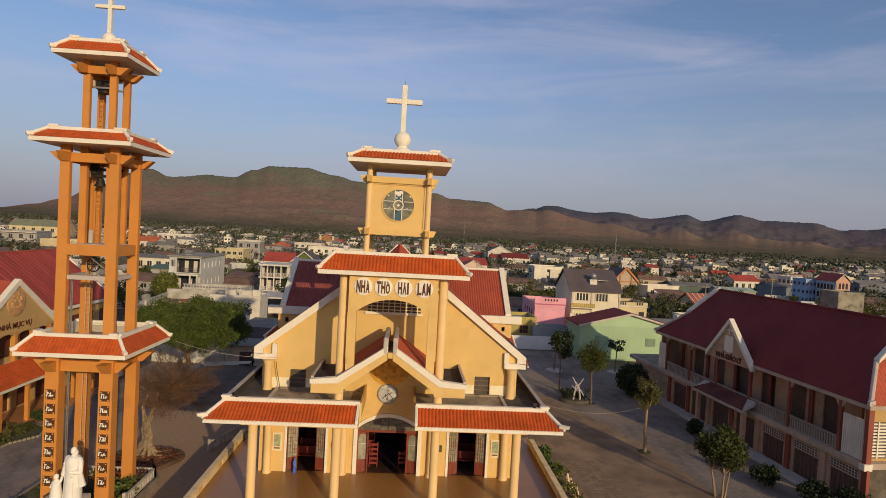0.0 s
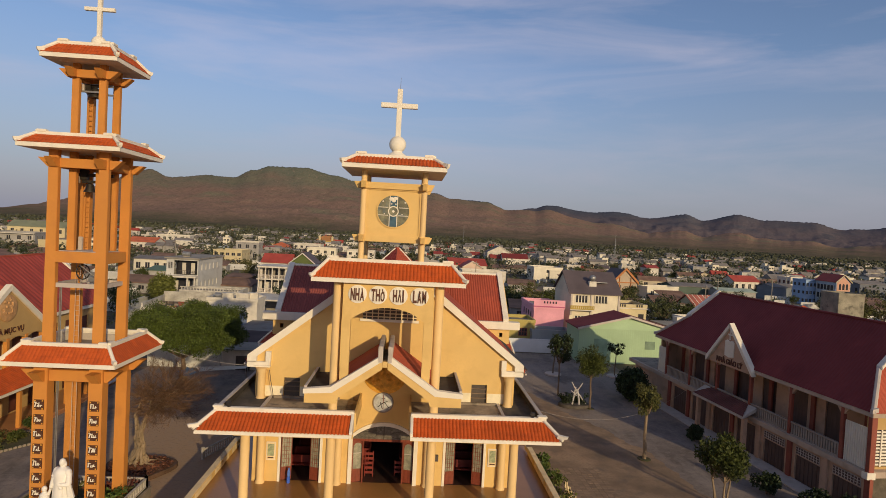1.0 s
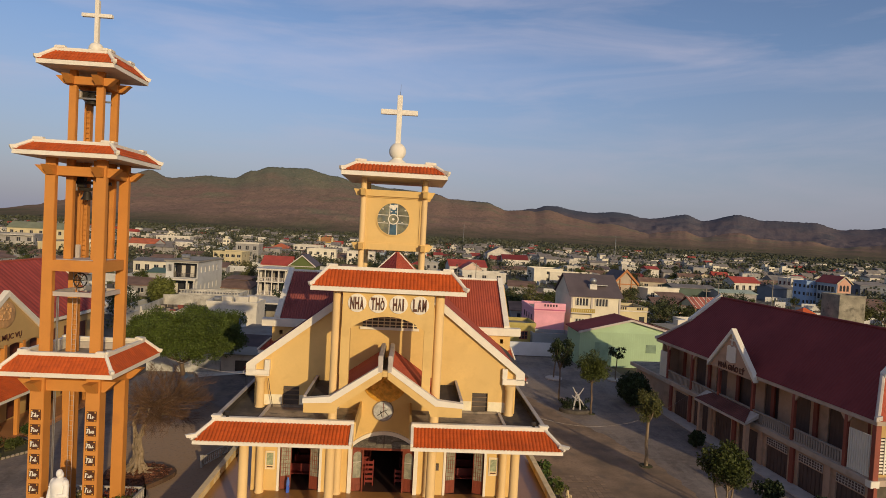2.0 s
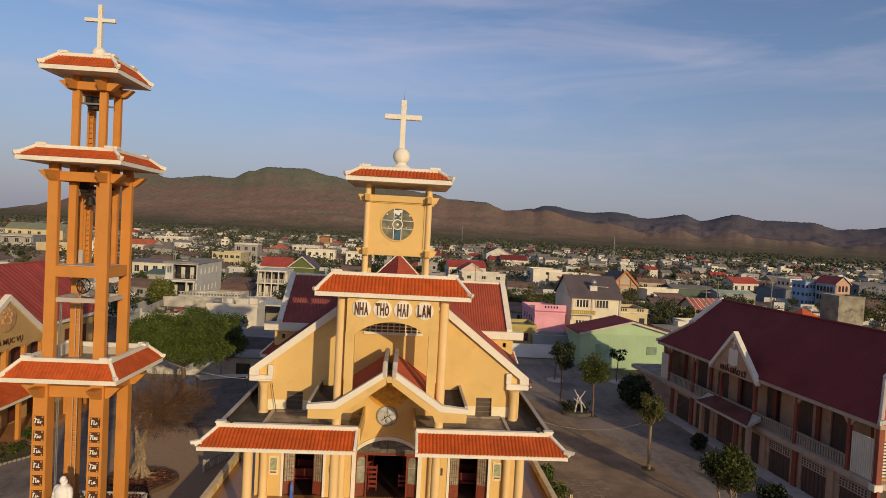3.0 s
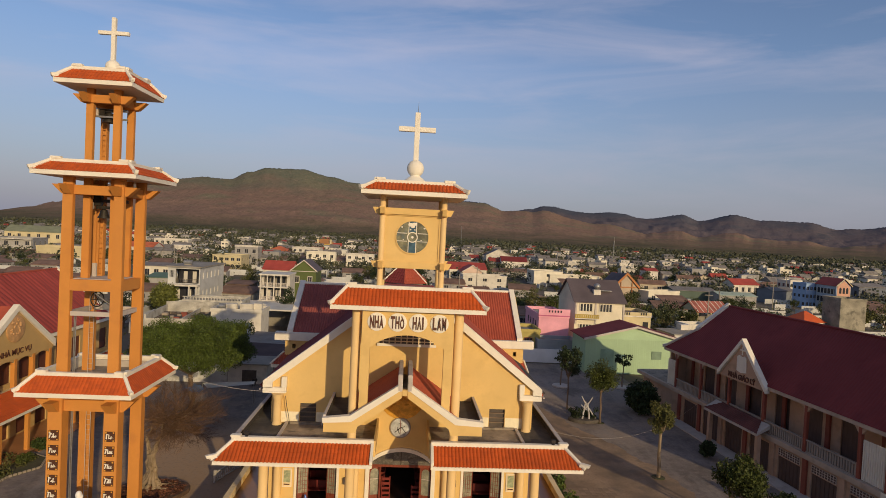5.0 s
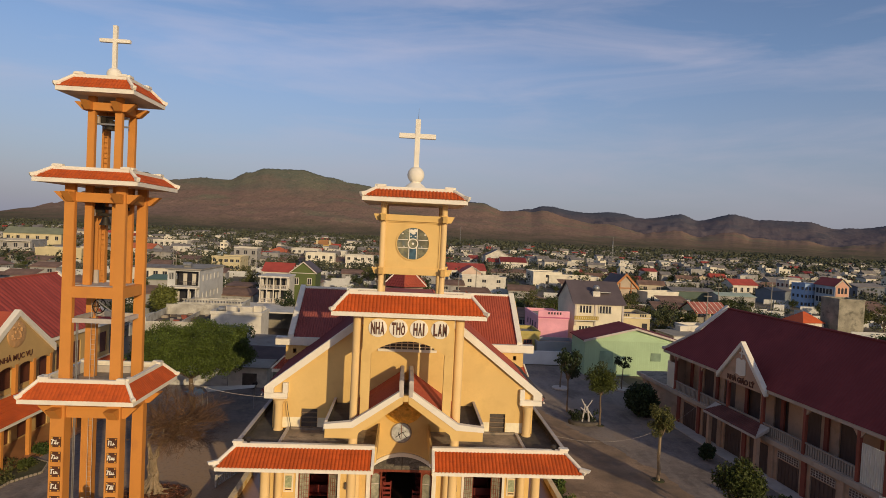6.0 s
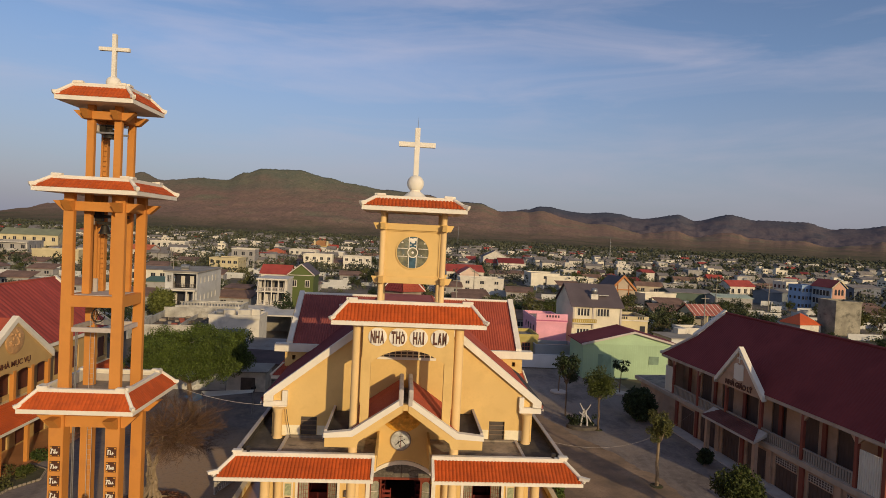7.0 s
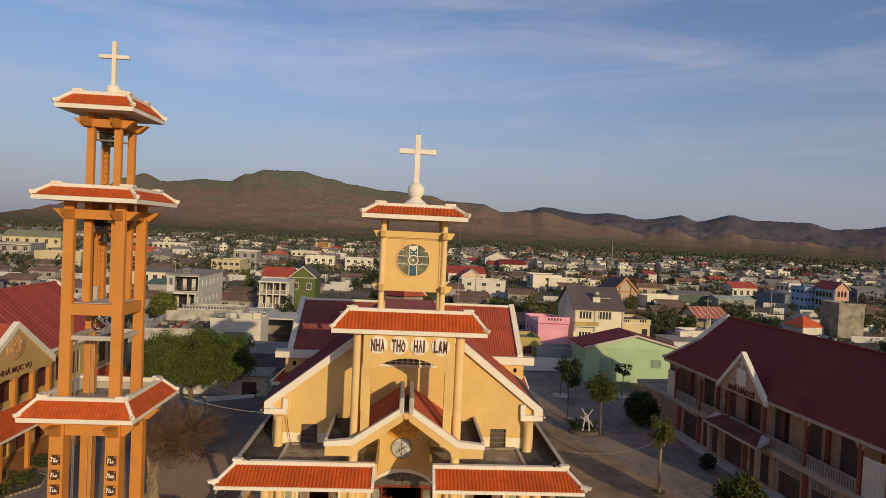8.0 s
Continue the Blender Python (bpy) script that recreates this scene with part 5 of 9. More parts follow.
    for x in (-1.02, -0.94):
        part("pipe", Geo().rod((x, -1.2, 0.7), (x, -1.2, 13.8), 0.03, 6), STEEL, tower, "thin grey pipe")
    cab = Geo().box(-0.86, -0.62, 0.1, 0.25, 15.88, 16.68)
    part("control_box", cab, PALESTONE, tower, "pale control box", bevel=0.02)
    # seven plaques on each front post, writing too loose to read: bars
    rng = random.Random(5)
    for sx in (-1, 1):
        for k in range(7):
            z = 7.32 - k * 0.825
            x, y = sx * 1.49, -1.62 - 0.35 - 0.006
            pl = part("plaque", Geo().box(x - 0.265, x + 0.265, y - 0.03, y + 0.01, z - 0.285, z + 0.285), PLAQUE, tower, "dark plaque with white brush strokes", bevel=0.008)
            for cx in (-1, 1):
                for cz in (-1, 1):
                    part("gilt_corner", Geo().box(x + cx * 0.2 - 0.035, x + cx * 0.2 + 0.035, y - 0.04, y - 0.03, z + cz * 0.225 - 0.035, z + cz * 0.225 + 0.035), GOLD, pl)
            st = Geo()
            n = rng.choice((2, 3, 3, 4))
            wide = rng.uniform(0.30, 0.40)
            tall = rng.uniform(0.12, 0.17)
            st.rod((x - wide / 2 - 0.01, y - 0.05, z - 0.11), (x - wide / 2 + rng.uniform(0.0, 0.06), y - 0.05, z + tall), 0.034, 6)
            st.rod((x - wide / 2 - rng.uniform(0.0, 0.05), y - 0.05, z + tall), (x - wide / 2 + rng.uniform(0.09, 0.16), y - 0.05, z + rng.uniform(0.06, 0.13)), 0.026, 6)
            for q in range(n):
                u = x - wide / 2 + 0.12 + (wide - 0.12) * q / n
                st.rod((u, y - 0.05, z - rng.uniform(0.08, 0.12)), (u + rng.uniform(0.0, 0.05), y - 0.05, z + rng.choice((0.0, 0.02, 0.04, 0.13))), 0.027, 6)
            st.rod((x - wide * 0.2, y - 0.05, z - rng.uniform(0.07, 0.11)), (x + wide / 2, y - 0.05, z - rng.uniform(0.02, 0.10)), 0.022, 6)
            part("brush_strokes", st, WHITE, pl)


bell_tower()


# ---- right: two-storey catechism house ----
RB = pose(30.3, 34.5, 0, 0, 0, 4.6)
rb = thing("school_house", RB, "two-storey beige parish school with a maroon hipped roof and gallery", "school")


RAILSTONE = mat("grey_beige_rail", (0.32, 0.265, 0.215), 0.8, 0.1, 0.6, 8, 0.1)


def school_house():
    """Local axes: x into the house, y along it (0 at the far corner, negative towards the gate)."""
    L = -28.8
    # walls with doorways
    holes_lo, holes_up = [], []
    bays = [-5.25 - k * 3.65 for k in range(7)]
    for y in bays:
        holes_lo.append((y - 1.25, y + 1.25, 0.0, 2.05 if y < -17 else 2.62))
        holes_up.append((y - 0.85, y + 0.95, 3.45, 6.6))
    g = Geo()
    cut_wall(g, "y", L + 0.1, -0.3, 0.0, 3.0, 0.2, 0.45, holes_lo)
    part("wall_lower", g, BEIGE, rb, "beige ground-floor wall")
    g = Geo()
    cut_wall(g, "y", L + 0.6, -0.6, 3.42, 7.35, 2.3, 2.55, holes_up)
    part("wall_upper", g, BEIGE, rb, "beige upper wall behind the gallery")
    for y in bays:
        d = part("shutter_door", Geo().box(0.32, 0.40, y - 1.25, y + 1.25, 0.0, 2.05 if y < -17 else 2.62), SHUTTER, rb, "dark brown folding door")
        for k in range(1, 6):
            yy = y - 1.25 + 2.5 * k / 6
            part("stile", Geo().box(0.29, 0.32, yy - 0.03, yy + 0.03, 0.05, 2.0), SHUTTER, d)
        part("dark_door", Geo().box(2.42, 2.48, y - 0.85, y + 0.95, 3.45, 6.6), SHUTTER, rb, "dark brown gallery door")
        # pierced ventilation block over the doors beyond the entrance
        if y > -17:
            continue
        v = part("vent_block", Geo().box(0.15, 0.197, y - 1.2, y + 1.2, 2.15, 2.74), PALESTONE, rb, "pale pierced ventilation blocks")
        for r in range(3):
            for k in range(9):
                yy = y - 1.2 + 0.266 * (k + 0.5)
                part("opening", Geo().box(0.138, 0.152, yy - 0.09, yy + 0.09, 2.18 + r * 0.19, 2.32 + r * 0.19), SHUTTER, v)
    # floors, gallery slab, piers
    part("ground_step", Geo().box(-1.35, 0.2, L, 0.2, 0.0, 0.12), PALESTONE, rb, "pale stone step along the house", bevel=0.02)
    part("gallery_slab", Geo().box(-0.15, 2.5, L - 0.2, 6.3, 3.0, 3.42), BEIGE_TRIM, rb, "dusty beige gallery slab edge", bevel=0.02)
    part("terrace_floor", Geo().box(0.2, 9.0, 0.2, 6.3, 3.42, 3.45), DECK, rb)
    part("terrace_wall", Geo().box(0.6, 9.0, -0.2, 6.0, 0, 3.0), BEIGE, rb)
    for k in range(7):
        y = -7.08 - k * 3.65
        red = k % 2 == 0
        part("pier", Geo().box(0.02, 0.19, y - 0.22, y + 0.22, 0.12, 3.0), BRICKRED if red else BEIGE, rb, "red-brown pier" if red else "beige pier")
    part("pier", Geo().box(0.02, 0.19, -3.5, -3.05, 0.12, 3.0), BRICKRED, rb, "red-brown pier")
    posts = [-2.15, -6.9, -11.6, -16.5, -21.4, -26.5]
    for y in posts:
        part("gallery_post", Geo().box(0.1, 0.36, y - 0.14, y + 0.14, 3.42, 7.25), BRICKRED, rb, "red-brown gallery post", bevel=0.015)
        part("post_bracket", Geo().prism([(0.13, y - 0.55, 7.15), (0.13, y + 0.55, 7.15), (0.13, y + 0.14, 6.65), (0.13, y - 0.14, 6.65)], (0.2, 0, 0)), BEIGE, rb)
        part("wall_pilaster", Geo().box(2.12, 2.297, y - 0.2, y + 0.2, 3.42, 7.2), BRICKRED, rb, "red-brown wall pilaster")
    part("gallery_post", Geo().box(0.0, 0.42, L - 0.28, L + 0.05, 0.12, 7.15), BRICKRED, rb, "red-brown corner pillar", bevel=0.015)
    # balustrade in bays
    for y1, y0 in zip(posts, posts[1:]):
        y1, y0 = y1 - 0.16, y0 + 0.16
        b = part("balustrade", Geo().box(0.14, 0.32, y0, y1, 4.34, 4.45), RAILSTONE, rb, "pale stone balustrade")
        part("bottom_rail", Geo().box(0.16, 0.30, y0, y1, 3.42, 3.54), RAILSTONE, b)
        n = int((y1 - y0) / 0.24)
        for q in range(n):
            yy = y0 + (q + 0.5) * (y1 - y0) / n
            part("baluster", Geo().box(0.19, 0.27, yy - 0.07, yy + 0.07, 3.54, 4.34), RAILSTONE, b)
    # white vertical louvre screens at both ends of the gallery
    for ya, yb in ((L + 0.06, L + 2.1), (-1.95, -0.35)):
        s = part("screen", Geo().box(0.24, 0.30, ya, yb, 3.45, 6.3), WHITE, rb, "white ribbed metal screen")
        n = int((yb - ya) / 0.18)
        for q in range(n):
            yy = ya + (q + 0.5) * (yb - ya) / n
            part("rib", Geo().box(0.18, 0.24, yy - 0.04, yy + 0.04, 3.45, 6.3), WHITE, s)
    part("end_block", Geo().box(-0.18, 0.48, L - 0.36, L + 0.12, 2.95, 3.42), WHITE, rb, "white slab end", bevel=0.02)
    # hipped roof
    zt, ze, dx = 12.95, 7.45, 4.9
    fs = Geo().box(0.0, 2 * dx, L - 0.3, 0.4, 7.15, 7.45)
    part("eaves_fascia", fs, BEIGE_TRIM, rb, "dusty beige eaves fascia", bevel=0.02)
    z1 = ze + 0.012
    # hips up to half height, then a small upright gable with white verges at each end
    xk = 2.45
    zk = ze + (zt - ze) * xk / dx
    kn, kf, rn, rf = L + 1.95, -2.75, L + 1.9, -4.05
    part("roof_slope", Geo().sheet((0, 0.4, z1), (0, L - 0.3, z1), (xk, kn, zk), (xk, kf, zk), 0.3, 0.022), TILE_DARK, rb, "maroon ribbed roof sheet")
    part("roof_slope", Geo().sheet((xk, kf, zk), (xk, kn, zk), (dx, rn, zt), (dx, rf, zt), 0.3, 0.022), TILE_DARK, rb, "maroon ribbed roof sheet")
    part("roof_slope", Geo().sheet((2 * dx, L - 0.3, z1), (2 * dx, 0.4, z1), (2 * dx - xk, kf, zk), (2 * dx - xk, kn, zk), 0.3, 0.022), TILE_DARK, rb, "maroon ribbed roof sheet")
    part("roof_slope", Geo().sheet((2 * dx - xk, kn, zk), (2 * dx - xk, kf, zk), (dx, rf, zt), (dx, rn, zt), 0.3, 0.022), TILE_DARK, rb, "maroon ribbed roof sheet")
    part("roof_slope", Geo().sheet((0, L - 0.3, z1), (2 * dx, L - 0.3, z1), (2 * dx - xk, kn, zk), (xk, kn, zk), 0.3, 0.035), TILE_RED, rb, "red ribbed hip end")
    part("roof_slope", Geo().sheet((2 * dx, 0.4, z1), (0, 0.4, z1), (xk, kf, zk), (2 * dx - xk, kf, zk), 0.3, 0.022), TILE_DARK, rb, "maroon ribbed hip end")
    for out, ye, yk, yr in ((-1, L - 0.3, kn, rn), (1, 0.4, kf, rf)):
        part("end_gable", Geo().prism([(xk, yk, zk - 0.05), (2 * dx - xk, yk, zk - 0.05), (dx, yr, zt)], (0, -out * 0.15, 0)), BEIGE, rb, "small beige end gable")
        for xe, xq in ((0, xk), (2 * dx, 2 * dx - xk)):
            p, q = Vector((xe, ye, ze)), Vector((xq, yk, zk))
            part("hip_cap", Geo().rod(p + Vector((0, 0, 0.08)), q + Vector((0, 0, 0.08)), 0.16, 8), PALESTONE, rb, "pale hip capping", smooth=True)
            part("hip_tip", Geo().prism([p + Vector((-0.16, -0.1, 0)), p + Vector((0.3, -0.1, 0.1)), p + Vector((0.3, -0.1, 0.4)), p + Vector((-0.16, -0.1, 0.3))], (0, 0.2, 0)), PALESTONE, rb)
            d = (Vector((dx, yr, zt)) - q).normalized()
            q2, top = q - d * 0.4, Vector((dx, yr, zt))
            up = Vector((0, 0, 0.36))
            part("end_verge", Geo().prism([q2 + Vector((0, 0, 0.06)), q2 + up, top + up, top + Vector((0, 0, -0.1))], (0, out * 0.5, 0)), WHITE, rb, "white verge of the end gable", bevel=0.03)
    part("ridge_cap", Geo().rod((dx, rn, zt + 0.03), (dx, rf, zt + 0.03), 0.12, 8), TILE_DARK, rb)
    # front gable with the name
    gy0, gy1, ga = -16.95, -10.4, 10.85
    gm = (gy0 + gy1) / 2
    w = Geo().prism([(-0.10, gy0, 6.95), (-0.10, gy1, 6.95), (-0.10, gm, ga - 0.25)], (0.4, 0, 0))
    gw = part("gable_wall", w, BEIGE, rb, "beige front gable wall")
    for s, y in ((1, gy1), (-1, gy0)):
        p = [(-0.32, y + s * 0.18, 6.85), (-0.32, y + s * 0.18, 7.35), (-0.32, gm, ga + 0.22), (-0.32, gm, ga - 0.28)]
        part("gable_verge", Geo().prism(p, (0.5, 0, 0)), WHITE, rb, "white verge of the front gable", bevel=0.02)
    lettering("letter", "NHÀ GIÁO LÝ", 0.66, 0.06, pose(-0.14, gm, 7.36, 90, 0, -90), BROWN_LETTER, gw, "dark raised letters", width=0.92, bold=0.03)
    sh = [(-0.11, gm - 0.66, 7.95), (-0.11, gm - 0.66, 9.3), (-0.11, gm - 0.35, 9.45), (-0.11, gm, 9.3), (-0.11, gm + 0.35, 9.45), (-0.11, gm + 0.66, 9.3), (-0.11, gm + 0.66, 7.95), (-0.11, gm, 7.82)]
    part("book_panel", Geo().prism(sh, (-0.08, 0, 0)), WHITE, gw, "white open-book panel")
    part("gable_cross", Geo().box(-0.18, -0.11, gm - 0.06, gm + 0.06, 9.5, 10.3).box(-0.179, -0.112, gm - 0.34, gm + 0.34, 9.88, 10.02), WHITE, gw, "small white cross")
    # tiled pent roof below the gable
    pts = [(-1.15, 3.25), (-1.15, 3.45), (0.12, 4.25), (0.12, 3.9)]
    pr = part("pent_roof", Geo().prism([(x, gy0 - 0.6, z) for x, z in pts], (0, gy1 - gy0 + 1.2, 0)), PALESTONE, rb, "maroon pent roof over the entrance")
    part("tile_slope", Geo().tiles((-1.15, gy1 + 0.6, 3.47), (-1.15, gy0 - 0.6, 3.47), (0.12, gy0 + 0.5, 4.27), (0.12, gy1 - 0.5, 4.27), 0.25, 0.35), TILE_OLD, pr)
    for y in (gy0 - 0.2, gy1 + 0.2):
        part("porch_post", Geo().box(-0.85, -0.5, y - 0.18, y + 0.18, 0.0, 3.28), BEIGE, rb, "beige porch post")
    # closed back, ends and floor
    part("back_wall", Geo().box(8.9, 9.2, L + 0.3, 0, 0, 7.2), BEIGE, rb)
    ew = Geo()
    cut_wall(ew, "x", 0.45, 8.9, 3.0, 7.2, L + 0.32, L + 0.58, [(0.62, 2.9, 3.6, 6.15), (5.2, 7.2, 3.6, 6.15)])
    # lower end wall is coloured dark in place of a shadow across it
    part("end_wall_base", Geo().box(0.45, 8.9, L + 0.34, L + 0.58, 0, 3.0), mat("shaded_wall_base", (0.12, 0.10, 0.072), 0.95, 0.35, 0.9, 6, 0.4, stain=(0.08, 0.07, 0.05)), rb, "mottled base of the end wall with shade in its dark colour")
    part("end_wall", ew, TAN, rb, "tan end wall")
    part("end_wall", Geo().box(0.45, 8.9, -0.5, -0.25, 0, 7.2), BEIGE, rb)
    for x0, x1, z0, z1 in ((0.62, 2.9, 3.6, 6.15), (5.2, 7.2, 3.6, 6.15)):
        wn2 = part("louvre_window", Geo().box(x0, x1, L + 0.42, L + 0.47, z0, z1), LOUVRE, rb, "white louvred end window")
        for k in range(11):
            part("slat", Geo().box(x0, x1, L + 0.33, L + 0.41, z0 + 0.08 + k * 0.225, z0 + 0.20 + k * 0.225), WHITE, wn2)
        for k in range(4):
            xx = x0 + (x1 - x0) * k / 3
            part("mullion", Geo().box(xx - 0.05, xx + 0.05, L + 0.28, L + 0.328, z0, z1), WHITE, wn2)


school_house()


# ---- left: pastoral house with a long red roof ----
LB = pose(-31.9, 18.6, 0, 0, 0, 0)
lb = thing("parish_house", LB, "two-storey parish house with a long red roof and a tan gable", "house")


mat_red_shutter = mat("red_brown_shutter", (0.12, 0.038, 0.022), 0.55, 0.2, 1, 10, 0.1, stretch=(6, 6, 1))


def parish_house():
    """Local axes: y along the house, x towards the church; the front gable is centred at y = 0."""
    y0, y1 = -12.0, 17.2
    for ya, yb in ((y0, y1),):
        up = Geo()
        cut_wall(up, "y", ya, yb, 4.3, 8.2, -1.4, -1.15, [(ya + 1.2 + k * 2.6, ya + 2.7 + k * 2.6, 5.0, 7.2) for k in range(11)])
        part("wall_upper", up, TAN, lb, "tan upper wall")
        lo = Geo()
        cut_wall(lo, "y", ya, yb, 0.0, 4.3, -1.4, -1.15, [(ya + 1.0 + k * 2.6, ya + 2.6 + k * 2.6, 0.3, 2.9) for k in range(11)])
        part("wall_lower", lo, TAN, lb, "tan ground-floor wall")
        for k in range(11):
            for a, z0, z1, w in ((1.2, 5.0, 7.2, 1.5), (1.0, 0.3, 2.9, 1.6)):
                part("dark_window", Geo().box(-1.32, -1.27, ya + a + k * 2.6, ya + a + w + k * 2.6, z0, z1), mat_red_shutter, lb, "red-brown shuttered opening")
    part("plinth", Geo().box(-1.4, 2.2, y0, y1, 0.0, 0.25), TERRA, lb, "terracotta tiled walk along the house")
    # main roof
    zr, ze, xr = 13.32, 8.35, -7.0
    part("roof_slope", Geo().sheet((-0.75, y0, ze), (-0.75, y1, ze), (xr, y1, zr), (xr, y0, zr), 0.62, 0.075), RIB_RED, lb, "long red ribbed roof slope")
    part("roof_slope", Geo().sheet((2 * xr - 0.35, y1, ze), (2 * xr - 0.35, y0, ze), (xr, y0, zr), (xr, y1, zr), 0.62, 0.075), RIB_RED, lb, "long red ribbed roof slope")
    part("eaves_fascia", Geo().box(-1.0, -0.72, y0, y1, 8.02, 8.33), WHITE, lb, "white eaves fascia")
    for s, y in ((-1, y0), (1, y1)):
        for x in (-0.7, 2 * xr - 0.5):
            part("verge", Geo().prism([(x, y, ze - 0.2), (x, y, ze + 0.12), (xr, y, zr + 0.25), (xr, y, zr - 0.1)], (0, s * 0.4, 0)), WHITE, lb, "white verge")
        part("end_wall", Geo().prism([(-1.2, y - s * 0.4, 0), (2 * xr + 1.2, y - s * 0.4, 0), (2 * xr + 1.2, y - s * 0.4, 7.4), (xr, y - s * 0.4, zr - 0.25), (-1.2, y - s * 0.4, 7.4)], (0, s * 0.3, 0)), TAN, lb)
    part("ridge_cap", Geo().rod((xr, y0, zr + 0.04), (xr, y1, zr + 0.04), 0.12, 8), TILE_RED, lb)
    # front gable
    half, za, zb = 4.95, 11.62, 7.95
    gw = part("gable_wall", Geo().prism([(0.0, -half, 7.3), (0.0, half, 7.3), (0.0, half, zb), (0.0, 0, za - 0.2), (0.0, -half, zb)], (-0.3, 0, 0)), TAN, lb, "tan front gable with a round medallion")
    for s in (-1, 1):
        part("gable_verge", Geo().prism([(0.15, s * (half + 0.15), zb - 0.55), (0.15, s * (half + 0.15), zb + 0.12), (0.15, 0, za + 0.22), (0.15, 0, za - 0.3)], (-0.5, 0, 0)), WHITE, lb, "white verge of the gable", bevel=0.02)
        back = (za - ze) / (zr - ze) * (xr - 0.35) + 0.3
        t = Geo().add([(0.0, s * half, zb), (0.0, 0, za), (back, 0, za + 0.05)], [(0, 1, 2) if s > 0 else (2, 1, 0)])
        part("gable_roof", t, TILE_RED, lb, "red gable roof slope")
    med = Geo().lathe(0, 0, [(1.10, 0), (1.10, 0.08), (0.99, 0.12), (0.5, 0.08), (0.05, 0.14)], 32)
    rng = random.Random(8)
    for k in range(22):
        a, r = rng.uniform(0, 6.28), rng.uniform(0.15, 0.85)
        med.ball((r * math.cos(a), r * math.sin(a), 0.1), rng.uniform(0.08, 0.18), rng.uniform(0.06, 0.16), 0.07, 8, 5)
    med.v = [(0.003 + c, a - 0.25, 9.85 + b) for a, b, c in med.v]
    part("medallion", med, mat("tan_relief", (0.58, 0.33, 0.14), 0.6, 0.2, 2, 10, 0.3), gw, "round tan relief medallion", smooth=True)
    lettering("letter", "NHÀ MỤC VỤ", 0.62, 0.03, pose(0.05, -0.2, 7.92, 90, 0, 90), BROWN_LETTER, gw, "dark raised letters", width=1.05)
    for k in range(5):
        y = -half + 0.3 + k * (2 * half - 0.6) / 4
        part("upper_post", Geo().box(-0.35, -0.02, y - 0.16, y + 0.16, 4.6, 7.4), ORANGE, lb, "orange gallery post")
    # arches between the gallery posts
    for k in range(4):
        ya = -half + 0.3 + k * (2 * half - 0.6) / 4 + 0.16
        yb = ya + (2 * half - 0.6) / 4 - 0.32
        pts = [(ya, 7.4), (ya, 7.0)] + arch_points(ya, yb, 7.0, 0.25, 10)[1:-1] + [(yb, 7.0), (yb, 7.4)]
        part("arch", Geo().prism([(-0.3, a, z) for a, z in pts], (0.24, 0, 0)), TAN, lb)
    part("gallery_slab", Geo().box(-1.2, 0.0, y0, y1, 4.2, 4.55), PALE, lb)
    # lower tiled pent roof on posts
    pts = [(2.1, 3.42), (2.1, 3.62), (0.0, 4.85), (0.0, 4.5)]
    pr = part("pent_roof", Geo().prism([(x, y0, z) for x, z in pts], (0, y1 - y0 - 1.0, 0)), WHITE, lb, "orange-red pent roof over the walk")
    part("tile_slope", Geo().tiles((2.12, y0, 3.64), (2.12, y1 - 1.0, 3.64), (0.0, y1 - 1.0, 4.88), (0.0, y0, 4.88), 0.25, 0.4), TILE, pr, "orange-red tiles")
    for k in range(9):
        y = y0 + 1.0 + k * 3.3
        part("walk_post", Geo().box(1.55, 1.85, y - 0.15, y + 0.15, 0.25, 3.5), ORANGE, lb, "orange square post", bevel=0.015)
    # raised tiled forecourt
    part("back_wall", Geo().box(2 * xr + 1.0, 2 * xr + 1.3, y0, y1, 0, 8.2), TAN, lb)


parish_house()


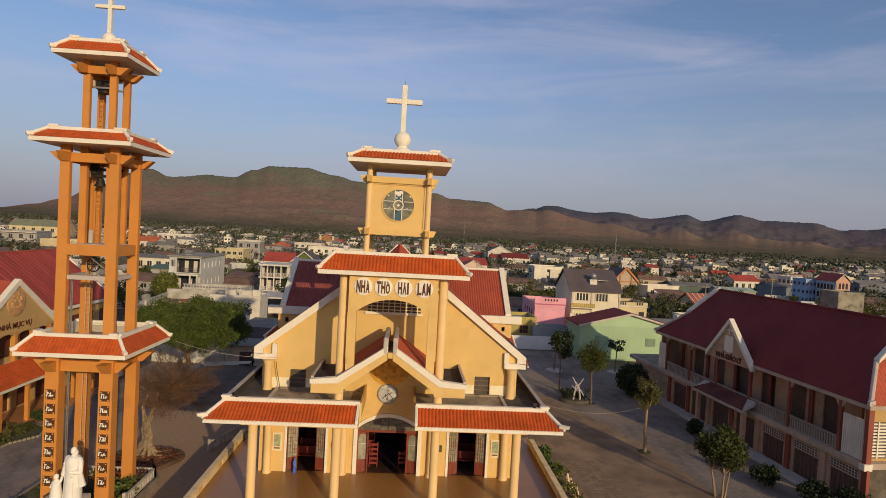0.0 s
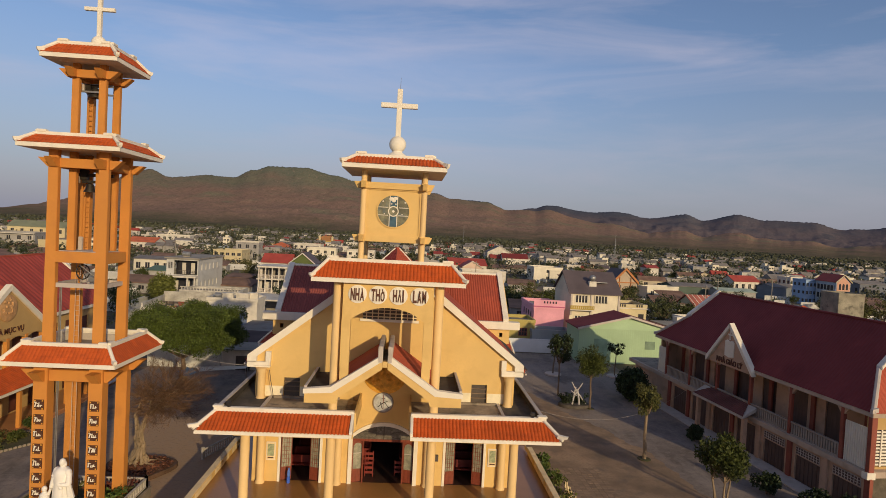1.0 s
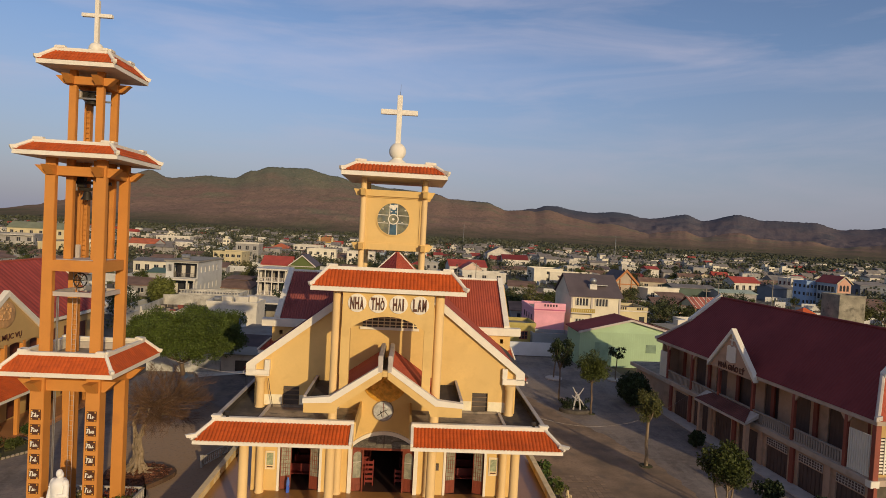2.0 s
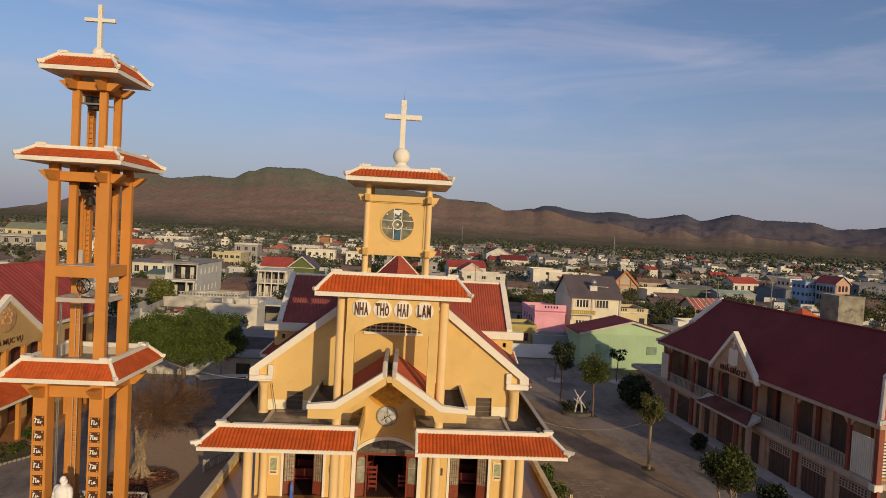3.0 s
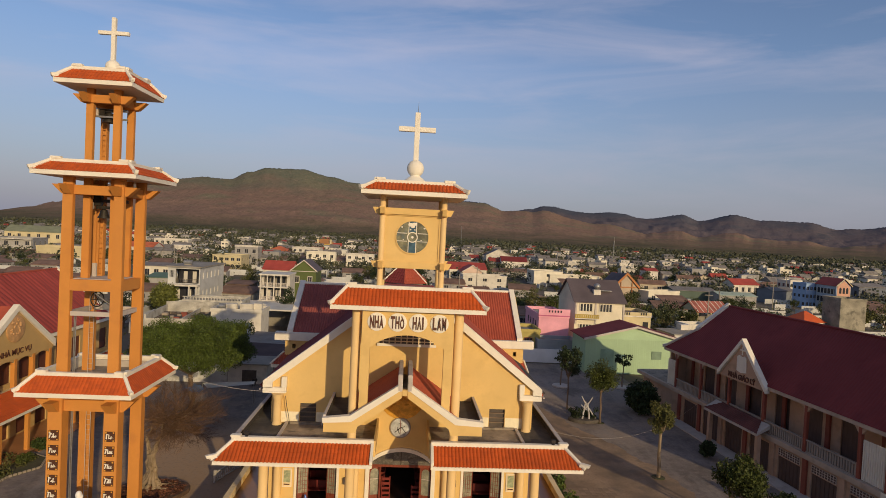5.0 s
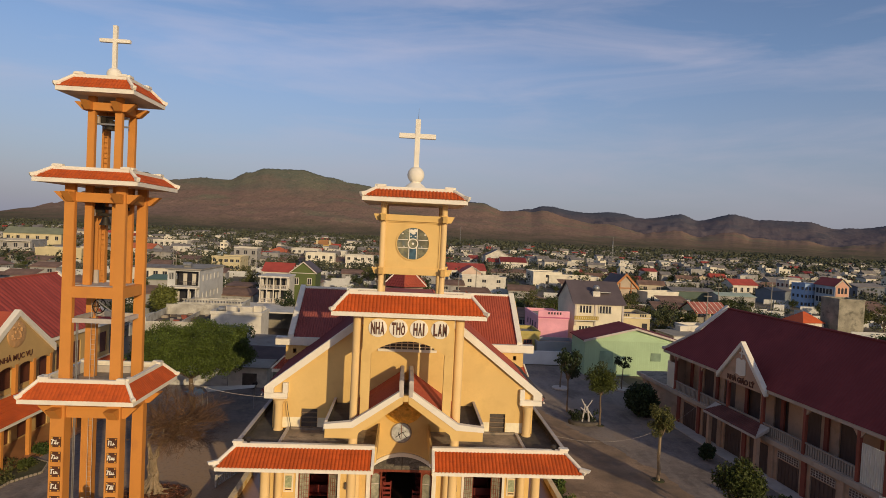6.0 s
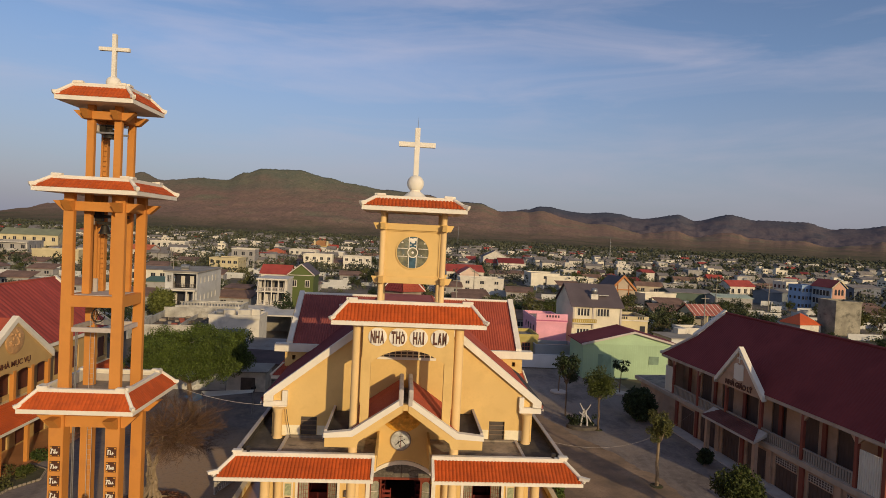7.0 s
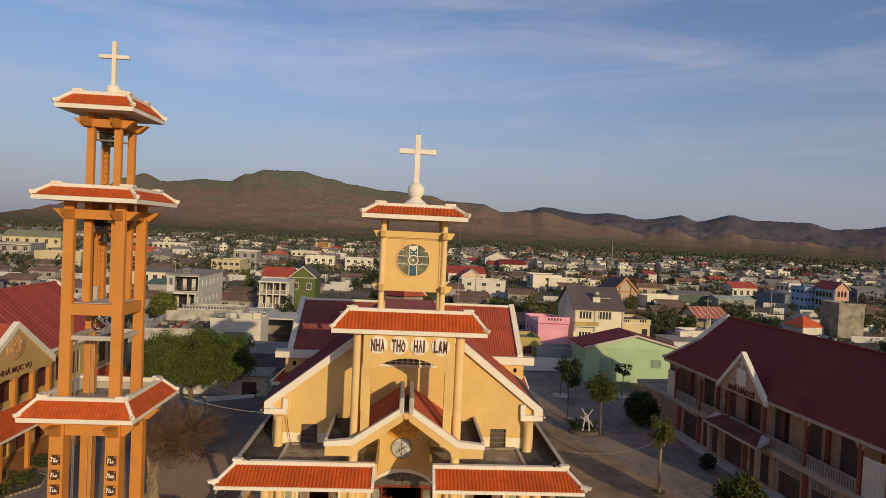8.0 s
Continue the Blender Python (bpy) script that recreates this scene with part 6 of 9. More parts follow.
# ---- statue on its pedestal ----
def statue():
    g = Geo()
    # robed adult, plain shapes only
    g.lathe(0, 0, [(0.46, 0.0), (0.47, 0.3), (0.44, 1.0), (0.40, 1.55), (0.44, 1.95), (0.42, 2.2), (0.30, 2.36), (0.12, 2.44), (0.11, 2.52)], 20)
    g.ball((0, -0.02, 2.68), 0.165, 0.18, 0.22, 16, 10)
    g.ball((0, 0.05, 2.56), 0.20, 0.16, 0.2, 12, 8)
    g.ball((-0.36, 0, 2.16), 0.2, 0.2, 0.22, 12, 8)
    g.ball((0.36, 0, 2.16), 0.2, 0.2, 0.22, 12, 8)
    g.rod((-0.44, 0, 2.12), (-0.60, -0.12, 1.25), 0.15, 10, 0.11)
    g.rod((0.44, 0, 2.12), (0.54, -0.12, 1.55), 0.16, 10, 0.15)
    g.rod((0.54, -0.12, 1.55), (0.22, -0.42, 1.60), 0.14, 10, 0.09)
    g.rod((0.50, -0.1, 1.6), (0.56, 0.05, 0.75), 0.12, 8, 0.2)
    for k in range(6):
        x = -0.32 + k * 0.13
        g.rod((x, -0.34 + 0.3 * x * x, 0.05), (x * 0.8, -0.33 + 0.3 * x * x, 1.75), 0.07, 6, 0.03)
    g.rod((-0.35, -0.3, 2.05), (0.3, -0.36, 1.35), 0.07, 8, 0.09)
    # child beside
    g.lathe(-0.92, -0.22, [(0.34, -0.02), (0.31, 0.25), (0.24, 0.66), (0.25, 0.86), (0.12, 0.98), (0.09, 1.03)], 16)
    g.ball((-0.92, -0.24, 1.16), 0.14, 0.15, 0.17, 14, 8)
    g.rod((-0.72, -0.15, 0.86), (-0.60, -0.14, 1.2), 0.075, 8)
    g.rod((-1.14, -0.2, 0.84), (-1.2, -0.3, 0.5), 0.08, 8)
    solid("statue", g, MARBLE, "white plaster statue of a robed figure and child", "statue", smooth=True, m=pose(-16.82, 0.2, 2.15, 0, 0, -15) @ Matrix.Diagonal((0.95, 0.95, 0.97, 1)))
    p = thing("statue_pedestal", pose(-17.0, 0.15, 0), "plain grey stone pedestal of the statue", "pedestal")
    part("plinth", Geo().box(-1.6, 1.3, -0.9, 0.9, 0, 0.5), STEPS, p, bevel=0.03)
    part("shaft", Geo().box(-1.25, 0.85, -0.65, 0.65, 0.5, 2.15), PALESTONE, p, bevel=0.03)


statue()


# ---- ground, yard and distance ----
def ground_sheet():
    g = Geo()
    xs = [-4200, -2000, -900, -400, -200, -100, 0, 100, 200, 400, 900, 2000, 4200]
    ys = [-600, -200, -60, 0, 60, 120, 200, 400, 700, 1100, 1800, 3000, 4600]
    g.v = [(x, y, -0.05) for y in ys for x in xs]
    n = len(xs)
    g.f = [(j * n + i, j * n + i + 1, (j + 1) * n + i + 1, (j + 1) * n + i) for j in range(len(ys) - 1) for i in range(n - 1)]
    solid("ground", g, EARTH, "dry earth and scrub plain", "ground", kind="structure")
    y = Geo().box(-29.7, 31.4, -40, 57.5, -0.3, 0.0)
    solid("yard", y, YARD, "worn grey concrete church yard", "yard", kind="structure")


ground_sheet()

# outline of the hills: bearing in degrees (0 ahead), slope of the skyline
SKYLINE = [(-75, 0.03), (-50, 0.02), (-40, 0.004), (-34.2, -0.002), (-32, 0.0084), (-30.3, 0.017), (-27.6, 0.040), (-24.9, 0.065), (-23.6, 0.0726), (-22.2, 0.063), (-18.7, 0.0707),
           (-16.8, 0.070), (-15.1, 0.0844), (-13.6, 0.0922), (-10.5, 0.0947), (-7.8, 0.086), (-5.1, 0.077), (-1.8, 0.070), (2.1, 0.066), (3.8, 0.058), (7.2, 0.0554),
           (9.4, 0.043), (11.9, 0.048), (13.2, 0.0547), (17.5, 0.0457), (19.5, 0.049), (22.6, 0.0404), (25.7, 0.048), (27.1, 0.040), (30.1, 0.051), (31.8, 0.0434),
           (35.5, 0.0426), (37.5, 0.0334), (39, 0.0345), (41, 0.040), (50, 0.03), (75, 0.02)]


def skyline(az):
    for (a, h), (b, k) in zip(SKYLINE, SKYLINE[1:]):
        if a <= az <= b:
            t = (az - a) / (b - a)
            t = t * t * (3 - 2 * t)
            return h + (k - h) * t
    return 0.02


def hill_range(name, material, label, r0, r1, r2, az0, az1, na, nr, outline, rough, seed):
    """A range of hills from r0 to r2 metres away, its crest at r1 under the given outline."""
    g = Geo()
    for i in range(na + 1):
        az = az0 + (az1 - az0) * i / na
        a = radians(az)
        sl = outline(az)
        even = sum(outline(az + d) for d in (-9, -6, -3, 0, 3, 6, 9)) / 7
        fine = 0.0008 * noise.noise((az * 9.0, seed, 4)) + 0.0007 * noise.noise((az * 24.0, seed, 6)) + 0.0004 * noise.noise((az * 60.0, seed, 8))
        crest = max(6.0, 17.7 + r1 * (sl + 0.0012 * noise.noise((az * 0.9, seed, 0))))
        foot = max(6.0, 17.7 + r1 * even)
        rows = [r0 + (r1 - r0) * k / (nr - 3) for k in range(nr - 2)] + [r1 + (r2 - r1) * k / 3 for k in (1, 2, 3)]
        for k, r in enumerate(rows):
            x, y = r * math.sin(a), r * math.cos(a) - 31
            if k < nr - 3:
                t = (r - r0) / (r1 - r0)
                top = foot + (crest - foot) * t ** 2
                shape = 0.10 * t + 0.90 * t ** 2.0
                n = noise.fractal((x * 0.0022, y * 0.0022, seed), 1.0, 2.0, 5) + 0.5 * noise.fractal((x * 0.006, y * 0.006, seed + 4), 0.9, 2.0, 3) + 0.16 * noise.fractal((x * 0.022, y * 0.022, seed + 9), 0.8, 2.0, 3)
                z = top * shape + n * rough * foot * (t * (1 - t)) * 3.0
                z = min(z, 17.7 + r * (even + (sl - even) * t * t) * 0.985 - 1)
                z = max(z, -0.5) if k else -6
            elif k == nr - 3:
                z = crest + r1 * fine
            else:
                z = crest * (1 - 0.9 * ((r - r1) / (r2 - r1)))
            g.v.append((x, y, z))
    m = nr + 1
    g.f = [(i * m + k, (i + 1) * m + k, (i + 1) * m + k + 1, i * m + k + 1) for i in range(na) for k in range(nr)]
    ob = solid(name, g, material, label, "hill", kind="structure")
    ob.data.shade_smooth()


def front_outline(az):
    """The nearer brown hills fall short of the skyline on the right."""
    fall = [(-90, 0.0), (10.5, 0.0), (15, 0.012), (21, 0.023), (28, 0.027), (34, 0.028), (41, 0.022), (90, 0.015)]
    for (a, h), (b, k) in zip(fall, fall[1:]):
        if a <= az <= b:
            return skyline(az) - (h + (k - h) * (az - a) / (b - a)) + (0.0022 * noise.noise((az * 0.45, 2.2, 0)) + 0.0012 * noise.noise((az * 1.7, 5.1, 0))) * min(1, max(0, (az - 12) / 6))
    return skyline(az)


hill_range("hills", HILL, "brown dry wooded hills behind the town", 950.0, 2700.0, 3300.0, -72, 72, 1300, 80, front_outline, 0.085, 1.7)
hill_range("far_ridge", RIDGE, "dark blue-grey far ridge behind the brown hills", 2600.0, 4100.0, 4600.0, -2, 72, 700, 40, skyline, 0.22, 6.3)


# ---- trees ----
def crown_geo(rng, centres, per, spread, size):
    """Small leaf cards in loose clumps round the centres."""
    g = Geo()
    for c in centres:
        for _ in range(per):
            o = Vector((rng.gauss(0, 1), rng.gauss(0, 1), rng.gauss(0, 0.75)))
            if o.length > 1.5:
                o *= rng.uniform(0.8, 1.5) / o.length
            p = Vector(c) + o * spread
            a = Vector((rng.gauss(0, 1), rng.gauss(0, 1), rng.gauss(0, 0.7))).normalized()
            b = a.orthogonal().normalized()
            b.rotate(Matrix.Rotation(rng.uniform(0, 6.28), 3, a))
            s = size * rng.uniform(0.6, 1.3)
            w = s * 0.55
            tip = a.cross(b) * s * 0.25
            n0 = len(g.v)
            g.v.extend([tuple(p - b * s), tuple(p + a.cross(b) * w), tuple(p + b * s + tip), tuple(p - a.cross(b) * w)])
            g.f.append((n0, n0 + 1, n0 + 2, n0 + 3))
    return g


def limb_path(g, p, q, r0, r1, rng, wob=0.12, n=4):
    p, q = Vector(p), Vector(q)
    last, lr = p, r0
    for k in range(1, n + 1):
        t = k / n
        nxt = p.lerp(q, t) + (Vector((rng.uniform(-1, 1), rng.uniform(-1, 1), 0)) * wob * (q - p).length * (1 - t) if k < n else Vector())
        r = r0 + (r1 - r0) * t
        g.rod(last, nxt, lr, 7, r)
        last, lr = nxt, r
    return g


def tree(name, x, y, h, rad, seed, label, leaf=LEAF, bark=BARK, trunk=0.14, clear=0.45, clumps=26, per=70, size=0.16, spread=None, stems=1, z=0.0, group="", shell=0.15, lobes=0):
    rng = random.Random(seed)
    ob = thing(name, pose(x, y, z, 0, 0, rng.uniform(0, 360)), label, "tree" if "tree" in name else "shrub", group)
    c0 = h * clear
    cz, rz = (h + c0) / 2, (h - c0) / 2
    centres = []
    heads = []
    for k in range(lobes):
        th, up = 2.399 * k, -0.4 + 1.22 * k / lobes
        rr = math.sqrt(max(0.0, 1 - up * up)) ** 0.6 * rng.uniform(0.62, 0.90)
        heads.append((math.cos(th) * rr * rad, math.sin(th) * rr * rad, cz + up * rz * rng.uniform(0.72, 0.86)))
    while heads and len(centres) < clumps:
        hx, hy, hz = heads[len(centres) % lobes]
        v = Vector((rng.gauss(0, 1), rng.gauss(0, 1), rng.gauss(0, 0.7)))
        if v.length > 1.6:
            continue
        centres.append((hx + v.x * rad * 0.13, hy + v.y * rad * 0.13, hz + v.z * rad * 0.09))
    while len(centres) < clumps:
        v = Vector((rng.uniform(-1, 1), rng.uniform(-1, 1), rng.uniform(-1, 1)))
        if shell < v.length < 1:
            th = math.atan2(v.y, v.x) + seed
            k = (1 - 0.25 * max(0, v.z)) * (1 + 0.14 * math.sin(3 * th) + 0.09 * math.sin(5 * th + 2))
            centres.append((v.x * rad * k * 0.85, v.y * rad * k * 0.85, cz + v.z * rz * 0.85))
    g = Geo()
    for s in range(stems):
        off = Vector((math.cos(s * 2.4), math.sin(s * 2.4), 0)) * (0.32 if stems > 1 else 0.0)
        fork = Vector((rng.uniform(-0.1, 0.1) * rad, rng.uniform(-0.1, 0.1) * rad, c0 * 1.0)) + off * 2
        limb_path(g, off, fork, trunk, trunk * 0.7, rng, 0.03)
        for c in centres[s::max(1, stems)][:10]:
            limb_path(g, fork, c, trunk * 0.5, trunk * 0.12, rng, 0.1, 3)
    part("trunk", g, bark, ob, "slender branching trunk", smooth=True)
    part("crown", crown_geo(rng, centres, per, spread or rad * 0.26, size), leaf, ob, "loose leafy crown")
    return ob


tree("young_tree", 21.5, 15.6, 6.7, 1.12, 1, "slim young yard tree with a small olive crown", LEAF_OLIVE, BARK_PALE, 0.16, 0.54, 30, 190, 0.08, group="yard trees")
tree("young_tree", 23.6, 7.4, 5.2, 1.6, 2, "bushy yard tree with several pale stems", LEAF_DEEP, BARK_PALE, 0.085, 0.36, 46, 150, 0.10, stems=5, group="yard trees")
tree("young_tree", 21.2, 29.4, 7.0, 1.75, 3, "slim yard tree with a wide olive crown", LEAF_DEEP, BARK, 0.12, 0.46, 40, 130, 0.10, group="yard trees")
tree("young_tree", 18.9, 34.0, 8.0, 1.35, 31, "sparse dark yard tree with a tall crown", LEAF_DARK, BARK, 0.10, 0.44, 34, 80, 0.12, group="yard trees")
tree("young_tree", 20.8, 44.1, 5.6, 0.95, 4, "small dark yard tree in a round kerb", LEAF_DARK, BARK, 0.10, 0.5, 14, 36, 0.14, group="yard trees")
tree("young_tree", 29.2, 44.3, 5.0, 1.1, 5, "small sparse yard tree in a round kerb", LEAF_DARK, BARK, 0.09, 0.6, 10, 30, 0.16, group="yard trees")
tree("large_shrub", 27.3, 33.4, 3.8, 1.85, 6, "big dense dark clipped shrub", LEAF_DARK, BARK, 0.16, 0.03, 90, 110, 0.15)
for k, (sx, sy, sh, sr) in enumerate([(28.2, 20.3, 1.6, 0.72), (28.3, 9.6, 1.7, 0.95), (29.6, 6.0, 2.0, 1.1), (31.2, 4.6, 2.2, 1.3)]):
    tree("clipped_shrub", sx, sy, sh, sr, 70 + k, "clipped dark shrub beside the school steps", LEAF_DARK, BARK, 0.08, 0.1, 26, 70, 0.12, group="shrubs by the school")
tree("spreading_tree", -21.9, 31.0, 9.2, 5.9, 9, "large spreading tree with a dense green crown", LEAF_WARM, BARK, 0.30, 0.36, 360, 310, 0.088, 0.52, lobes=58)
tree("spreading_tree", -47.0, 85.0, 6.8, 2.4, 10, "spreading tree with a dense yellow-green crown", LEAF_YELLOW, BARK, 0.3, 0.3, 50, 110, 0.22, 0.8)


LITTER = leaf_mat("reddish_leaf_litter", (0.16, 0.065, 0.035))


def bare_tree():
    rng = random.Random(12)
    ob = thing("bare_tree", pose(-17.75, 11.2, 0), "old leafless tree with a pale twisted trunk and roots", "tree")
    g = Geo()
    # bundle of twisted strands: flared roots, a thick lumpy bole and two leaning limbs
    for k in range(12):
        a = k * 0.5236
        c, q = math.cos(a), math.sin(a)
        limb_path(g, (0.80 * c, 0.62 * q, 0.22), (0.05 + 0.34 * math.cos(a + 0.5), 0.30 * math.sin(a + 0.5), 1.3), 0.15, 0.15, rng, 0.14, 5)
        limb_path(g, (0.05 + 0.34 * math.cos(a + 0.5), 0.30 * math.sin(a + 0.5), 1.25), (-0.05 + 0.27 * math.cos(a + 1.4), 0.25 * math.sin(a + 1.4), 2.7), 0.14, 0.12, rng, 0.16, 5)
        if k % 2:
            limb_path(g, (0.5 * c, 0.5 * q, 0.4), (1.7 * c + 0.3, 1.2 * q, 0.3), 0.11, 0.04, rng, 0.2, 6)
    for k in range(5):
        a = k * 1.2566
        c, q = 0.12 * math.cos(a), 0.12 * math.sin(a)
        limb_path(g, (0.1 + c, q, 2.6), (0.75 + c, q, 4.0), 0.12, 0.09, rng, 0.10, 4)
        limb_path(g, (-0.2 + c * 0.8, q, 2.6), (-0.42 + c * 0.6, 0.1 + q, 3.7), 0.10, 0.07, rng, 0.12, 4)
    for x, z, r in ((-0.42, 0.95, 0.24), (0.40, 1.5, 0.20), (-0.30, 2.1, 0.19), (0.22, 2.6, 0.20), (-0.40, 3.7, 0.14)):
        g.ball((x, -0.12, z), r, r * 0.9, r * 1.2, 8, 6)
    g.v = [(x * (0.78 if z > 0.8 else 0.9), y * (0.78 if z > 0.8 else 0.9), z) for x, y, z in g.v]
    part("trunk", g, BARK_PALE, ob, "pale twisted trunk and roots", smooth=True)
    g2 = Geo()
    for p, q, r in (((0.7, 0, 3.9), (1.5, 0, 4.9), 0.13), ((1.5, 0, 4.9), (2.6, 0.1, 5.7), 0.08), ((-0.40, 0.1, 3.6), (-0.1, 0.3, 4.7), 0.09), ((0.6, 0, 3.7), (0.6, 0.3, 5.0), 0.08), ((1.0, 0, 4.3), (2.4, -0.3, 4.6), 0.07)):
        limb_path(g2, p, q, r, r * 0.6, rng, 0.09)
    part("limb", g2, BARK_PALE, ob, "pale leaning limbs", smooth=True)
    br = Geo()
    centre, ax = Vector((1.9, 0.2, 5.3)), Vector((3.1, 2.7, 2.4))
    hubs = [Vector((1.5, 0, 4.9)), Vector((2.2, 0.1, 5.4)), Vector((-0.1, 0.3, 4.7)), Vector((0.6, 0.3, 5.0))]
    for k in range(90):
        a, u = rng.uniform(0, 6.283), rng.uniform(-0.85, 0.98)
        s = math.sqrt(max(0, 1 - u * u))
        tip = centre + Vector((s * math.cos(a) * ax.x, s * math.sin(a) * ax.y, u * ax.z)) * rng.uniform(0.75, 1.05)
        hub = hubs[k % 4]
        limb_path(br, hub, tip, 0.032, 0.008, rng, 0.10, 4)
        for _ in range(11):
            t = rng.uniform(0.25, 0.98)
            p = hub.lerp(tip, t)
            d = ((tip - hub).normalized() + Vector((rng.gauss(0, 0.5), rng.gauss(0, 0.5), rng.gauss(0.25, 0.4)))).normalized()
            q = p + d * rng.uniform(0.5, 1.1)
            br.rod(p, q, 0.010, 4, 0.005)
            for _ in range(9):
                e = p.lerp(q, rng.uniform(0.2, 1.0))
                f = e + (d + Vector((rng.gauss(0, 0.6), rng.gauss(0, 0.6), rng.gauss(0.1, 0.5)))).normalized() * rng.uniform(0.25, 0.6)
                br.rod(e, f, 0.0055, 3, 0.003)
    limb_path(br, (1.6, 0, 5.0), (4.6, 0.2, 5.7), 0.03, 0.006, rng, 0.05, 6)
    part("twig_crown", br, LEAF_DRY, ob, "fine bare brown twigs")
    bed = Geo()
    n = 30
    pts = [(0.6 + (2.3 + 0.3 * math.sin(3 * t)) * math.cos(t), -0.6 + (2.2 + 0.25 * math.cos(2 * t)) * math.sin(t), 0.0) for t in [2 * math.pi * i / n for i in range(n)]]
    bed.prism(pts, (0, 0, 0.30))
    solid("tree_bed", bed, mat("brown_leaf_soil", (0.10, 0.058, 0.036), 0.95, 0.4, 1.2, 7, 0.6, stain=(0.15, 0.08, 0.05)), "raised bed of dry leaves round the bare tree", "tree bed", m=pose(-18.0, 11.1, 0))
    lit = crown_geo(rng, [(0.6 + 2.0 * math.sqrt(u) * math.cos(w), -0.6 + 1.8 * math.sqrt(u) * math.sin(w), 0.36) for u, w in [(rng.random(), rng.uniform(0, 6.283)) for _ in range(110)]], 26, 0.24, 0.11)
    lit.v = [(x, y, 0.3 + abs(z - 0.3) * 0.35) for x, y, z in lit.v]
    solid("leaf_litter", lit, LITTER, "dry brown leaf litter", "leaf litter", kind="stuff", m=pose(-18.0, 11.1, 0))


bare_tree()


# ---- garden beds, fences, planters, cables ----
FENCE = mat("weathered_pale_fence", (0.46, 0.42, 0.36), 0.8, 0.15, 2, 10, 0.2)


def rail_fence(x0, y0, x1, y1, z=0.0, h=0.7, label="low pale balustrade fence"):
    a, b = Vector((x0, y0, 0)), Vector((x1, y1, 0))
    L = (b - a).length
    d = (b - a) / L
    ob = thing("fence", pose(x0, y0, z, 0, 0, math.degrees(math.atan2(d.y, d.x))), label, "fence", "garden fences")
    part("top_rail", Geo().box(0, L, -0.06, 0.06, h - 0.1, h), FENCE, ob, bevel=0.01)
    part("bottom_rail", Geo().box(0, L, -0.05, 0.05, 0.08, 0.16), FENCE, ob)
    n = int(L / 0.22)
    for k in range(n):
        x = (k + 0.5) * L / n
        part("baluster", Geo().box(x - 0.035, x + 0.035, -0.03, 0.03, 0.16, h - 0.1), FENCE, ob)
    for x in (0.0, L):
        part("post", Geo().box(x - 0.09, x + 0.09, -0.09, 0.09, 0, h + 0.15), FENCE, ob, bevel=0.015)


rail_fence(-21.5, 6.4, -15.1, 6.4, 0.6)
rail_fence(-15.1, 6.4, -15.1, 2.4, 0.6)
rail_fence(-13.7, 12.7, -12.4, 16.3, 0.0, 0.8)


def tower_garden():
    g = Geo().box(-21.6, -15.0, -3.0, 6.5, 0, 0.6)
    solid("tower_plot", g, GARDEN, "raised planted plot round the bell tower", "garden bed", bevel=0.05)
    e = Geo()
    e.box(-21.75, -14.85, 6.5, 6.65, 0, 0.66)
    e.box(-15.0, -14.85, -3.0, 6.5, 0, 0.66)
    e.box(-21.75, -21.6, -3.0, 6.5, 0, 0.66)
    solid("plot_kerb", e, STEPS, "grey stone kerb of the plot", "kerb", bevel=0.02)


tower_garden()


def planting(name, n, x0, x1, y0, y1, z, seed, label, leafm, size=0.12, h=0.6):
    rng = random.Random(seed)
    c = [(rng.uniform(x0, x1), rng.uniform(y0, y1), z + rng.uniform(0.1, h)) for _ in range(n)]
    solid(name, crown_geo(rng, c, 46, 0.24, size), leafm, label, "plants", kind="stuff")


planting("bedding_plants", 40, -21.4, -15.3, -2.8, 6.2, 0.6, 21, "low green and dry bedding plants", LEAF_OLIVE, 0.11, 0.5)
planting("bedding_plants", 16, -16.8, -15.5, 2.6, 4.6, 0.6, 22, "bright green shrubs at the kerb", LEAF, 0.10, 0.9)
planting("bedding_plants", 12, -18.0, -15.6, 4.9, 6.2, 0.6, 23, "reddish bedding plants at the tower's foot", mat("red_foliage", (0.13, 0.035, 0.02), 0.6, 0.3, 1, 6, 0), 0.09, 0.6)
planting("hedge", 60, -33.5, -28.6, 12.0, 16.4, 0.1, 24, "low mixed hedge in the parish garden", LEAF_OLIVE, 0.09, 0.25)
planting("hedge", 22, -30.4, -28.9, 17.9, 19.3, 0.0, 25, "bright green clipped hedge", LEAF, 0.09, 0.5)
for gx, gy, gr in ((-30.8, 14.2, 0.75), (-29.0, 15.3, 0.65), (-32.2, 13.0, 0.9)):
    tree("clipped_shrub", gx, gy, gr * 1.2, gr, 90 + int(gx), "round dark green shrub in the parish garden", LEAF_DEEP, BARK, 0.05, 0.1, 22, 80, 0.08, group="parish garden shrubs")
bed_edge = [(-28.6, 10.5), (-28.5, 12.7), (-27.3, 14.5), (-27.9, 16.3), (-30.4, 17.6), (-31.8, 16.9), (-34.0, 16.9), (-34.0, 10.5)]
bedg = Geo().prism([(x, y, 0.0) for x, y in bed_edge], (0, 0, 0.12))
solid("garden_bed", bedg, GARDEN, "soil bed of the parish garden", "garden bed")
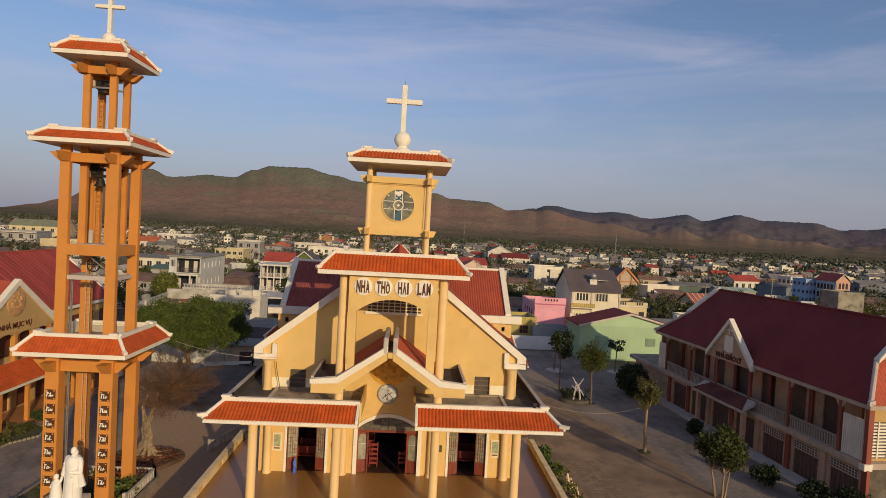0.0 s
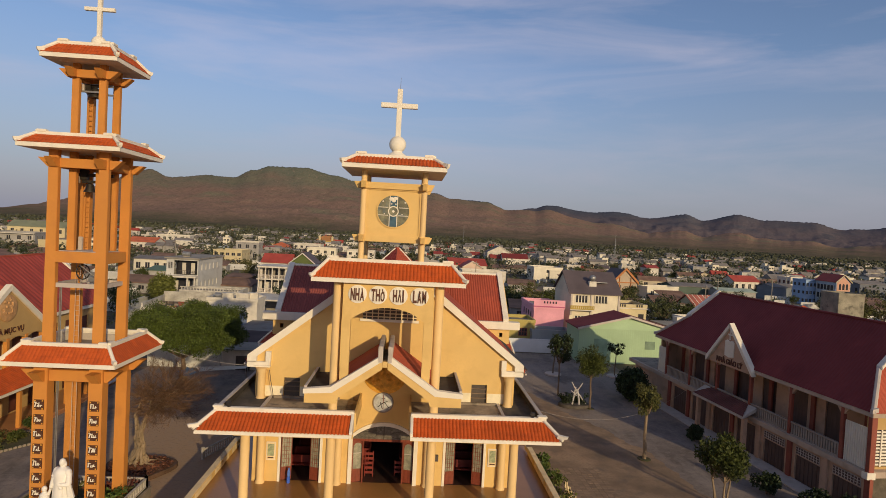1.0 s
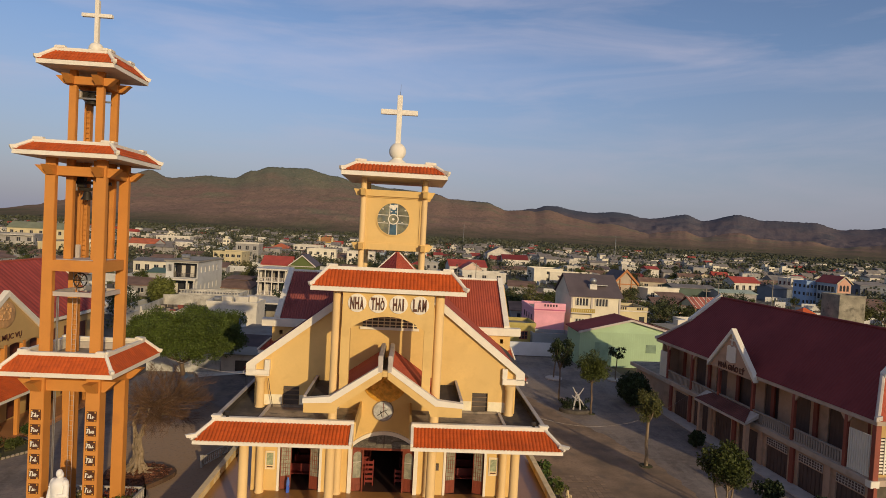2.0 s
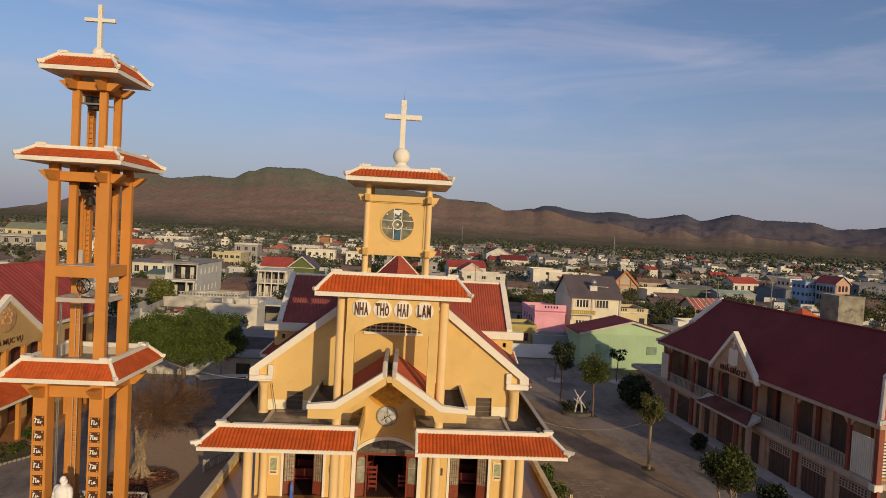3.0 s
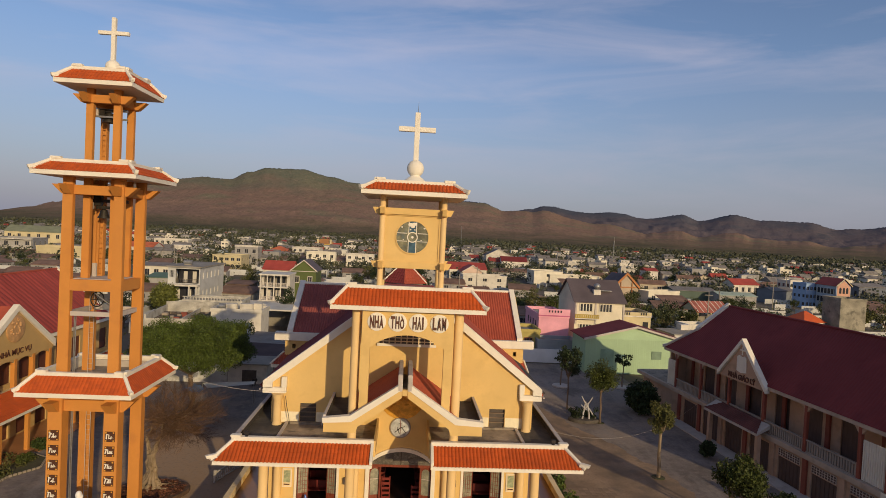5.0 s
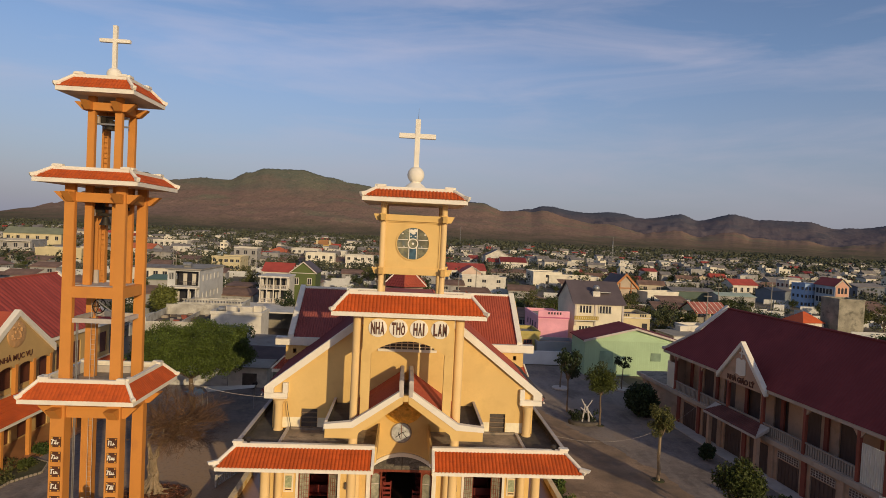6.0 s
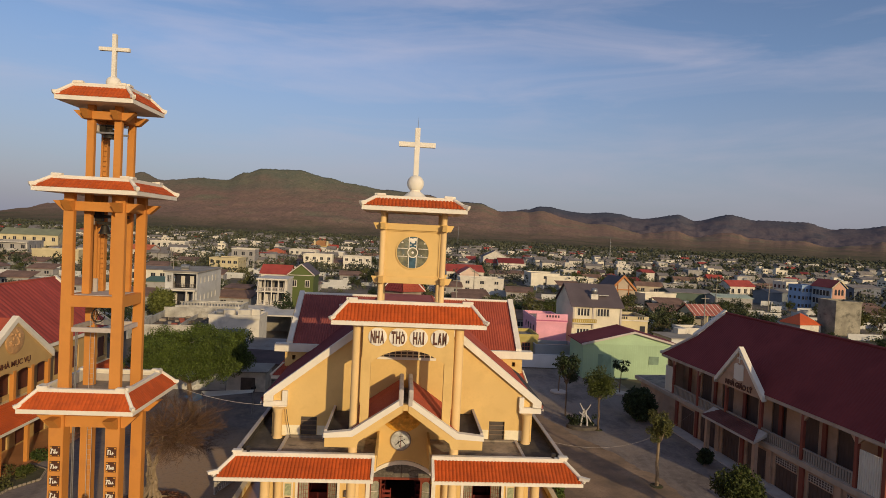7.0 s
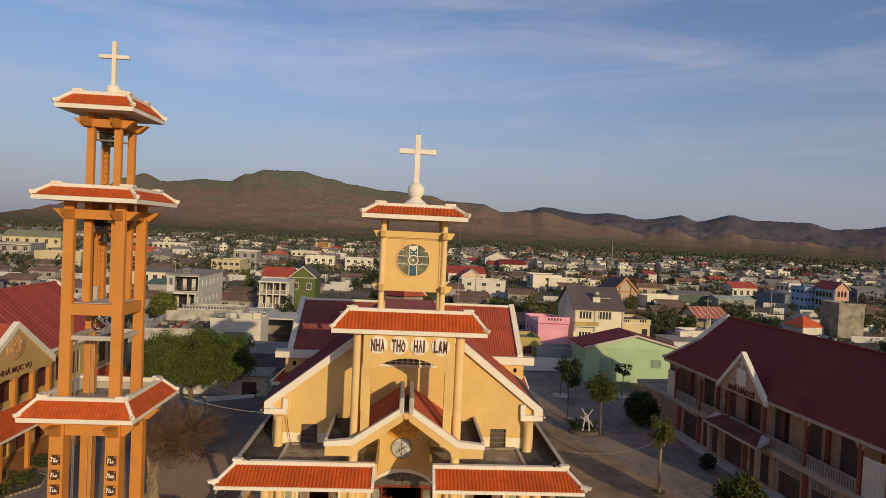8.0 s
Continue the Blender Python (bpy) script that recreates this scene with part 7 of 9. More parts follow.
for (xa, ya), (xb, yb) in zip(bed_edge[:5], bed_edge[1:5]):
    n_st = int(math.hypot(xb - xa, yb - ya) / 0.3)
    for k in range(n_st):
        bx, by = xa + (xb - xa) * (k + 0.5) / n_st, ya + (yb - ya) * (k + 0.5) / n_st
        solid("edging_stone", Geo().box(-0.12, 0.12, -0.06, 0.06, 0, 0.18), STEPS, "dull grey edging stone round the parish garden bed", "edging stone", "garden edging", bevel=0.03, m=pose(bx, by, 0, 0, 0, math.degrees(math.atan2(yb - ya, xb - xa))))
terr = Geo().box(-33.2, -29.3, 17.7, 30.0, 0, 0.02)
solid("forecourt", terr, TERRA, "terracotta tiled forecourt of the parish house", "forecourt", kind="structure")
planting("bedding_plants", 34, 11.3, 12.9, 2.0, 13.5, 0.0, 26, "rough dry green planting along the terrace", LEAF_YELLOW, 0.11, 0.9)
planting("bedding_plants", 16, 11.3, 12.3, 8.6, 12.6, 0.2, 27, "yellow-green shrub by the terrace", LEAF, 0.14, 1.3)


def side_fence():
    ob = thing("picket_fence", pose(13.0, 6.0, 0, 0, 0, 90), "low yellow picket fence beside the planting", "fence", "garden fences")
    for k in range(9):
        part("picket", Geo().box(k * 0.36, k * 0.36 + 0.1, -0.03, 0.03, 0, 0.75 + 0.12 * (k % 2)), PALE, ob)
    part("rail", Geo().box(0, 3.2, 0.03, 0.07, 0.3, 0.38), PALE, ob)


side_fence()


def sculpture_bed():
    n = 26
    pts = [(1.7 * math.cos(2 * math.pi * i / n), 1.1 * math.sin(2 * math.pi * i / n), 0) for i in range(n)]
    solid("round_bed", Geo().prism(pts, (0, 0, 0.35)), mat("mossy_dark_stone", (0.10, 0.085, 0.07), 0.9, 0.3, 2, 8, 0.4), "round stone-kerbed garden bed in the yard", "garden bed", bevel=0.04, m=pose(19.6, 30.0, 0))
    ob = thing("wood_sculpture", pose(19.7, 29.6, 0.35) @ Matrix.Diagonal((0.8, 0.8, 0.8, 1)), "whitewashed dead branches set up as a sculpture", "sculpture")
    rng = random.Random(4)
    for p, q, r in (((-0.5, 0, 0), (-0.1, 0.1, 2.3), 0.13), ((0.4, 0, 0), (0.1, 0, 2.1), 0.14), ((-0.1, 0, 1.4), (0.75, 0, 2.9), 0.09), ((0.1, 0, 1.6), (-0.7, 0.1, 3.0), 0.09),
                    ((0.2, 0, 1.5), (1.3, 0.1, 0.1), 0.1), ((0.0, 0, 1.2), (-0.8, -0.1, 1.9), 0.07)):
        part("branch", limb_path(Geo(), p, q, r, r * 0.7, rng, 0.06), WHITEWASH, ob, smooth=True)
    planting("bedding_plants", 20, 18.2, 20.9, 29.4, 30.9, 0.35, 28, "dark low plants in the round bed", LEAF_DARK, 0.12, 0.9)
    for x, y, r in ((20.8, 44.1, 1.1), (29.2, 44.3, 1.05), (21.2, 29.4, 0.45), (21.5, 15.6, 0.55)):
        pts = [(r * math.cos(2 * math.pi * i / 20), r * math.sin(2 * math.pi * i / 20), 0) for i in range(20)]
        solid("tree_kerb", Geo().prism(pts, (0, 0, 0.18 if r > 1 else 0.06)), PALESTONE if r > 1 else GARDEN, "round pale kerb at the foot of a yard tree", "kerb", "tree kerbs", bevel=0.03, m=pose(x, y, 0.0))


sculpture_bed()


def cable(p, q, sag, r, label):
    p, q = Vector(p), Vector(q)
    g = Geo().tube([p.lerp(q, k / 20) - Vector((0, 0, sag * 4 * (k / 20) * (1 - k / 20))) for k in range(21)], r)
    solid("cable", g, PALESTONE, label, "cable", "overhead cables")


cable((9.4, 9.0, 6.2), (30.4, 27.0, 3.0), 2.0, 0.006, "thin pale cable sagging across the yard")
cable((-13.9, 6.0, 9.74), (-7.2, 4.93, 9.22), 0.3, 0.009, "thin pale cable from the tower to the church")

# sandy drive between church and concrete yard, edge uneven; its brown includes sunlit warmth
def sandy_drive():
    m = mat("sunlit_sandy_dirt", (0.27, 0.185, 0.115), 0.95, 0.3, 0.35, 5, 0.35, stain=(0.15, 0.115, 0.085))
    edge = [(27.5, -40), (25.6, -8), (24.0, 4), (23.3, 9.5), (22.9, 12.5), (22.5, 17), (20.6, 22.5), (18.2, 27), (17.2, 31), (15.0, 36), (11.6, 40)]
    pts = []
    for (xa, ya), (xb, yb) in zip(edge, edge[1:]):
        n = max(2, int(abs(yb - ya) / 0.35))
        for k in range(n):
            t = k / n
            y = ya + (yb - ya) * t
            wob = 0.55 * noise.noise((y * 0.55, 3.1, 0)) + 0.35 * noise.noise((y * 1.7, 7.7, 0)) + 0.2 * noise.noise((y * 4.1, 1.7, 0))
            pts.append((xa + (xb - xa) * t + wob, y, 0.0))
    left = [(11.0, 40, 0.0), (11.0, -40, 0.0)]
    solid("sandy_drive", Geo().prism(pts + left, (0, 0, 0.006)), m, "patchy sandy drive beside the church, sunlit warmth in its brown", "drive", kind="structure")


sandy_drive()


# ---- white boundary wall and the nearest neighbours ----
def boundary():
    w = Geo().box(13.0, 26.4, 58.2, 58.45, 0, 2.1)
    solid("boundary_wall", w, mat("blue_white_wall", (0.62, 0.64, 0.66), 0.85, 0.08, 0.5, 8, 0.1), "plain white boundary wall", "wall", kind="structure")
    w = Geo().box(-30, -21.3, 40.3, 40.55, 0, 2.6)
    solid("boundary_wall_back", w, mat("stained_white_wall", (0.55, 0.54, 0.50), 0.85, 0.15, 0.5, 8, 0.1, stain=(0.3, 0.28, 0.24)), "stained white boundary wall", "wall", kind="structure")


boundary()

HOUSE_MATS = {}


def paint(key, col, rough=0.7, var=0.1, stain=None):
    if key not in HOUSE_MATS:
        HOUSE_MATS[key] = mat(key, col, rough, var, 0.35, 5, 0.1, stain=stain, tint=0.08)
    return HOUSE_MATS[key]


WHITE_W = paint("white_house_wall", (0.63, 0.58, 0.48), stain=(0.40, 0.365, 0.30))
GREY_W = paint("grey_house_wall", (0.33, 0.31, 0.28), stain=(0.20, 0.19, 0.17))
YEL_W = paint("pale_yellow_wall", (0.56, 0.47, 0.27))
RED_R = paint("red_house_roof", (0.36, 0.06, 0.04), 0.7, 0.18)
ORG_R = paint("orange_house_roof", (0.50, 0.13, 0.05), 0.7, 0.18)
GREY_R = paint("grey_sheet_roof", (0.21, 0.19, 0.165), 0.7, 0.2, stain=(0.15, 0.105, 0.075))
BRN_R = paint("brown_house_roof", (0.11, 0.085, 0.085), 0.7, 0.15)
GRN_R = paint("green_sheet_roof", (0.25, 0.26, 0.15), 0.6, 0.12)
CONC = paint("raw_concrete", (0.30, 0.268, 0.215), 0.95, 0.2, stain=(0.18, 0.165, 0.14))
PINK_W = paint("pink_house_wall", (0.76, 0.35, 0.42))
MAUVE_W = paint("deep_pink_band", (0.48, 0.12, 0.22))
OLIVE_W = paint("olive_yellow_wall", (0.42, 0.34, 0.10))
GREEN_W = paint("pale_green_sheet_wall", (0.36, 0.50, 0.30), 0.7, 0.07)
DKGREEN_W = paint("dark_green_gable_wall", (0.098, 0.125, 0.032))
BLUE_W = paint("blue_house_wall", (0.27, 0.38, 0.54))
PANE = mat("dark_window_pane", (0.035, 0.035, 0.04), 0.2, 0.2, 1, 6, 0, spec=0.6)


YELWHITE = paint("warm_white_wall", (0.68, 0.62, 0.48))
STAINED = paint("stained_raw_concrete", (0.30, 0.27, 0.20), 0.95, 0.3, stain=(0.07, 0.065, 0.05))


def house(name, x, y, w, d, h, label, wall, roof=GREY_R, kind="flat", turn=0.0, floors=2, rise=1.6, windows=3, band=None, balcony=False, z=0.0, group="", trim=WHITE_W, recess=False):
    """A neighbour house; its front faces local -y. kind: flat (parapet), gable (ridge along local x), gablefront, hip, shed."""
    ob = thing(name, pose(x, y, z, 0, 0, turn), label, "house", group)
    fh = h / floors
    holes = []
    if windows:
        for f in range(floors):
            for k in range(windows):
                cx = -w / 2 + w * (k + 0.5) / windows
                ww = min(0.7, w / windows * 0.32)
                z0 = f * fh + fh * 0.34
                holes.append((cx - ww, cx + ww, z0, z0 + fh * 0.42))
    g = Geo()
    opens = list(holes)
    if recess:
        holes = []
        opens = [(-w / 2 + 0.3 + (w * 0.22 if f == floors - 1 else 0), w / 2 - 0.3, f * fh + 0.15, f * fh + fh * 0.86) for f in range(floors)]
        for a, b, c, e in opens:
            bay = part("recess", Geo().box(a, b, -d / 2 + 1.6, -d / 2 + 1.7, c, e), PANE, ob, "dark recessed gallery")
            for k in range(3):
                xx = a + (b - a) * (k + 0.5) / 3
                part("gallery_door", Geo().box(xx - 0.45, xx + 0.45, -d / 2 + 1.52, -d / 2 + 1.59, c, e - 0.5), trim, bay)
            part("rail", Geo().box(a, b, -d / 2 + 0.08, -d / 2 + 0.16, c + 0.85, c + 0.92), trim, bay)
            for k in range(8):
                xx = a + (b - a) * (k + 0.5) / 8
                part("baluster", Geo().box(xx - 0.03, xx + 0.03, -d / 2 + 0.09, -d / 2 + 0.15, c, c + 0.85), trim, bay)
    cut_wall(g, "x", -w / 2, w / 2, 0, h, -d / 2, -d / 2 + 0.25, opens)
    g.box(-w / 2, w / 2, d / 2 - 0.25, d / 2, 0, h)
    sides = [(-d / 2 + d * (k + 0.5) / 3 - 0.5, -d / 2 + d * (k + 0.5) / 3 + 0.5, f * fh + fh * 0.36, f * fh + fh * 0.74) for f in range(floors) for k in range(3)] if windows and d > 5 else []
    for x0, x1 in ((-w / 2, -w / 2 + 0.25), (w / 2 - 0.25, w / 2)):
        cut_wall(g, "y", -d / 2 + 0.25, d / 2 - 0.25, 0, h, x0, x1, sides)
    part("wall", g, wall, ob)
    for a, b, c, e in holes:
        wd = part("window", Geo().box(a, b, -d / 2 + 0.12, -d / 2 + 0.16, c, e), PANE, ob, "dark window with a pale frame")
        fr = Geo().box(a - 0.08, b + 0.08, -d / 2 - 0.05, -d / 2 + 0.0, c - 0.1, c)
        fr.box((a + b) / 2 - 0.03, (a + b) / 2 + 0.03, -d / 2 + 0.06, -d / 2 + 0.11, c, e)
        part("frame", fr, trim, wd)
    if sides:
        sw = Geo()
        for a, b, c, e in sides:
            for xx in (-w / 2 + 0.12, w / 2 - 0.16):
                sw.box(xx, xx + 0.04, a, b, c, e)
        if group:
            part("side_glazing", sw, PANE, ob, kind="stuff")
        else:
            for a, b, c, e in sides:
                for xx in (-w / 2 + 0.12, w / 2 - 0.16):
                    part("side_window", Geo().box(xx, xx + 0.04, a, b, c, e), PANE, ob, "dark side window")
    o = 0.35
    if kind == "flat":
        part("roof", Geo().box(-w / 2 + 0.2, w / 2 - 0.2, -d / 2 + 0.2, d / 2 - 0.2, h - 0.1, h + 0.02), roof, ob)
        p = Geo()
        for a, b, c, e in ((-w / 2 - 0.1, w / 2 + 0.1, -d / 2 - 0.1, -d / 2 + 0.15), (-w / 2 - 0.1, w / 2 + 0.1, d / 2 - 0.15, d / 2 + 0.1)):
            p.box(a, b, c, e, h, h + 0.55)
        for a, b in ((-w / 2 - 0.1, -w / 2 + 0.15), (w / 2 - 0.15, w / 2 + 0.1)):
            p.box(a, b, -d / 2 + 0.15, d / 2 - 0.15, h, h + 0.55)
        part("parapet", p, band or wall, ob)
        if group:
            if d > 6.9:
                part("stair_head", Geo().box(-w * 0.3, -w * 0.3 + 2.2, d * 0.1, d * 0.1 + 2.4, h, h + 1.9), wall, ob)
            part("roof_tank", Geo().rod((w * 0.12, d * 0.05, h + 0.9), (w * 0.12 + 1.3, d * 0.05, h + 0.9), 0.5, 10), STEEL, ob, "steel water tank", smooth=True)
            part("tank_stand", Geo().box(w * 0.12, w * 0.12 + 1.2, d * 0.05 - 0.4, d * 0.05 + 0.4, h, h + 0.45), CONC, ob)
    elif kind == "gable":
        for s in (-1, 1):
            a, b = (-w / 2 - o, s * (d / 2 + o), h - 0.1), (w / 2 + o, s * (d / 2 + o), h - 0.1)
            t = Geo().prism([a, b, (b[0], 0, h + rise), (a[0], 0, h + rise)], (0, 0, 0.12))
            part("roof", t, roof, ob)
        for xx in (-w / 2, w / 2 - 0.2):
            part("gable_wall", Geo().prism([(xx, -d / 2, h), (xx, d / 2, h), (xx, 0, h + rise - 0.1)], (0.2, 0, 0)), wall, ob)
    elif kind == "gablefront":
        for s in (-1, 1):
            a, b = (s * (w / 2 + o), -d / 2 - o, h - 0.1), (s * (w / 2 + o), d / 2 + o, h - 0.1)
            t = Geo().prism([a, b, (0, b[1], h + rise), (0, a[1], h + rise)], (0, 0, 0.12))
            part("roof", t, roof, ob)
            part("verge", Geo().prism([(s * (w / 2 + o), -d / 2 - o - 0.02, h - 0.2), (s * (w / 2 + o), -d / 2 - o - 0.02, h + 0.1), (0, -d / 2 - o - 0.02, h + rise + 0.2), (0, -d / 2 - o - 0.02, h + rise - 0.1)], (0, -0.12, 0)), trim, ob)
        for yy in (-d / 2, d / 2 - 0.2):
            part("gable_wall", Geo().prism([(-w / 2, yy, h), (w / 2, yy, h), (0, yy, h + rise - 0.1)], (0, 0.2, 0)), wall, ob)
    elif kind == "hip":
        a = [(-w / 2 - o, -d / 2 - o, h), (w / 2 + o, -d / 2 - o, h), (w / 2 + o, d / 2 + o, h), (-w / 2 - o, d / 2 + o, h)]
        i = min(w, d) / 2
        r0, r1 = (-max(0.05, w / 2 - i), 0, h + rise), (max(0.05, w / 2 - i), 0, h + rise)
        part("roof", Geo().add(a + [r0, r1], [(0, 1, 5, 4), (1, 2, 5), (2, 3, 4, 5), (3, 0, 4), (3, 2, 1, 0)]), roof, ob)
    elif kind == "shed":
        part("roof", Geo().prism([(-w / 2 - o, -d / 2 - o, h), (-w / 2 - o, d / 2 + o, h + rise), (-w / 2 - o, d / 2 + o, h + rise + 0.12), (-w / 2 - o, -d / 2 - o, h + 0.12)], (w + 2 * o, 0, 0)), roof, ob)
    if balcony:
        for f in range(1, floors):
            sl = part("balcony", Geo().box(-w / 2 - 0.1, w / 2 + 0.1, -d / 2 - 1.3, -d / 2 - 0.01, f * fh - 0.1, f * fh + 0.1), trim, ob, "projecting balcony slab")
            part("rail", Geo().box(-w / 2, w / 2, -d / 2 - 1.28, -d / 2 - 1.2, f * fh + 0.8, f * fh + 0.88), trim, sl)
            for k in range(9):
                xx = -w / 2 + w * k / 8
                part("baluster", Geo().box(xx - 0.04, xx + 0.04, -d / 2 - 1.27, -d / 2 - 1.21, f * fh + 0.1, f * fh + 0.8), trim, sl)
        cv = Geo().box(-w / 2 - 0.2, w / 2 + 0.2, -d / 2 - 1.4, -d / 2 - 0.11, h - 0.15, h + 0.1)
        part("canopy", cv, trim, ob)
        for xx in (-w / 2 + 0.1, w / 2 - 0.1):
            part("post", Geo().box(xx - 0.12, xx + 0.12, -d / 2 - 1.25, -d / 2 - 1.0, 0, h - 0.15), trim, ob)
    return ob


# pale green hall
hall = house("green_hall", 34.0, 55.7, 15.0, 6.6, 5.1, "large pale-green sheet-metal hall with a maroon roof", GREEN_W, TILE_DARK, "gablefront", 0, 1, 1.9, 0, trim=PALESTONE)
for k in range(48):
    part("sheet_rib", Geo().box(-7.4 + k * 0.31, -7.36 + k * 0.31, -3.312, -3.303, 0, 5.15), GREEN_W, hall)
part("hall_door", Geo().box(-5.2, -3.2, -3.36, -3.3, 0, 3.6), mat("faded_green_door", (0.24, 0.36, 0.24), 0.7, 0.15, 1, 8, 0.1), hall, "faded green sliding door")
part("patch", Geo().box(2.5, 4.0, -3.36, -3.3, 2.3, 3.5), mat("green_patch", (0.17, 0.25, 0.17), 0.7, 0.25, 1, 8, 0.1), hall, "darker green shuttered opening")
# pink house, olive outbuilding
pk = house("pink_house", 25.2, 71.5, 5.2, 11.0, 6.0, "pink flat-roofed house with a deep pink band", PINK_W, CONC, "flat", 0, 2, 0, 0, band=PINK_W)
part("facade", Geo().box(-2.7, 2.7, -5.65, -5.4, 6.4, 7.5), PINK_W, pk, "raised pink front parapet")
part("band", Geo().box(-2.72, 2.72, -5.70, -5.5, 6.25, 6.45), MAUVE_W, pk, "deep pink band")
for q in range(4):
    part("vent", Geo().box(-2.66, -2.6, -3.5 + q * 2, -3.1 + q * 2, 4.2, 5.2), PANE, pk, "small dark side opening")
for k in range(5):
    part("slot", Geo().box(-1.0 + k * 0.5, -0.75 + k * 0.5, -5.68, -5.64, 6.9, 7.28), PANE, pk)
part("lower_band", Geo().box(-2.62, 2.62, -5.56, -5.5, 2.6, 2.75), MAUVE_W, pk)
oo = house("olive_outhouse", 19.0, 65.0, 6.0, 6.0, 4.0, "small olive-yellow outbuilding with one barred window", OLIVE_W, CONC, "flat", 0, 1, 0, 0)
ow = part("window", Geo().box(0.4, 1.75, -3.04, -3.0, 1.95, 3.15), PANE, oo, "dark window in a brown frame")
for q in range(4):
    part("frame", Geo().box(0.36 + q * 0.44, 0.44 + q * 0.44, -3.08, -3.04, 1.9, 3.2), BRICKRED, ow)
for q in (1.9, 2.5, 3.12):
    part("frame", Geo().box(0.36, 1.79, -3.085, -3.04, q, q + 0.08), BRICKRED, ow)
house("grey_outhouse", 24.5, 62.5, 6.4, 4.0, 2.7, "low grey-blue outbuilding with a flat roof", paint("grey_blue_wall", (0.30, 0.33, 0.35)), CONC, "flat", 0, 1, 0, 0)
bh = house("beige_house", 34.4, 75.5, 9.0, 11.0, 8.5, "two-storey pale beige house with a dark brown gabled roof", paint("pale_beige_wall", (0.70, 0.62, 0.45)), BRN_R, "gable", 0, 3, 3.6, 0)
for zz, hh in ((6.9, 1.25), (3.2, 1.3)):
    for c in (-2.55, 1.0):
        wdw = part("window", Geo().box(c - 1.1, c + 1.1, -5.56, -5.5, zz, zz + hh), PANE, bh, "dark four-light window")
        for q in range(5):
            part("frame", Geo().box(c - 1.13 + q * 0.55, c - 1.07 + q * 0.55 + 0.1, -5.62, -5.56, zz - 0.06, zz + hh + 0.06), WHITE_W, wdw)
for c in (-4.3, -0.75, 4.3):
    part("pilaster", Geo().box(c - 0.16, c + 0.16, -5.64, -5.5, 4.6, 8.4), PALESTONE, bh)
bal = part("balcony", Geo().box(-4.7, -0.4, -6.5, -5.5, 5.55, 5.75), WHITE_W, bh, "projecting balcony slab")
part("balcony_front", Geo().box(-4.7, -0.4, -6.54, -6.46, 5.75, 6.42), paint("mustard_rail", (0.42, 0.30, 0.05)), bal, "mustard patterned balcony front")
for q in range(11):
    part("pattern_piece", Geo().box(-4.5 + q * 0.38, -4.36 + q * 0.38, -6.57, -6.54, 5.9, 6.3), YEL_W, bal)
part("tank_box", Geo().box(-0.75, 0.55, -4.0, -3.0, 9.4, 10.6), WHITE_W, bh, "white box under the roof tank")
part("water_tank", Geo().ball((-0.1, -3.6, 11.2), 0.62, 0.55, 0.55), STEEL, bh, "shiny steel water tank on the roof", smooth=True)
part("solar_frame", Geo().box(0.7, 2.6, -3.8, -3.0, 10.4, 10.5), STEEL, bh, "solar water heater frame")
ya = house("yellow_annex", 42.6, 77.5, 5.8, 7.0, 6.0, "low pale yellow annex with a pierced parapet", YEL_W, BRN_R, "flat", 0, 2, 0, 0)
for c in (-1.7, 1.5):
    for q in range(3):
        part("slot", Geo().box(c - 0.6 + q * 0.45, c - 0.32 + q * 0.45, -3.63, -3.59, 6.05, 6.5), PANE, ya)
part("cornice", Geo().box(-3.0, 3.0, -3.75, -3.5, 5.7, 5.9), WHITE_W, ya)
part("window", Geo().box(1.4, 2.4, -3.56, -3.5, 3.6, 4.8), PANE, ya, "dark window")
# left middle ground
PALE_W = paint("pale_grey_wall", (0.52, 0.51, 0.47), stain=(0.40, 0.39, 0.35))


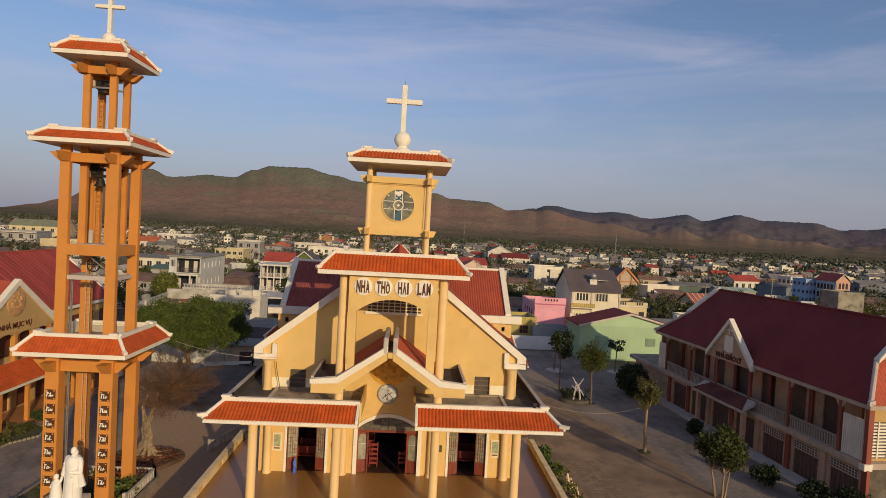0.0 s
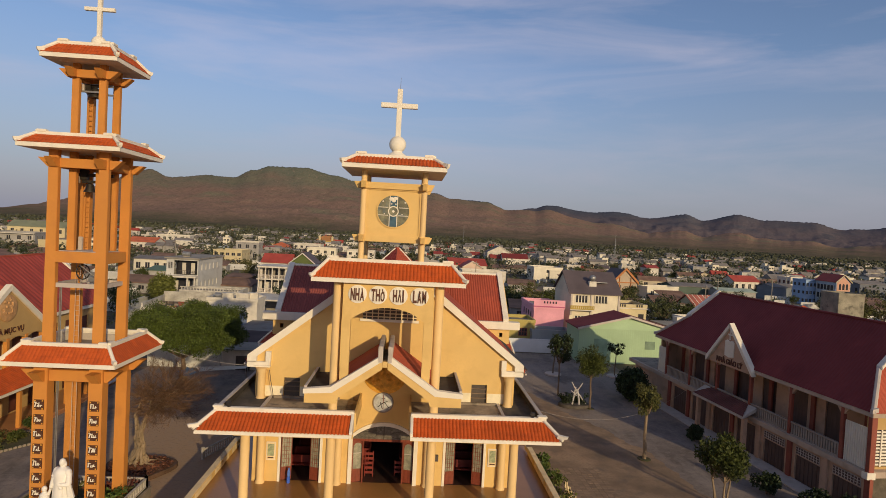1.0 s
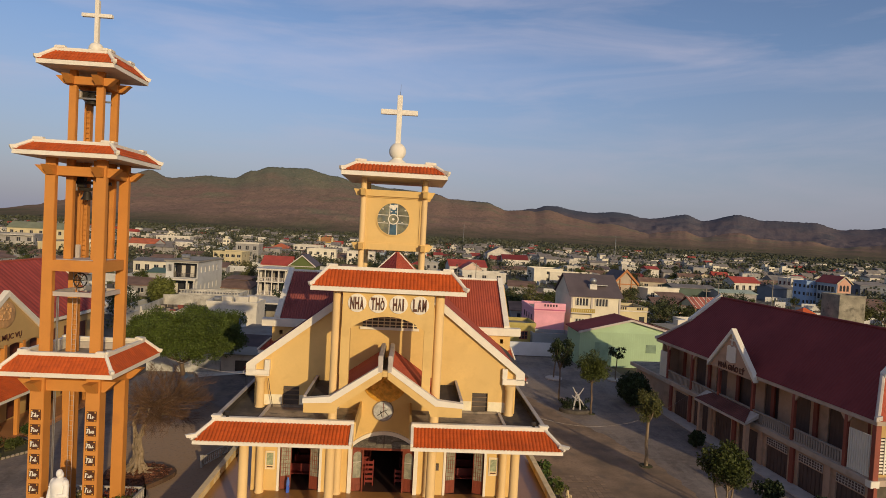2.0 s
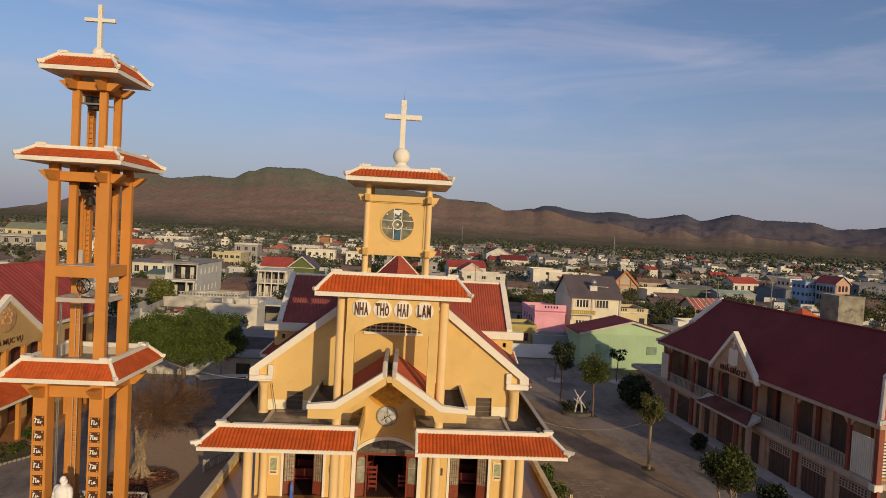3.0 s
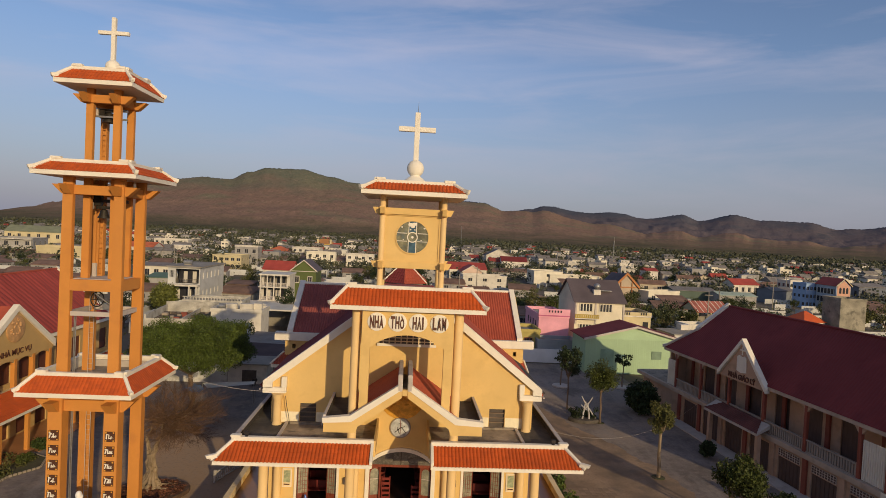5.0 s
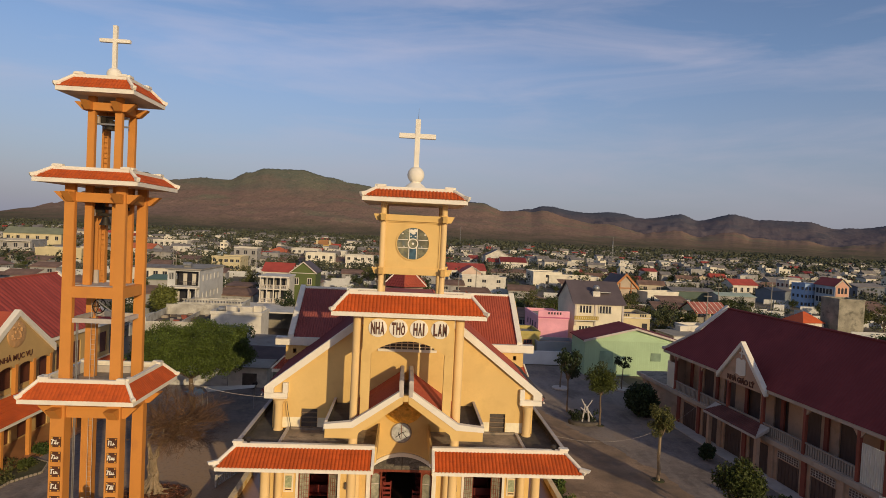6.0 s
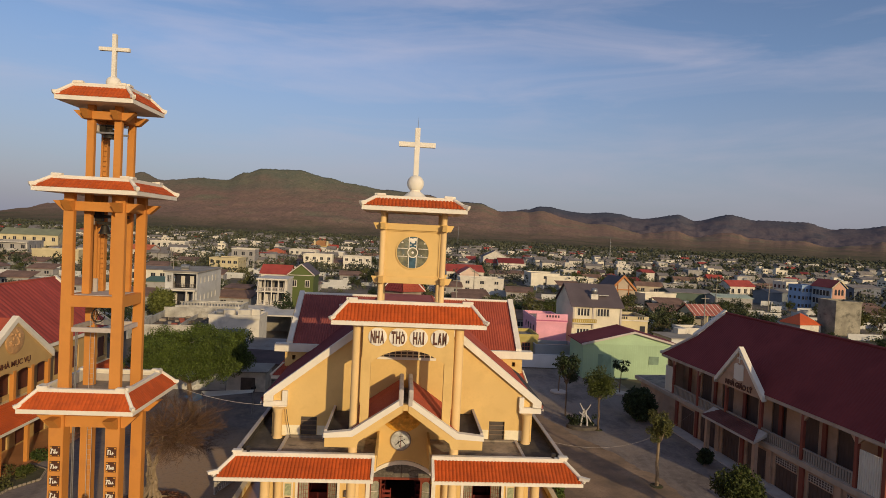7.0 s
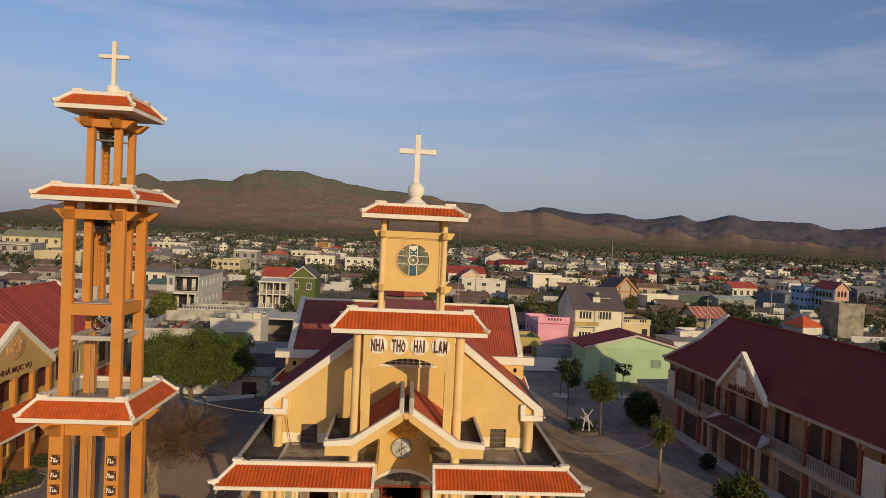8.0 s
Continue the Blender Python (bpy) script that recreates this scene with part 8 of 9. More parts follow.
def balcony_house():
    ob = thing("balcony_house", pose(-47.45, 104.0, 0), "three-storey pale grey house with deep dark galleries", "house")
    g = Geo()
    cut_wall(g, "x", -3.35, 3.35, 0, 9.3, -8.0, -7.75, [(-1.75, 3.1, 5.95, 9.0), (-2.9, 2.9, 2.3, 5.2), (-3.0, -2.1, 7.2, 8.6)])
    holes = [(-6.5 + k * 2.5, -5.6 + k * 2.5, z, z + 1.3) for k in range(5) for z in (3.1, 6.9)]
    for x in (-3.35, 3.1):
        cut_wall(g, "y", -7.75, 7.75, 0, 9.3, x, x + 0.25, holes)
    g.box(-3.35, 3.35, 7.75, 8.0, 0, 9.3)
    part("wall", g, PALE_W, ob)
    for a, b, c, e in holes:
        part("window", Geo().box(3.18, 3.22, a, b, c, e), WHITE_W, ob, "white shuttered side window")
    for a, b, c, e, doors in ((-1.75, 3.1, 5.95, 9.0, (-0.3, 1.6)), (-2.9, 2.9, 2.3, 5.2, (-1.8, 0.6, 2.0))):
        bay = part("recess", Geo().box(a, b, -6.2, -6.1, c, e), PANE, ob, "dark recessed gallery")
        for d in doors:
            part("gallery_door", Geo().box(d - 0.4, d + 0.4, -6.3, -6.21, c, e - 0.6), WHITE_W, bay)
        part("rail", Geo().box(a, b, -7.95, -7.88, c + 0.85, c + 0.92), LOUVRE, bay)
        for k in range(12):
            xx = a + (b - a) * (k + 0.5) / 12
            part("baluster", Geo().box(xx - 0.03, xx + 0.03, -7.94, -7.89, c, c + 0.85), LOUVRE, bay)
    part("window", Geo().box(-3.0, -2.1, -7.85, -7.8, 7.2, 8.6), PANE, ob, "dark latticed window")
    for k in range(3):
        part("lattice_bar", Geo().box(-2.9 + k * 0.3, -2.8 + k * 0.3, -7.92, -7.86, 7.2, 8.6), PALE_W, ob)
    part("canopy", Geo().box(-3.9, 3.45, -9.6, -8.01, 5.45, 5.8), WHITE_W, ob, "white canopy slab over the lower gallery")
    for x in (-3.5, -2.6, 1.6, 3.1):
        part("post", Geo().box(x - 0.14, x + 0.14, -9.4, -9.1, 0, 5.45), WHITE_W, ob)
    part("roof", Geo().box(-3.7, 3.7, -8.4, 8.4, 9.3, 9.6), CONC, ob)
    part("water_tank", Geo().rod((-1.5, -4, 10.2), (0.2, -4, 10.2), 0.55, 12), STEEL, ob, "steel water tank", smooth=True)
    part("tank_stand", Geo().box(-1.4, 0.1, -4.4, -3.6, 9.6, 9.8), CONC, ob)


balcony_house()


def column_house():
    ob = thing("column_house", pose(-29.85, 106.0, 0), "white two-storey house with columned balconies", "house")
    g = Geo()
    cut_wall(g, "x", -3.2, 3.2, 0, 8.1, -2.2, -1.95, [(-2.6, 2.6, 2.5, 5.0), (-2.6, 2.6, 5.5, 7.8)])
    for x in (-3.2, 2.95):
        g.box(x, x + 0.25, -1.95, 4.0, 0, 8.1)
    g.box(-2.95, 2.95, 3.75, 4.0, 0, 8.1)
    part("wall", g, WHITE_W, ob)
    up = part("recess", Geo().box(-2.6, 2.6, -1.6, -1.5, 5.5, 7.8), CONC, ob, "shaded upper gallery wall")
    low = part("recess", Geo().box(-2.6, 2.6, -1.6, -1.5, 2.5, 5.0), PANE, ob, "dark lower gallery wall")
    for x in (-1.4, 0.5):
        part("gallery_door", Geo().box(x - 0.55, x + 0.55, -1.72, -1.61, 2.5, 4.5), WHITE_W, low)
    for q in range(4):
        part("window", Geo().box(-2.2 + q * 1.2, -1.5 + q * 1.2, -1.7, -1.61, 5.9, 7.4), PANE, up, "dark gallery window")
    for z0, z1 in ((2.3, 5.2), (5.4, 7.9)):
        for q in range(5):
            x = -3.0 + q * 1.5
            part("column", Geo().lathe(x, -3.9, [(0.2, z0), (0.16, z0 + 0.2), (0.14, z1 - 0.2), (0.2, z1)], 12), WHITE_W, ob, smooth=True)
        part("slab", Geo().box(-3.4, 3.4, -4.2, -2.2, z0 - 0.25, z0), WHITE_W, ob)
        part("rail", Geo().box(-3.2, 3.2, -4.05, -3.95, z0 + 0.8, z0 + 0.9), PALESTONE, ob)
        for q in range(18):
            part("baluster", Geo().box(-3.15 + q * 0.37, -3.03 + q * 0.37, -4.04, -3.96, z0, z0 + 0.8), PALESTONE, ob)
    part("roof", Geo().box(-3.4, 3.4, -4.2, 4.2, 7.9, 8.25), WHITE_W, ob)
    part("forecourt_roof", Geo().box(-5.8, 3.4, -10.5, -4.4, 1.95, 2.2), WHITE_W, ob, "flat white roof before the house")
    for x in (-5.5, -1.2, 3.1):
        part("post", Geo().box(x - 0.12, x + 0.12, -10.3, -10.06, 0, 1.95), WHITE_W, ob)


column_house()
house("red_roof_house", -32.6, 121.4, 7.0, 7.0, 8.1, "white house with a red gabled roof", WHITE_W, RED_R, "gable", 0, 2, 2.0, 3)
gg = house("green_gable_house", -25.9, 121.5, 6.2, 9.0, 8.1, "dark green gabled house with white trim", DKGREEN_W, BRN_R, "gablefront", 0, 2, 2.7, 0, trim=WHITE_W)
for c in (-1.6, 1.6):
    wd = part("window", Geo().box(c - 0.45, c + 0.45, -4.56, -4.5, 5.2, 6.7), PANE, gg, "dark window in a white frame")
    for fx0, fx1, fz0, fz1 in ((-0.6, -0.45, 5.05, 6.85), (0.45, 0.6, 5.05, 6.85), (-0.45, 0.45, 5.05, 5.2), (-0.45, 0.45, 6.7, 6.85), (-0.04, 0.04, 5.2, 6.7)):
        part("frame", Geo().box(c + fx0, c + fx1, -4.6, -4.5, fz0, fz1), WHITE_W, wd)
part("tie_band", Geo().box(-3.1, 3.1, -4.58, -4.5, 7.95, 8.12), WHITE_W, gg)
STAINED_W = paint("rain_stained_white_wall", (0.47, 0.44, 0.37), 0.85, 0.35, stain=(0.20, 0.18, 0.145))
wa = house("white_annex", -26.6, 64.6, 7.8, 5.2, 5.3, "white flat-roofed house behind the yard", WHITE_W, CONC, "flat", 0, 2, 0, 0)
part("blue_shutter", Geo().box(-1.8, 2.4, -2.66, -2.6, 0.4, 3.7), paint("blue_grey_shutter", (0.13, 0.17, 0.26)), wa, "large blue-grey shutter")
for x, y, s in ((-1.2, -1.0, 0.9), (1.1, -0.6, 1.0), (2.6, 0.4, 0.7)):
    part("roof_box", Geo().box(x - s, x + s, y - 0.5, y + 0.5, 5.32, 6.5), WHITE_W, wa, "white box on the flat roof", bevel=0.03)
part("roof_tank", Geo().rod((-2.9, -1.8, 6.1), (-1.9, -1.8, 6.1), 0.45, 12), STEEL, wa, "steel tank on the flat roof", smooth=True)


def unfinished_house():
    ob = thing("unfinished_house", pose(-36.2, 69.5, 0, 0, 0, 6), "unfinished house with an open roof and rubble", "house")
    g = Geo()
    for a, b, c, e, h in ((-5.6, 5.4, -6.0, -5.75, 3.7), (-5.6, 5.4, 5.75, 6.0, 4.9), (-5.6, -5.35, -5.75, 5.75, 4.3), (5.15, 5.4, -5.75, 5.75, 4.7), (0.0, 0.2, -5.75, 5.75, 3.8)):
        g.box(a, b, c, e, 0, h)
    part("wall", g, STAINED_W, ob)
    part("roof", Geo().box(-5.3, 5.1, -5.7, 5.7, 2.9, 3.1), DECK_STRIP, ob, "dark stained open roof slab")
    rng = random.Random(31)
    for k in range(44):
        x, y, s = rng.uniform(-4.8, 4.6), rng.uniform(-5.2, 5.2), rng.uniform(0.12, 0.5)
        part("rubble_piece", Geo().box(x - s, x + s, y - s * 0.6, y + s * 0.6, 3.1, 3.1 + s), rng.choice((CONC, LOUVRE, STEPS, BRICKRED, LOUVRE)), ob)


unfinished_house()
pp = house("parapet_house", -35.2, 80.0, 10.4, 7.0, 4.6, "long low white house with a balustraded parapet", STAINED_W, CONC, "flat", 3, 1, 0, 4)
for q in range(20):
    part("baluster", Geo().box(-5.0 + q * 0.52, -4.82 + q * 0.52, -3.5, -3.35, 5.15, 5.6), STAINED_W, pp)
part("parapet_rail", Geo().box(-5.2, 5.2, -3.55, -3.3, 5.6, 5.75), STAINED_W, pp)


def carport():
    ob = thing("carport", pose(-23.0, 76.0, 0), "open carport with a flat pale roof on thin posts", "carport")
    part("roof", Geo().box(-3.0, 3.4, -2.5, 6.0, 4.1, 4.35), WHITE_W, ob)
    for x in (-2.7, -1.9, 3.1):
        part("post", Geo().rod((x, -2.2, 0), (x, -2.2, 4.1), 0.08, 8), WHITE_W, ob)
    part("back_wall", Geo().box(-3.0, 3.4, 5.8, 6.0, 0, 4.1), CONC, ob)
    part("side_wall", Geo().box(3.2, 3.4, -1.0, 5.8, 0, 4.1), CONC, ob)


carport()
tree("town_shrub", -22.6, 82.0, 7.4, 1.9, 333, "small dark tree behind the carport", LEAF_DARK, BARK, 0.12, 0.45, 24, 60, 0.16)
yo = house("yard_outhouse", -18.8, 41.8, 4.6, 3.4, 2.4, "small white outhouse with a flat slab roof", WHITE_W, CONC, "shed", 0, 1, 0.15, 0)
part("door", Geo().box(-0.6, 1.1, -1.76, -1.7, 0.0, 1.7), LOUVRE, yo, "dark door opening")


def awning():
    ob = thing("awning", pose(0, 0, 0), "white sagging tarpaulin awning on thin poles", "awning")
    a, b, c, d = Vector((-21.2, 31.6, 2.3)), Vector((-16.0, 32.7, 2.35)), Vector((-15.9, 31.7, 2.3)), Vector((-20.1, 29.8, 2.25))
    g = Geo()
    n = 8
    for i in range(n + 1):
        for j in range(n + 1):
            u, v = i / n, j / n
            p = a.lerp(b, u).lerp(d.lerp(c, u), v)
            g.v.append((p.x, p.y, p.z - 0.12 * math.sin(math.pi * u) * math.sin(math.pi * v)))
    g.f = [(i * (n + 1) + j, (i + 1) * (n + 1) + j, (i + 1) * (n + 1) + j + 1, i * (n + 1) + j + 1) for i in range(n) for j in range(n)]
    part("sheet", g, WHITE, ob, "white tarpaulin sheet", smooth=True)
    fold = Geo()
    for k in range(9):
        u = k / 8
        fold.v += [(-21.9 + 1.7 * u, 31.4 - 1.9 * u, 2.3 - 0.1 * math.sin(9 * u)), (-22.9 + 1.9 * u, 30.9 - 1.7 * u, 1.85 + 0.1 * math.sin(7 * u))]
    fold.f = [(2 * k, 2 * k + 2, 2 * k + 3, 2 * k + 1) for k in range(8)]
    part("end_flap", fold, mat("blue_tarpaulin", (0.09, 0.15, 0.27), 0.6, 0.2, 1.5, 9, 0.3), ob, "blue tarpaulin flap", smooth=True)
    for p in (a, b, c, d):
        part("pole", Geo().rod((p.x, p.y, 0), p, 0.035, 6), STEEL, ob)


awning()


def scooter():
    ob = thing("scooter", pose(-17.7, 40.0, 0, 0, 0, 80), "dark parked motor scooter by the outhouse", "motorcycle")
    for x in (-0.62, 0.62):
        w = part("wheel", Geo().rod((x, -0.05, 0.28), (x, 0.05, 0.28), 0.28, 18), BLACK, ob)
        part("rim", Geo().rod((x, -0.06, 0.28), (x, 0.06, 0.28), 0.17, 14), STEEL, w)
    part("body", Geo().prism([(-0.75, -0.13, 0.45), (0.1, -0.13, 0.35), (0.2, -0.13, 0.6), (-0.1, -0.13, 0.75), (-0.85, -0.13, 0.8)], (0, 0.26, 0)), BLACK, ob, bevel=0.04)
    part("seat", Geo().box(-0.75, -0.05, -0.14, 0.14, 0.76, 0.86), LOUVRE, ob, bevel=0.03)
    part("front_shield", Geo().prism([(0.3, -0.2, 0.35), (0.42, -0.2, 0.35), (0.32, -0.2, 1.0), (0.24, -0.2, 1.0)], (0, 0.4, 0)), BLACK, ob, bevel=0.02)
    part("fork", Geo().rod((0.62, 0, 0.28), (0.32, 0, 1.0), 0.04, 8), STEEL, ob)
    part("handlebar", Geo().rod((0.28, -0.32, 1.05), (0.28, 0.32, 1.05), 0.02, 6), STEEL, ob)
    part("headlight", Geo().ball((0.36, 0, 0.95), 0.09, 0.11, 0.09, 12, 8), WHITE, ob, smooth=True)


scooter()
house("lean_to", -19.2, 57.0, 8.0, 7.0, 2.2, "low lean-to with a grey sheet roof", GREY_W, GREY_R, "shed", -6, 1, 0.3, 0)
house("dark_shed", -17.6, 48.0, 8.6, 5.4, 2.2, "low shed with a dark brown roof", CONC, paint("dark_brown_roof", (0.085, 0.052, 0.046), 0.9, 0.3), "shed", -6, 1, 0.5, 0)
house("long_grey_shed", -77.5, 162.0, 17.0, 9.0, 4.6, "long cream house with a grey sheet roof", YELWHITE, GREY_R, "gable", 0, 1, 0.7, 6)
house("green_lean_to", -68.0, 139.0, 9.0, 7.0, 3.0, "low shed with a dull green sheet roof", GREY_W, paint("dull_green_roof", (0.10, 0.16, 0.10)), "shed", 3, 1, 0.8, 0)
house("brown_shack", -44.5, 129.5, 6.4, 5.0, 2.9, "low brown shack with a rusty roof", paint("brown_plank_wall", (0.20, 0.14, 0.09), 0.9, 0.3), paint("rusty_sheet_roof", (0.22, 0.13, 0.085), 0.8, 0.3), "shed", -8, 1, 0.7, 2)
house("brown_shack", -38.5, 140.0, 5.6, 5.0, 3.4, "grey-brown shack with a sagging sheet roof", paint("brown_plank_wall", (0.20, 0.14, 0.09)), GREY_R, "gable", 12, 1, 0.9, 2)
house("pale_hall", -74.0, 219.0, 11.6, 12.0, 5.5, "pale yellow flat-roofed hall with small windows", YEL_W, CONC, "flat", 0, 2, 0, 5)
house("school_block", -194.0, 288.0, 26.0, 14.0, 9.5, "long pale yellow school block with a green roof", YEL_W, GRN_R, "gable", 12, 2, 3.0, 6)
house("grey_block", -168.0, 232.0, 16.0, 14.0, 8.0, "grey flat-roofed block with pale balconies", GREY_W, CONC, "flat", 8, 2, 0, 4, balcony=True)
house("yellow_shed", -146.0, 226.0, 18.0, 8.0, 5.4, "plain yellow shed with a sheet roof", YEL_W, GREY_R, "flat", 5, 1, 0, 0)
house("orange_white_house", -131.0, 268.0, 13.0, 12.0, 5.4, "white house with an orange roof", WHITE_W, ORG_R, "gable", 0, 1, 2.2, 3)
house("orange_roof_house", -76.0, 322.0, 13.0, 12.0, 4.0, "house with a bright orange roof", WHITE_W, ORG_R, "hip", 0, 1, 2.8, 4)
pal = house("yellow_palace", -66.0, 440.0, 16.0, 10.0, 6.0, "yellow pavilion with an orange roof and little turrets", paint("strong_yellow_wall", (0.62, 0.43, 0.10)), paint("muted_orange_roof", (0.42, 0.20, 0.07)), "hip", 0, 2, 4.0, 6)
for xx in (-5, 5):
    part("turret", Geo().box(xx - 0.7, xx + 0.7, -5, -3.2, 6.0, 9.0).prism([(xx - 1.1, -5.3, 9.0), (xx + 1.1, -5.3, 9.0), (xx, -5.3, 10.0)], (0, 2.4, 0)), YEL_W, pal, "small yellow turret")
house("white_grey_house", -24.0, 272.0, 14.0, 9.0, 6.0, "white and grey flat-roofed house with two storeys", WHITE_W, CONC, "flat", 0, 2, 0, 4)
house("white_grey_house", -42.5, 262.0, 14.0, 9.0, 6.6, "pale flat-roofed house with two storeys", YELWHITE, CONC, "flat", 3, 2, 0, 4)
house("long_pale_house", -146.0, 342.0, 20.0, 9.0, 7.0, "long pale flat-roofed house at the town's edge", WHITE_W, CONC, "flat", 4, 2, 0, 6)
house("raw_concrete_house", -74.5, 247.5, 10.5, 8.0, 8.4, "unpainted concrete house with a white top storey", GREY_W, CONC, "flat", 0, 2, 0, 3, band=WHITE_W)
house("long_pale_house", -59.5, 321.0, 16.0, 9.0, 6.4, "long white flat-roofed house with two storeys", WHITE_W, CONC, "flat", -4, 2, 0, 5)
# behind the church, right
house("white_hall", 27.1, 174.0, 15.4, 8.0, 4.9, "long white hall with a blank front and small windows", WHITE_W, CONC, "flat", 3, 2, 0, 3)
house("red_gable_house", 25.5, 220.0, 16.0, 12.0, 4.6, "white house with a red gabled roof", WHITE_W, RED_R, "gable", 5, 1, 2.6, 4)
house("red_gable_house", 26.5, 209.0, 8.0, 8.0, 4.2, "pinkish gabled front with a white verge", paint("pinkish_wall", (0.62, 0.45, 0.34)), RED_R, "gablefront", 5, 1, 2.6, 1)
house("big_white_block", 58.0, 210.5, 12.0, 12.0, 5.4, "big plain white block with two windows", YELWHITE, GREY_R, "flat", 2, 2, 0, 1)
house("big_white_block", 69.0, 208.0, 21.0, 8.0, 4.2, "plain white low wing with a flat roof", YELWHITE, GREY_R, "flat", 2, 1, 0, 1)
house("orange_gable_house", 69.0, 154.0, 8.6, 9.0, 4.8, "house with an orange timber gable front", paint("warm_tan_wall", (0.42, 0.33, 0.23)), BRN_R, "gablefront", 10, 2, 4.4, 2, trim=paint("orange_brown_timber", (0.40, 0.16, 0.05)))
TIMBER = paint("orange_brown_timber", (0.40, 0.16, 0.05))
for o in [q for q in scene.objects if q.name == "orange_gable_house"]:
    for s in (-1, 1):
        part("timber", Geo().prism([(s * 4.6, -5.0, 4.6), (s * 4.6, -5.0, 5.5), (0, -5.0, 9.9), (0, -5.0, 9.0)], (0, 0.25, 0)), TIMBER, o, "orange timber verge")
        part("timber", Geo().box(s * 2.0 - 0.12, s * 2.0 + 0.12, -4.75, -4.55, 0.5, 6.8), TIMBER, o)
    part("timber", Geo().box(-3.6, 3.6, -4.76, -4.55, 5.0, 5.3), TIMBER, o)
sl = house("slab_house", 52.6, 76.6, 6.4, 6.0, 2.8, "low house with a pale flat slab roof", PALE_W, CONC, "shed", 8, 1, 0.1, 0)
part("roof_box", Geo().box(1.0, 3.0, 1.4, 2.8, 2.9, 4.0), WHITE_W, sl, "white box on the flat roof")
house("slab_house", 58.5, 83.5, 5.0, 4.0, 3.2, "small white flat-roofed house behind the slab", WHITE_W, CONC, "flat", 8, 1, 0, 1)
house("long_white_house", 81.5, 152.0, 13.0, 5.0, 3.9, "long low warm-white house with a parapet", YELWHITE, CONC, "flat", 20, 1, 0, 3)
house("grey_gable_house", 57.0, 336.0, 15.0, 12.0, 7.0, "grey house with a pale gable", WHITE_W, BRN_R, "gablefront", 0, 2, 4.0, 3)
house("brown_roof_house", 63.0, 312.0, 15.0, 10.0, 4.8, "house with a brown roof", WHITE_W, TILE_DARK, "gable", 0, 1, 2.6, 3)
house("red_roof_long_house", 138.8, 203.0, 13.0, 7.0, 4.4, "long white house with a red roof", WHITE_W, RED_R, "gable", 14, 1, 2.2, 4)
house("pale_green_shed", 109.5, 158.0, 12.4, 8.0, 3.6, "long shed with a pale green roof", GREY_W, paint("pale_green_roof", (0.36, 0.42, 0.32)), "gable", 0, 1, 0.8, 0)
house("dark_green_shed", 98.5, 166.0, 15.0, 9.0, 4.0, "long shed with dark green walls and a dull roof", paint("dark_green_sheet_wall", (0.07, 0.10, 0.075)), GREY_R, "gable", 0, 1, 0.9, 0)
cn = thing("striped_canopy", pose(69.5, 100.0, 0, 0, 0, 10), "open shelter with a faded red and white striped roof", "shelter")
for sx in (-1, 1):
    for sy in (-1, 1):
        part("post", Geo().box(sx * 4.0 - 0.16, sx * 4.0 + 0.16, sy * 2.8 - 0.16, sy * 2.8 + 0.16, 0, 4.6), YEL_W, cn)
    part("gable_wall", Geo().prism([(sx * 4.1, -3.0, 4.6), (sx * 4.1, 3.0, 4.6), (sx * 4.1, 0, 6.4)], (0.15 * sx, 0, 0)), YEL_W, cn)
    slope = part("roof", Geo().prism([(-4.6, sx * 3.4, 4.4), (4.6, sx * 3.4, 4.4), (4.6, 0, 6.6), (-4.6, 0, 6.6)], (0, 0, 0.1)), paint("faded_red_sheet", (0.34, 0.105, 0.075), 0.8, 0.25), cn, "faded red sheet roof with pale strips")
    for k in range(7):
        xx = -4.2 + k * 1.32
        part("stripe", Geo().prism([(xx, sx * 3.42, 4.52), (xx + 0.17, sx * 3.42, 4.52), (xx + 0.17, 0, 6.72), (xx, 0, 6.72)], (0, 0, 0.03)), WHITE_W, slope, "pale translucent roof strip")
part("back_wall", Geo().box(-4.0, 4.0, 2.7, 2.9, 0, 3.2), CONC, cn)
house("blue_house", 138.6, 162.3, 5.6, 6.0, 8.0, "blue three-storey house with a parapet", BLUE_W, CONC, "flat", 6, 3, 0, 4)
house("white_blue_house", 155.8, 196.5, 6.4, 6.0, 7.0, "white flat-roofed house with two storeys", WHITE_W, CONC, "flat", 16, 2, 0, 3)
rg = house("red_gable_house", 142.3, 154.6, 5.0, 9.0, 8.6, "tall narrow house with a red roof and an orange arched front", paint("pale_blue_wall", (0.42, 0.48, 0.54)), RED_R, "gablefront", 2, 3, 2.4, 0, trim=YEL_W)
part("arched_front", Geo().prism([(-2.3, -4.62, 2.6), (2.3, -4.62, 2.6), (2.3, -4.62, 8.4), (0, -4.62, 10.4), (-2.3, -4.62, 8.4)], (0, 0.1, 0)), paint("peach_wall", (0.55, 0.30, 0.20)), rg, "peach-orange arched front")
for zz in (3.2, 6.2):
    for cc in (-1.2, 0.0, 1.2):
        part("arch_window", Geo().prism([(cc + 0.4 * u, -4.66, zz + v) for u, v in ((-1, 0), (1, 0), (1, 1.4), (0.7, 1.8), (0, 2.0), (-0.7, 1.8), (-1, 1.4))], (0, 0.03, 0)), PANE, rg, "dark arched window")
for zz in (3.0, 5.8):
    part("side_gallery", Geo().box(-2.62, -2.52, -3.8, 3.8, zz, zz + 1.7), PANE, rg, "dark side gallery opening")
    for k in range(6):
        part("gallery_post", Geo().box(-2.72, -2.62, -3.8 + k * 1.48, -3.55 + k * 1.48, zz, zz + 1.7), WHITE_W, rg)
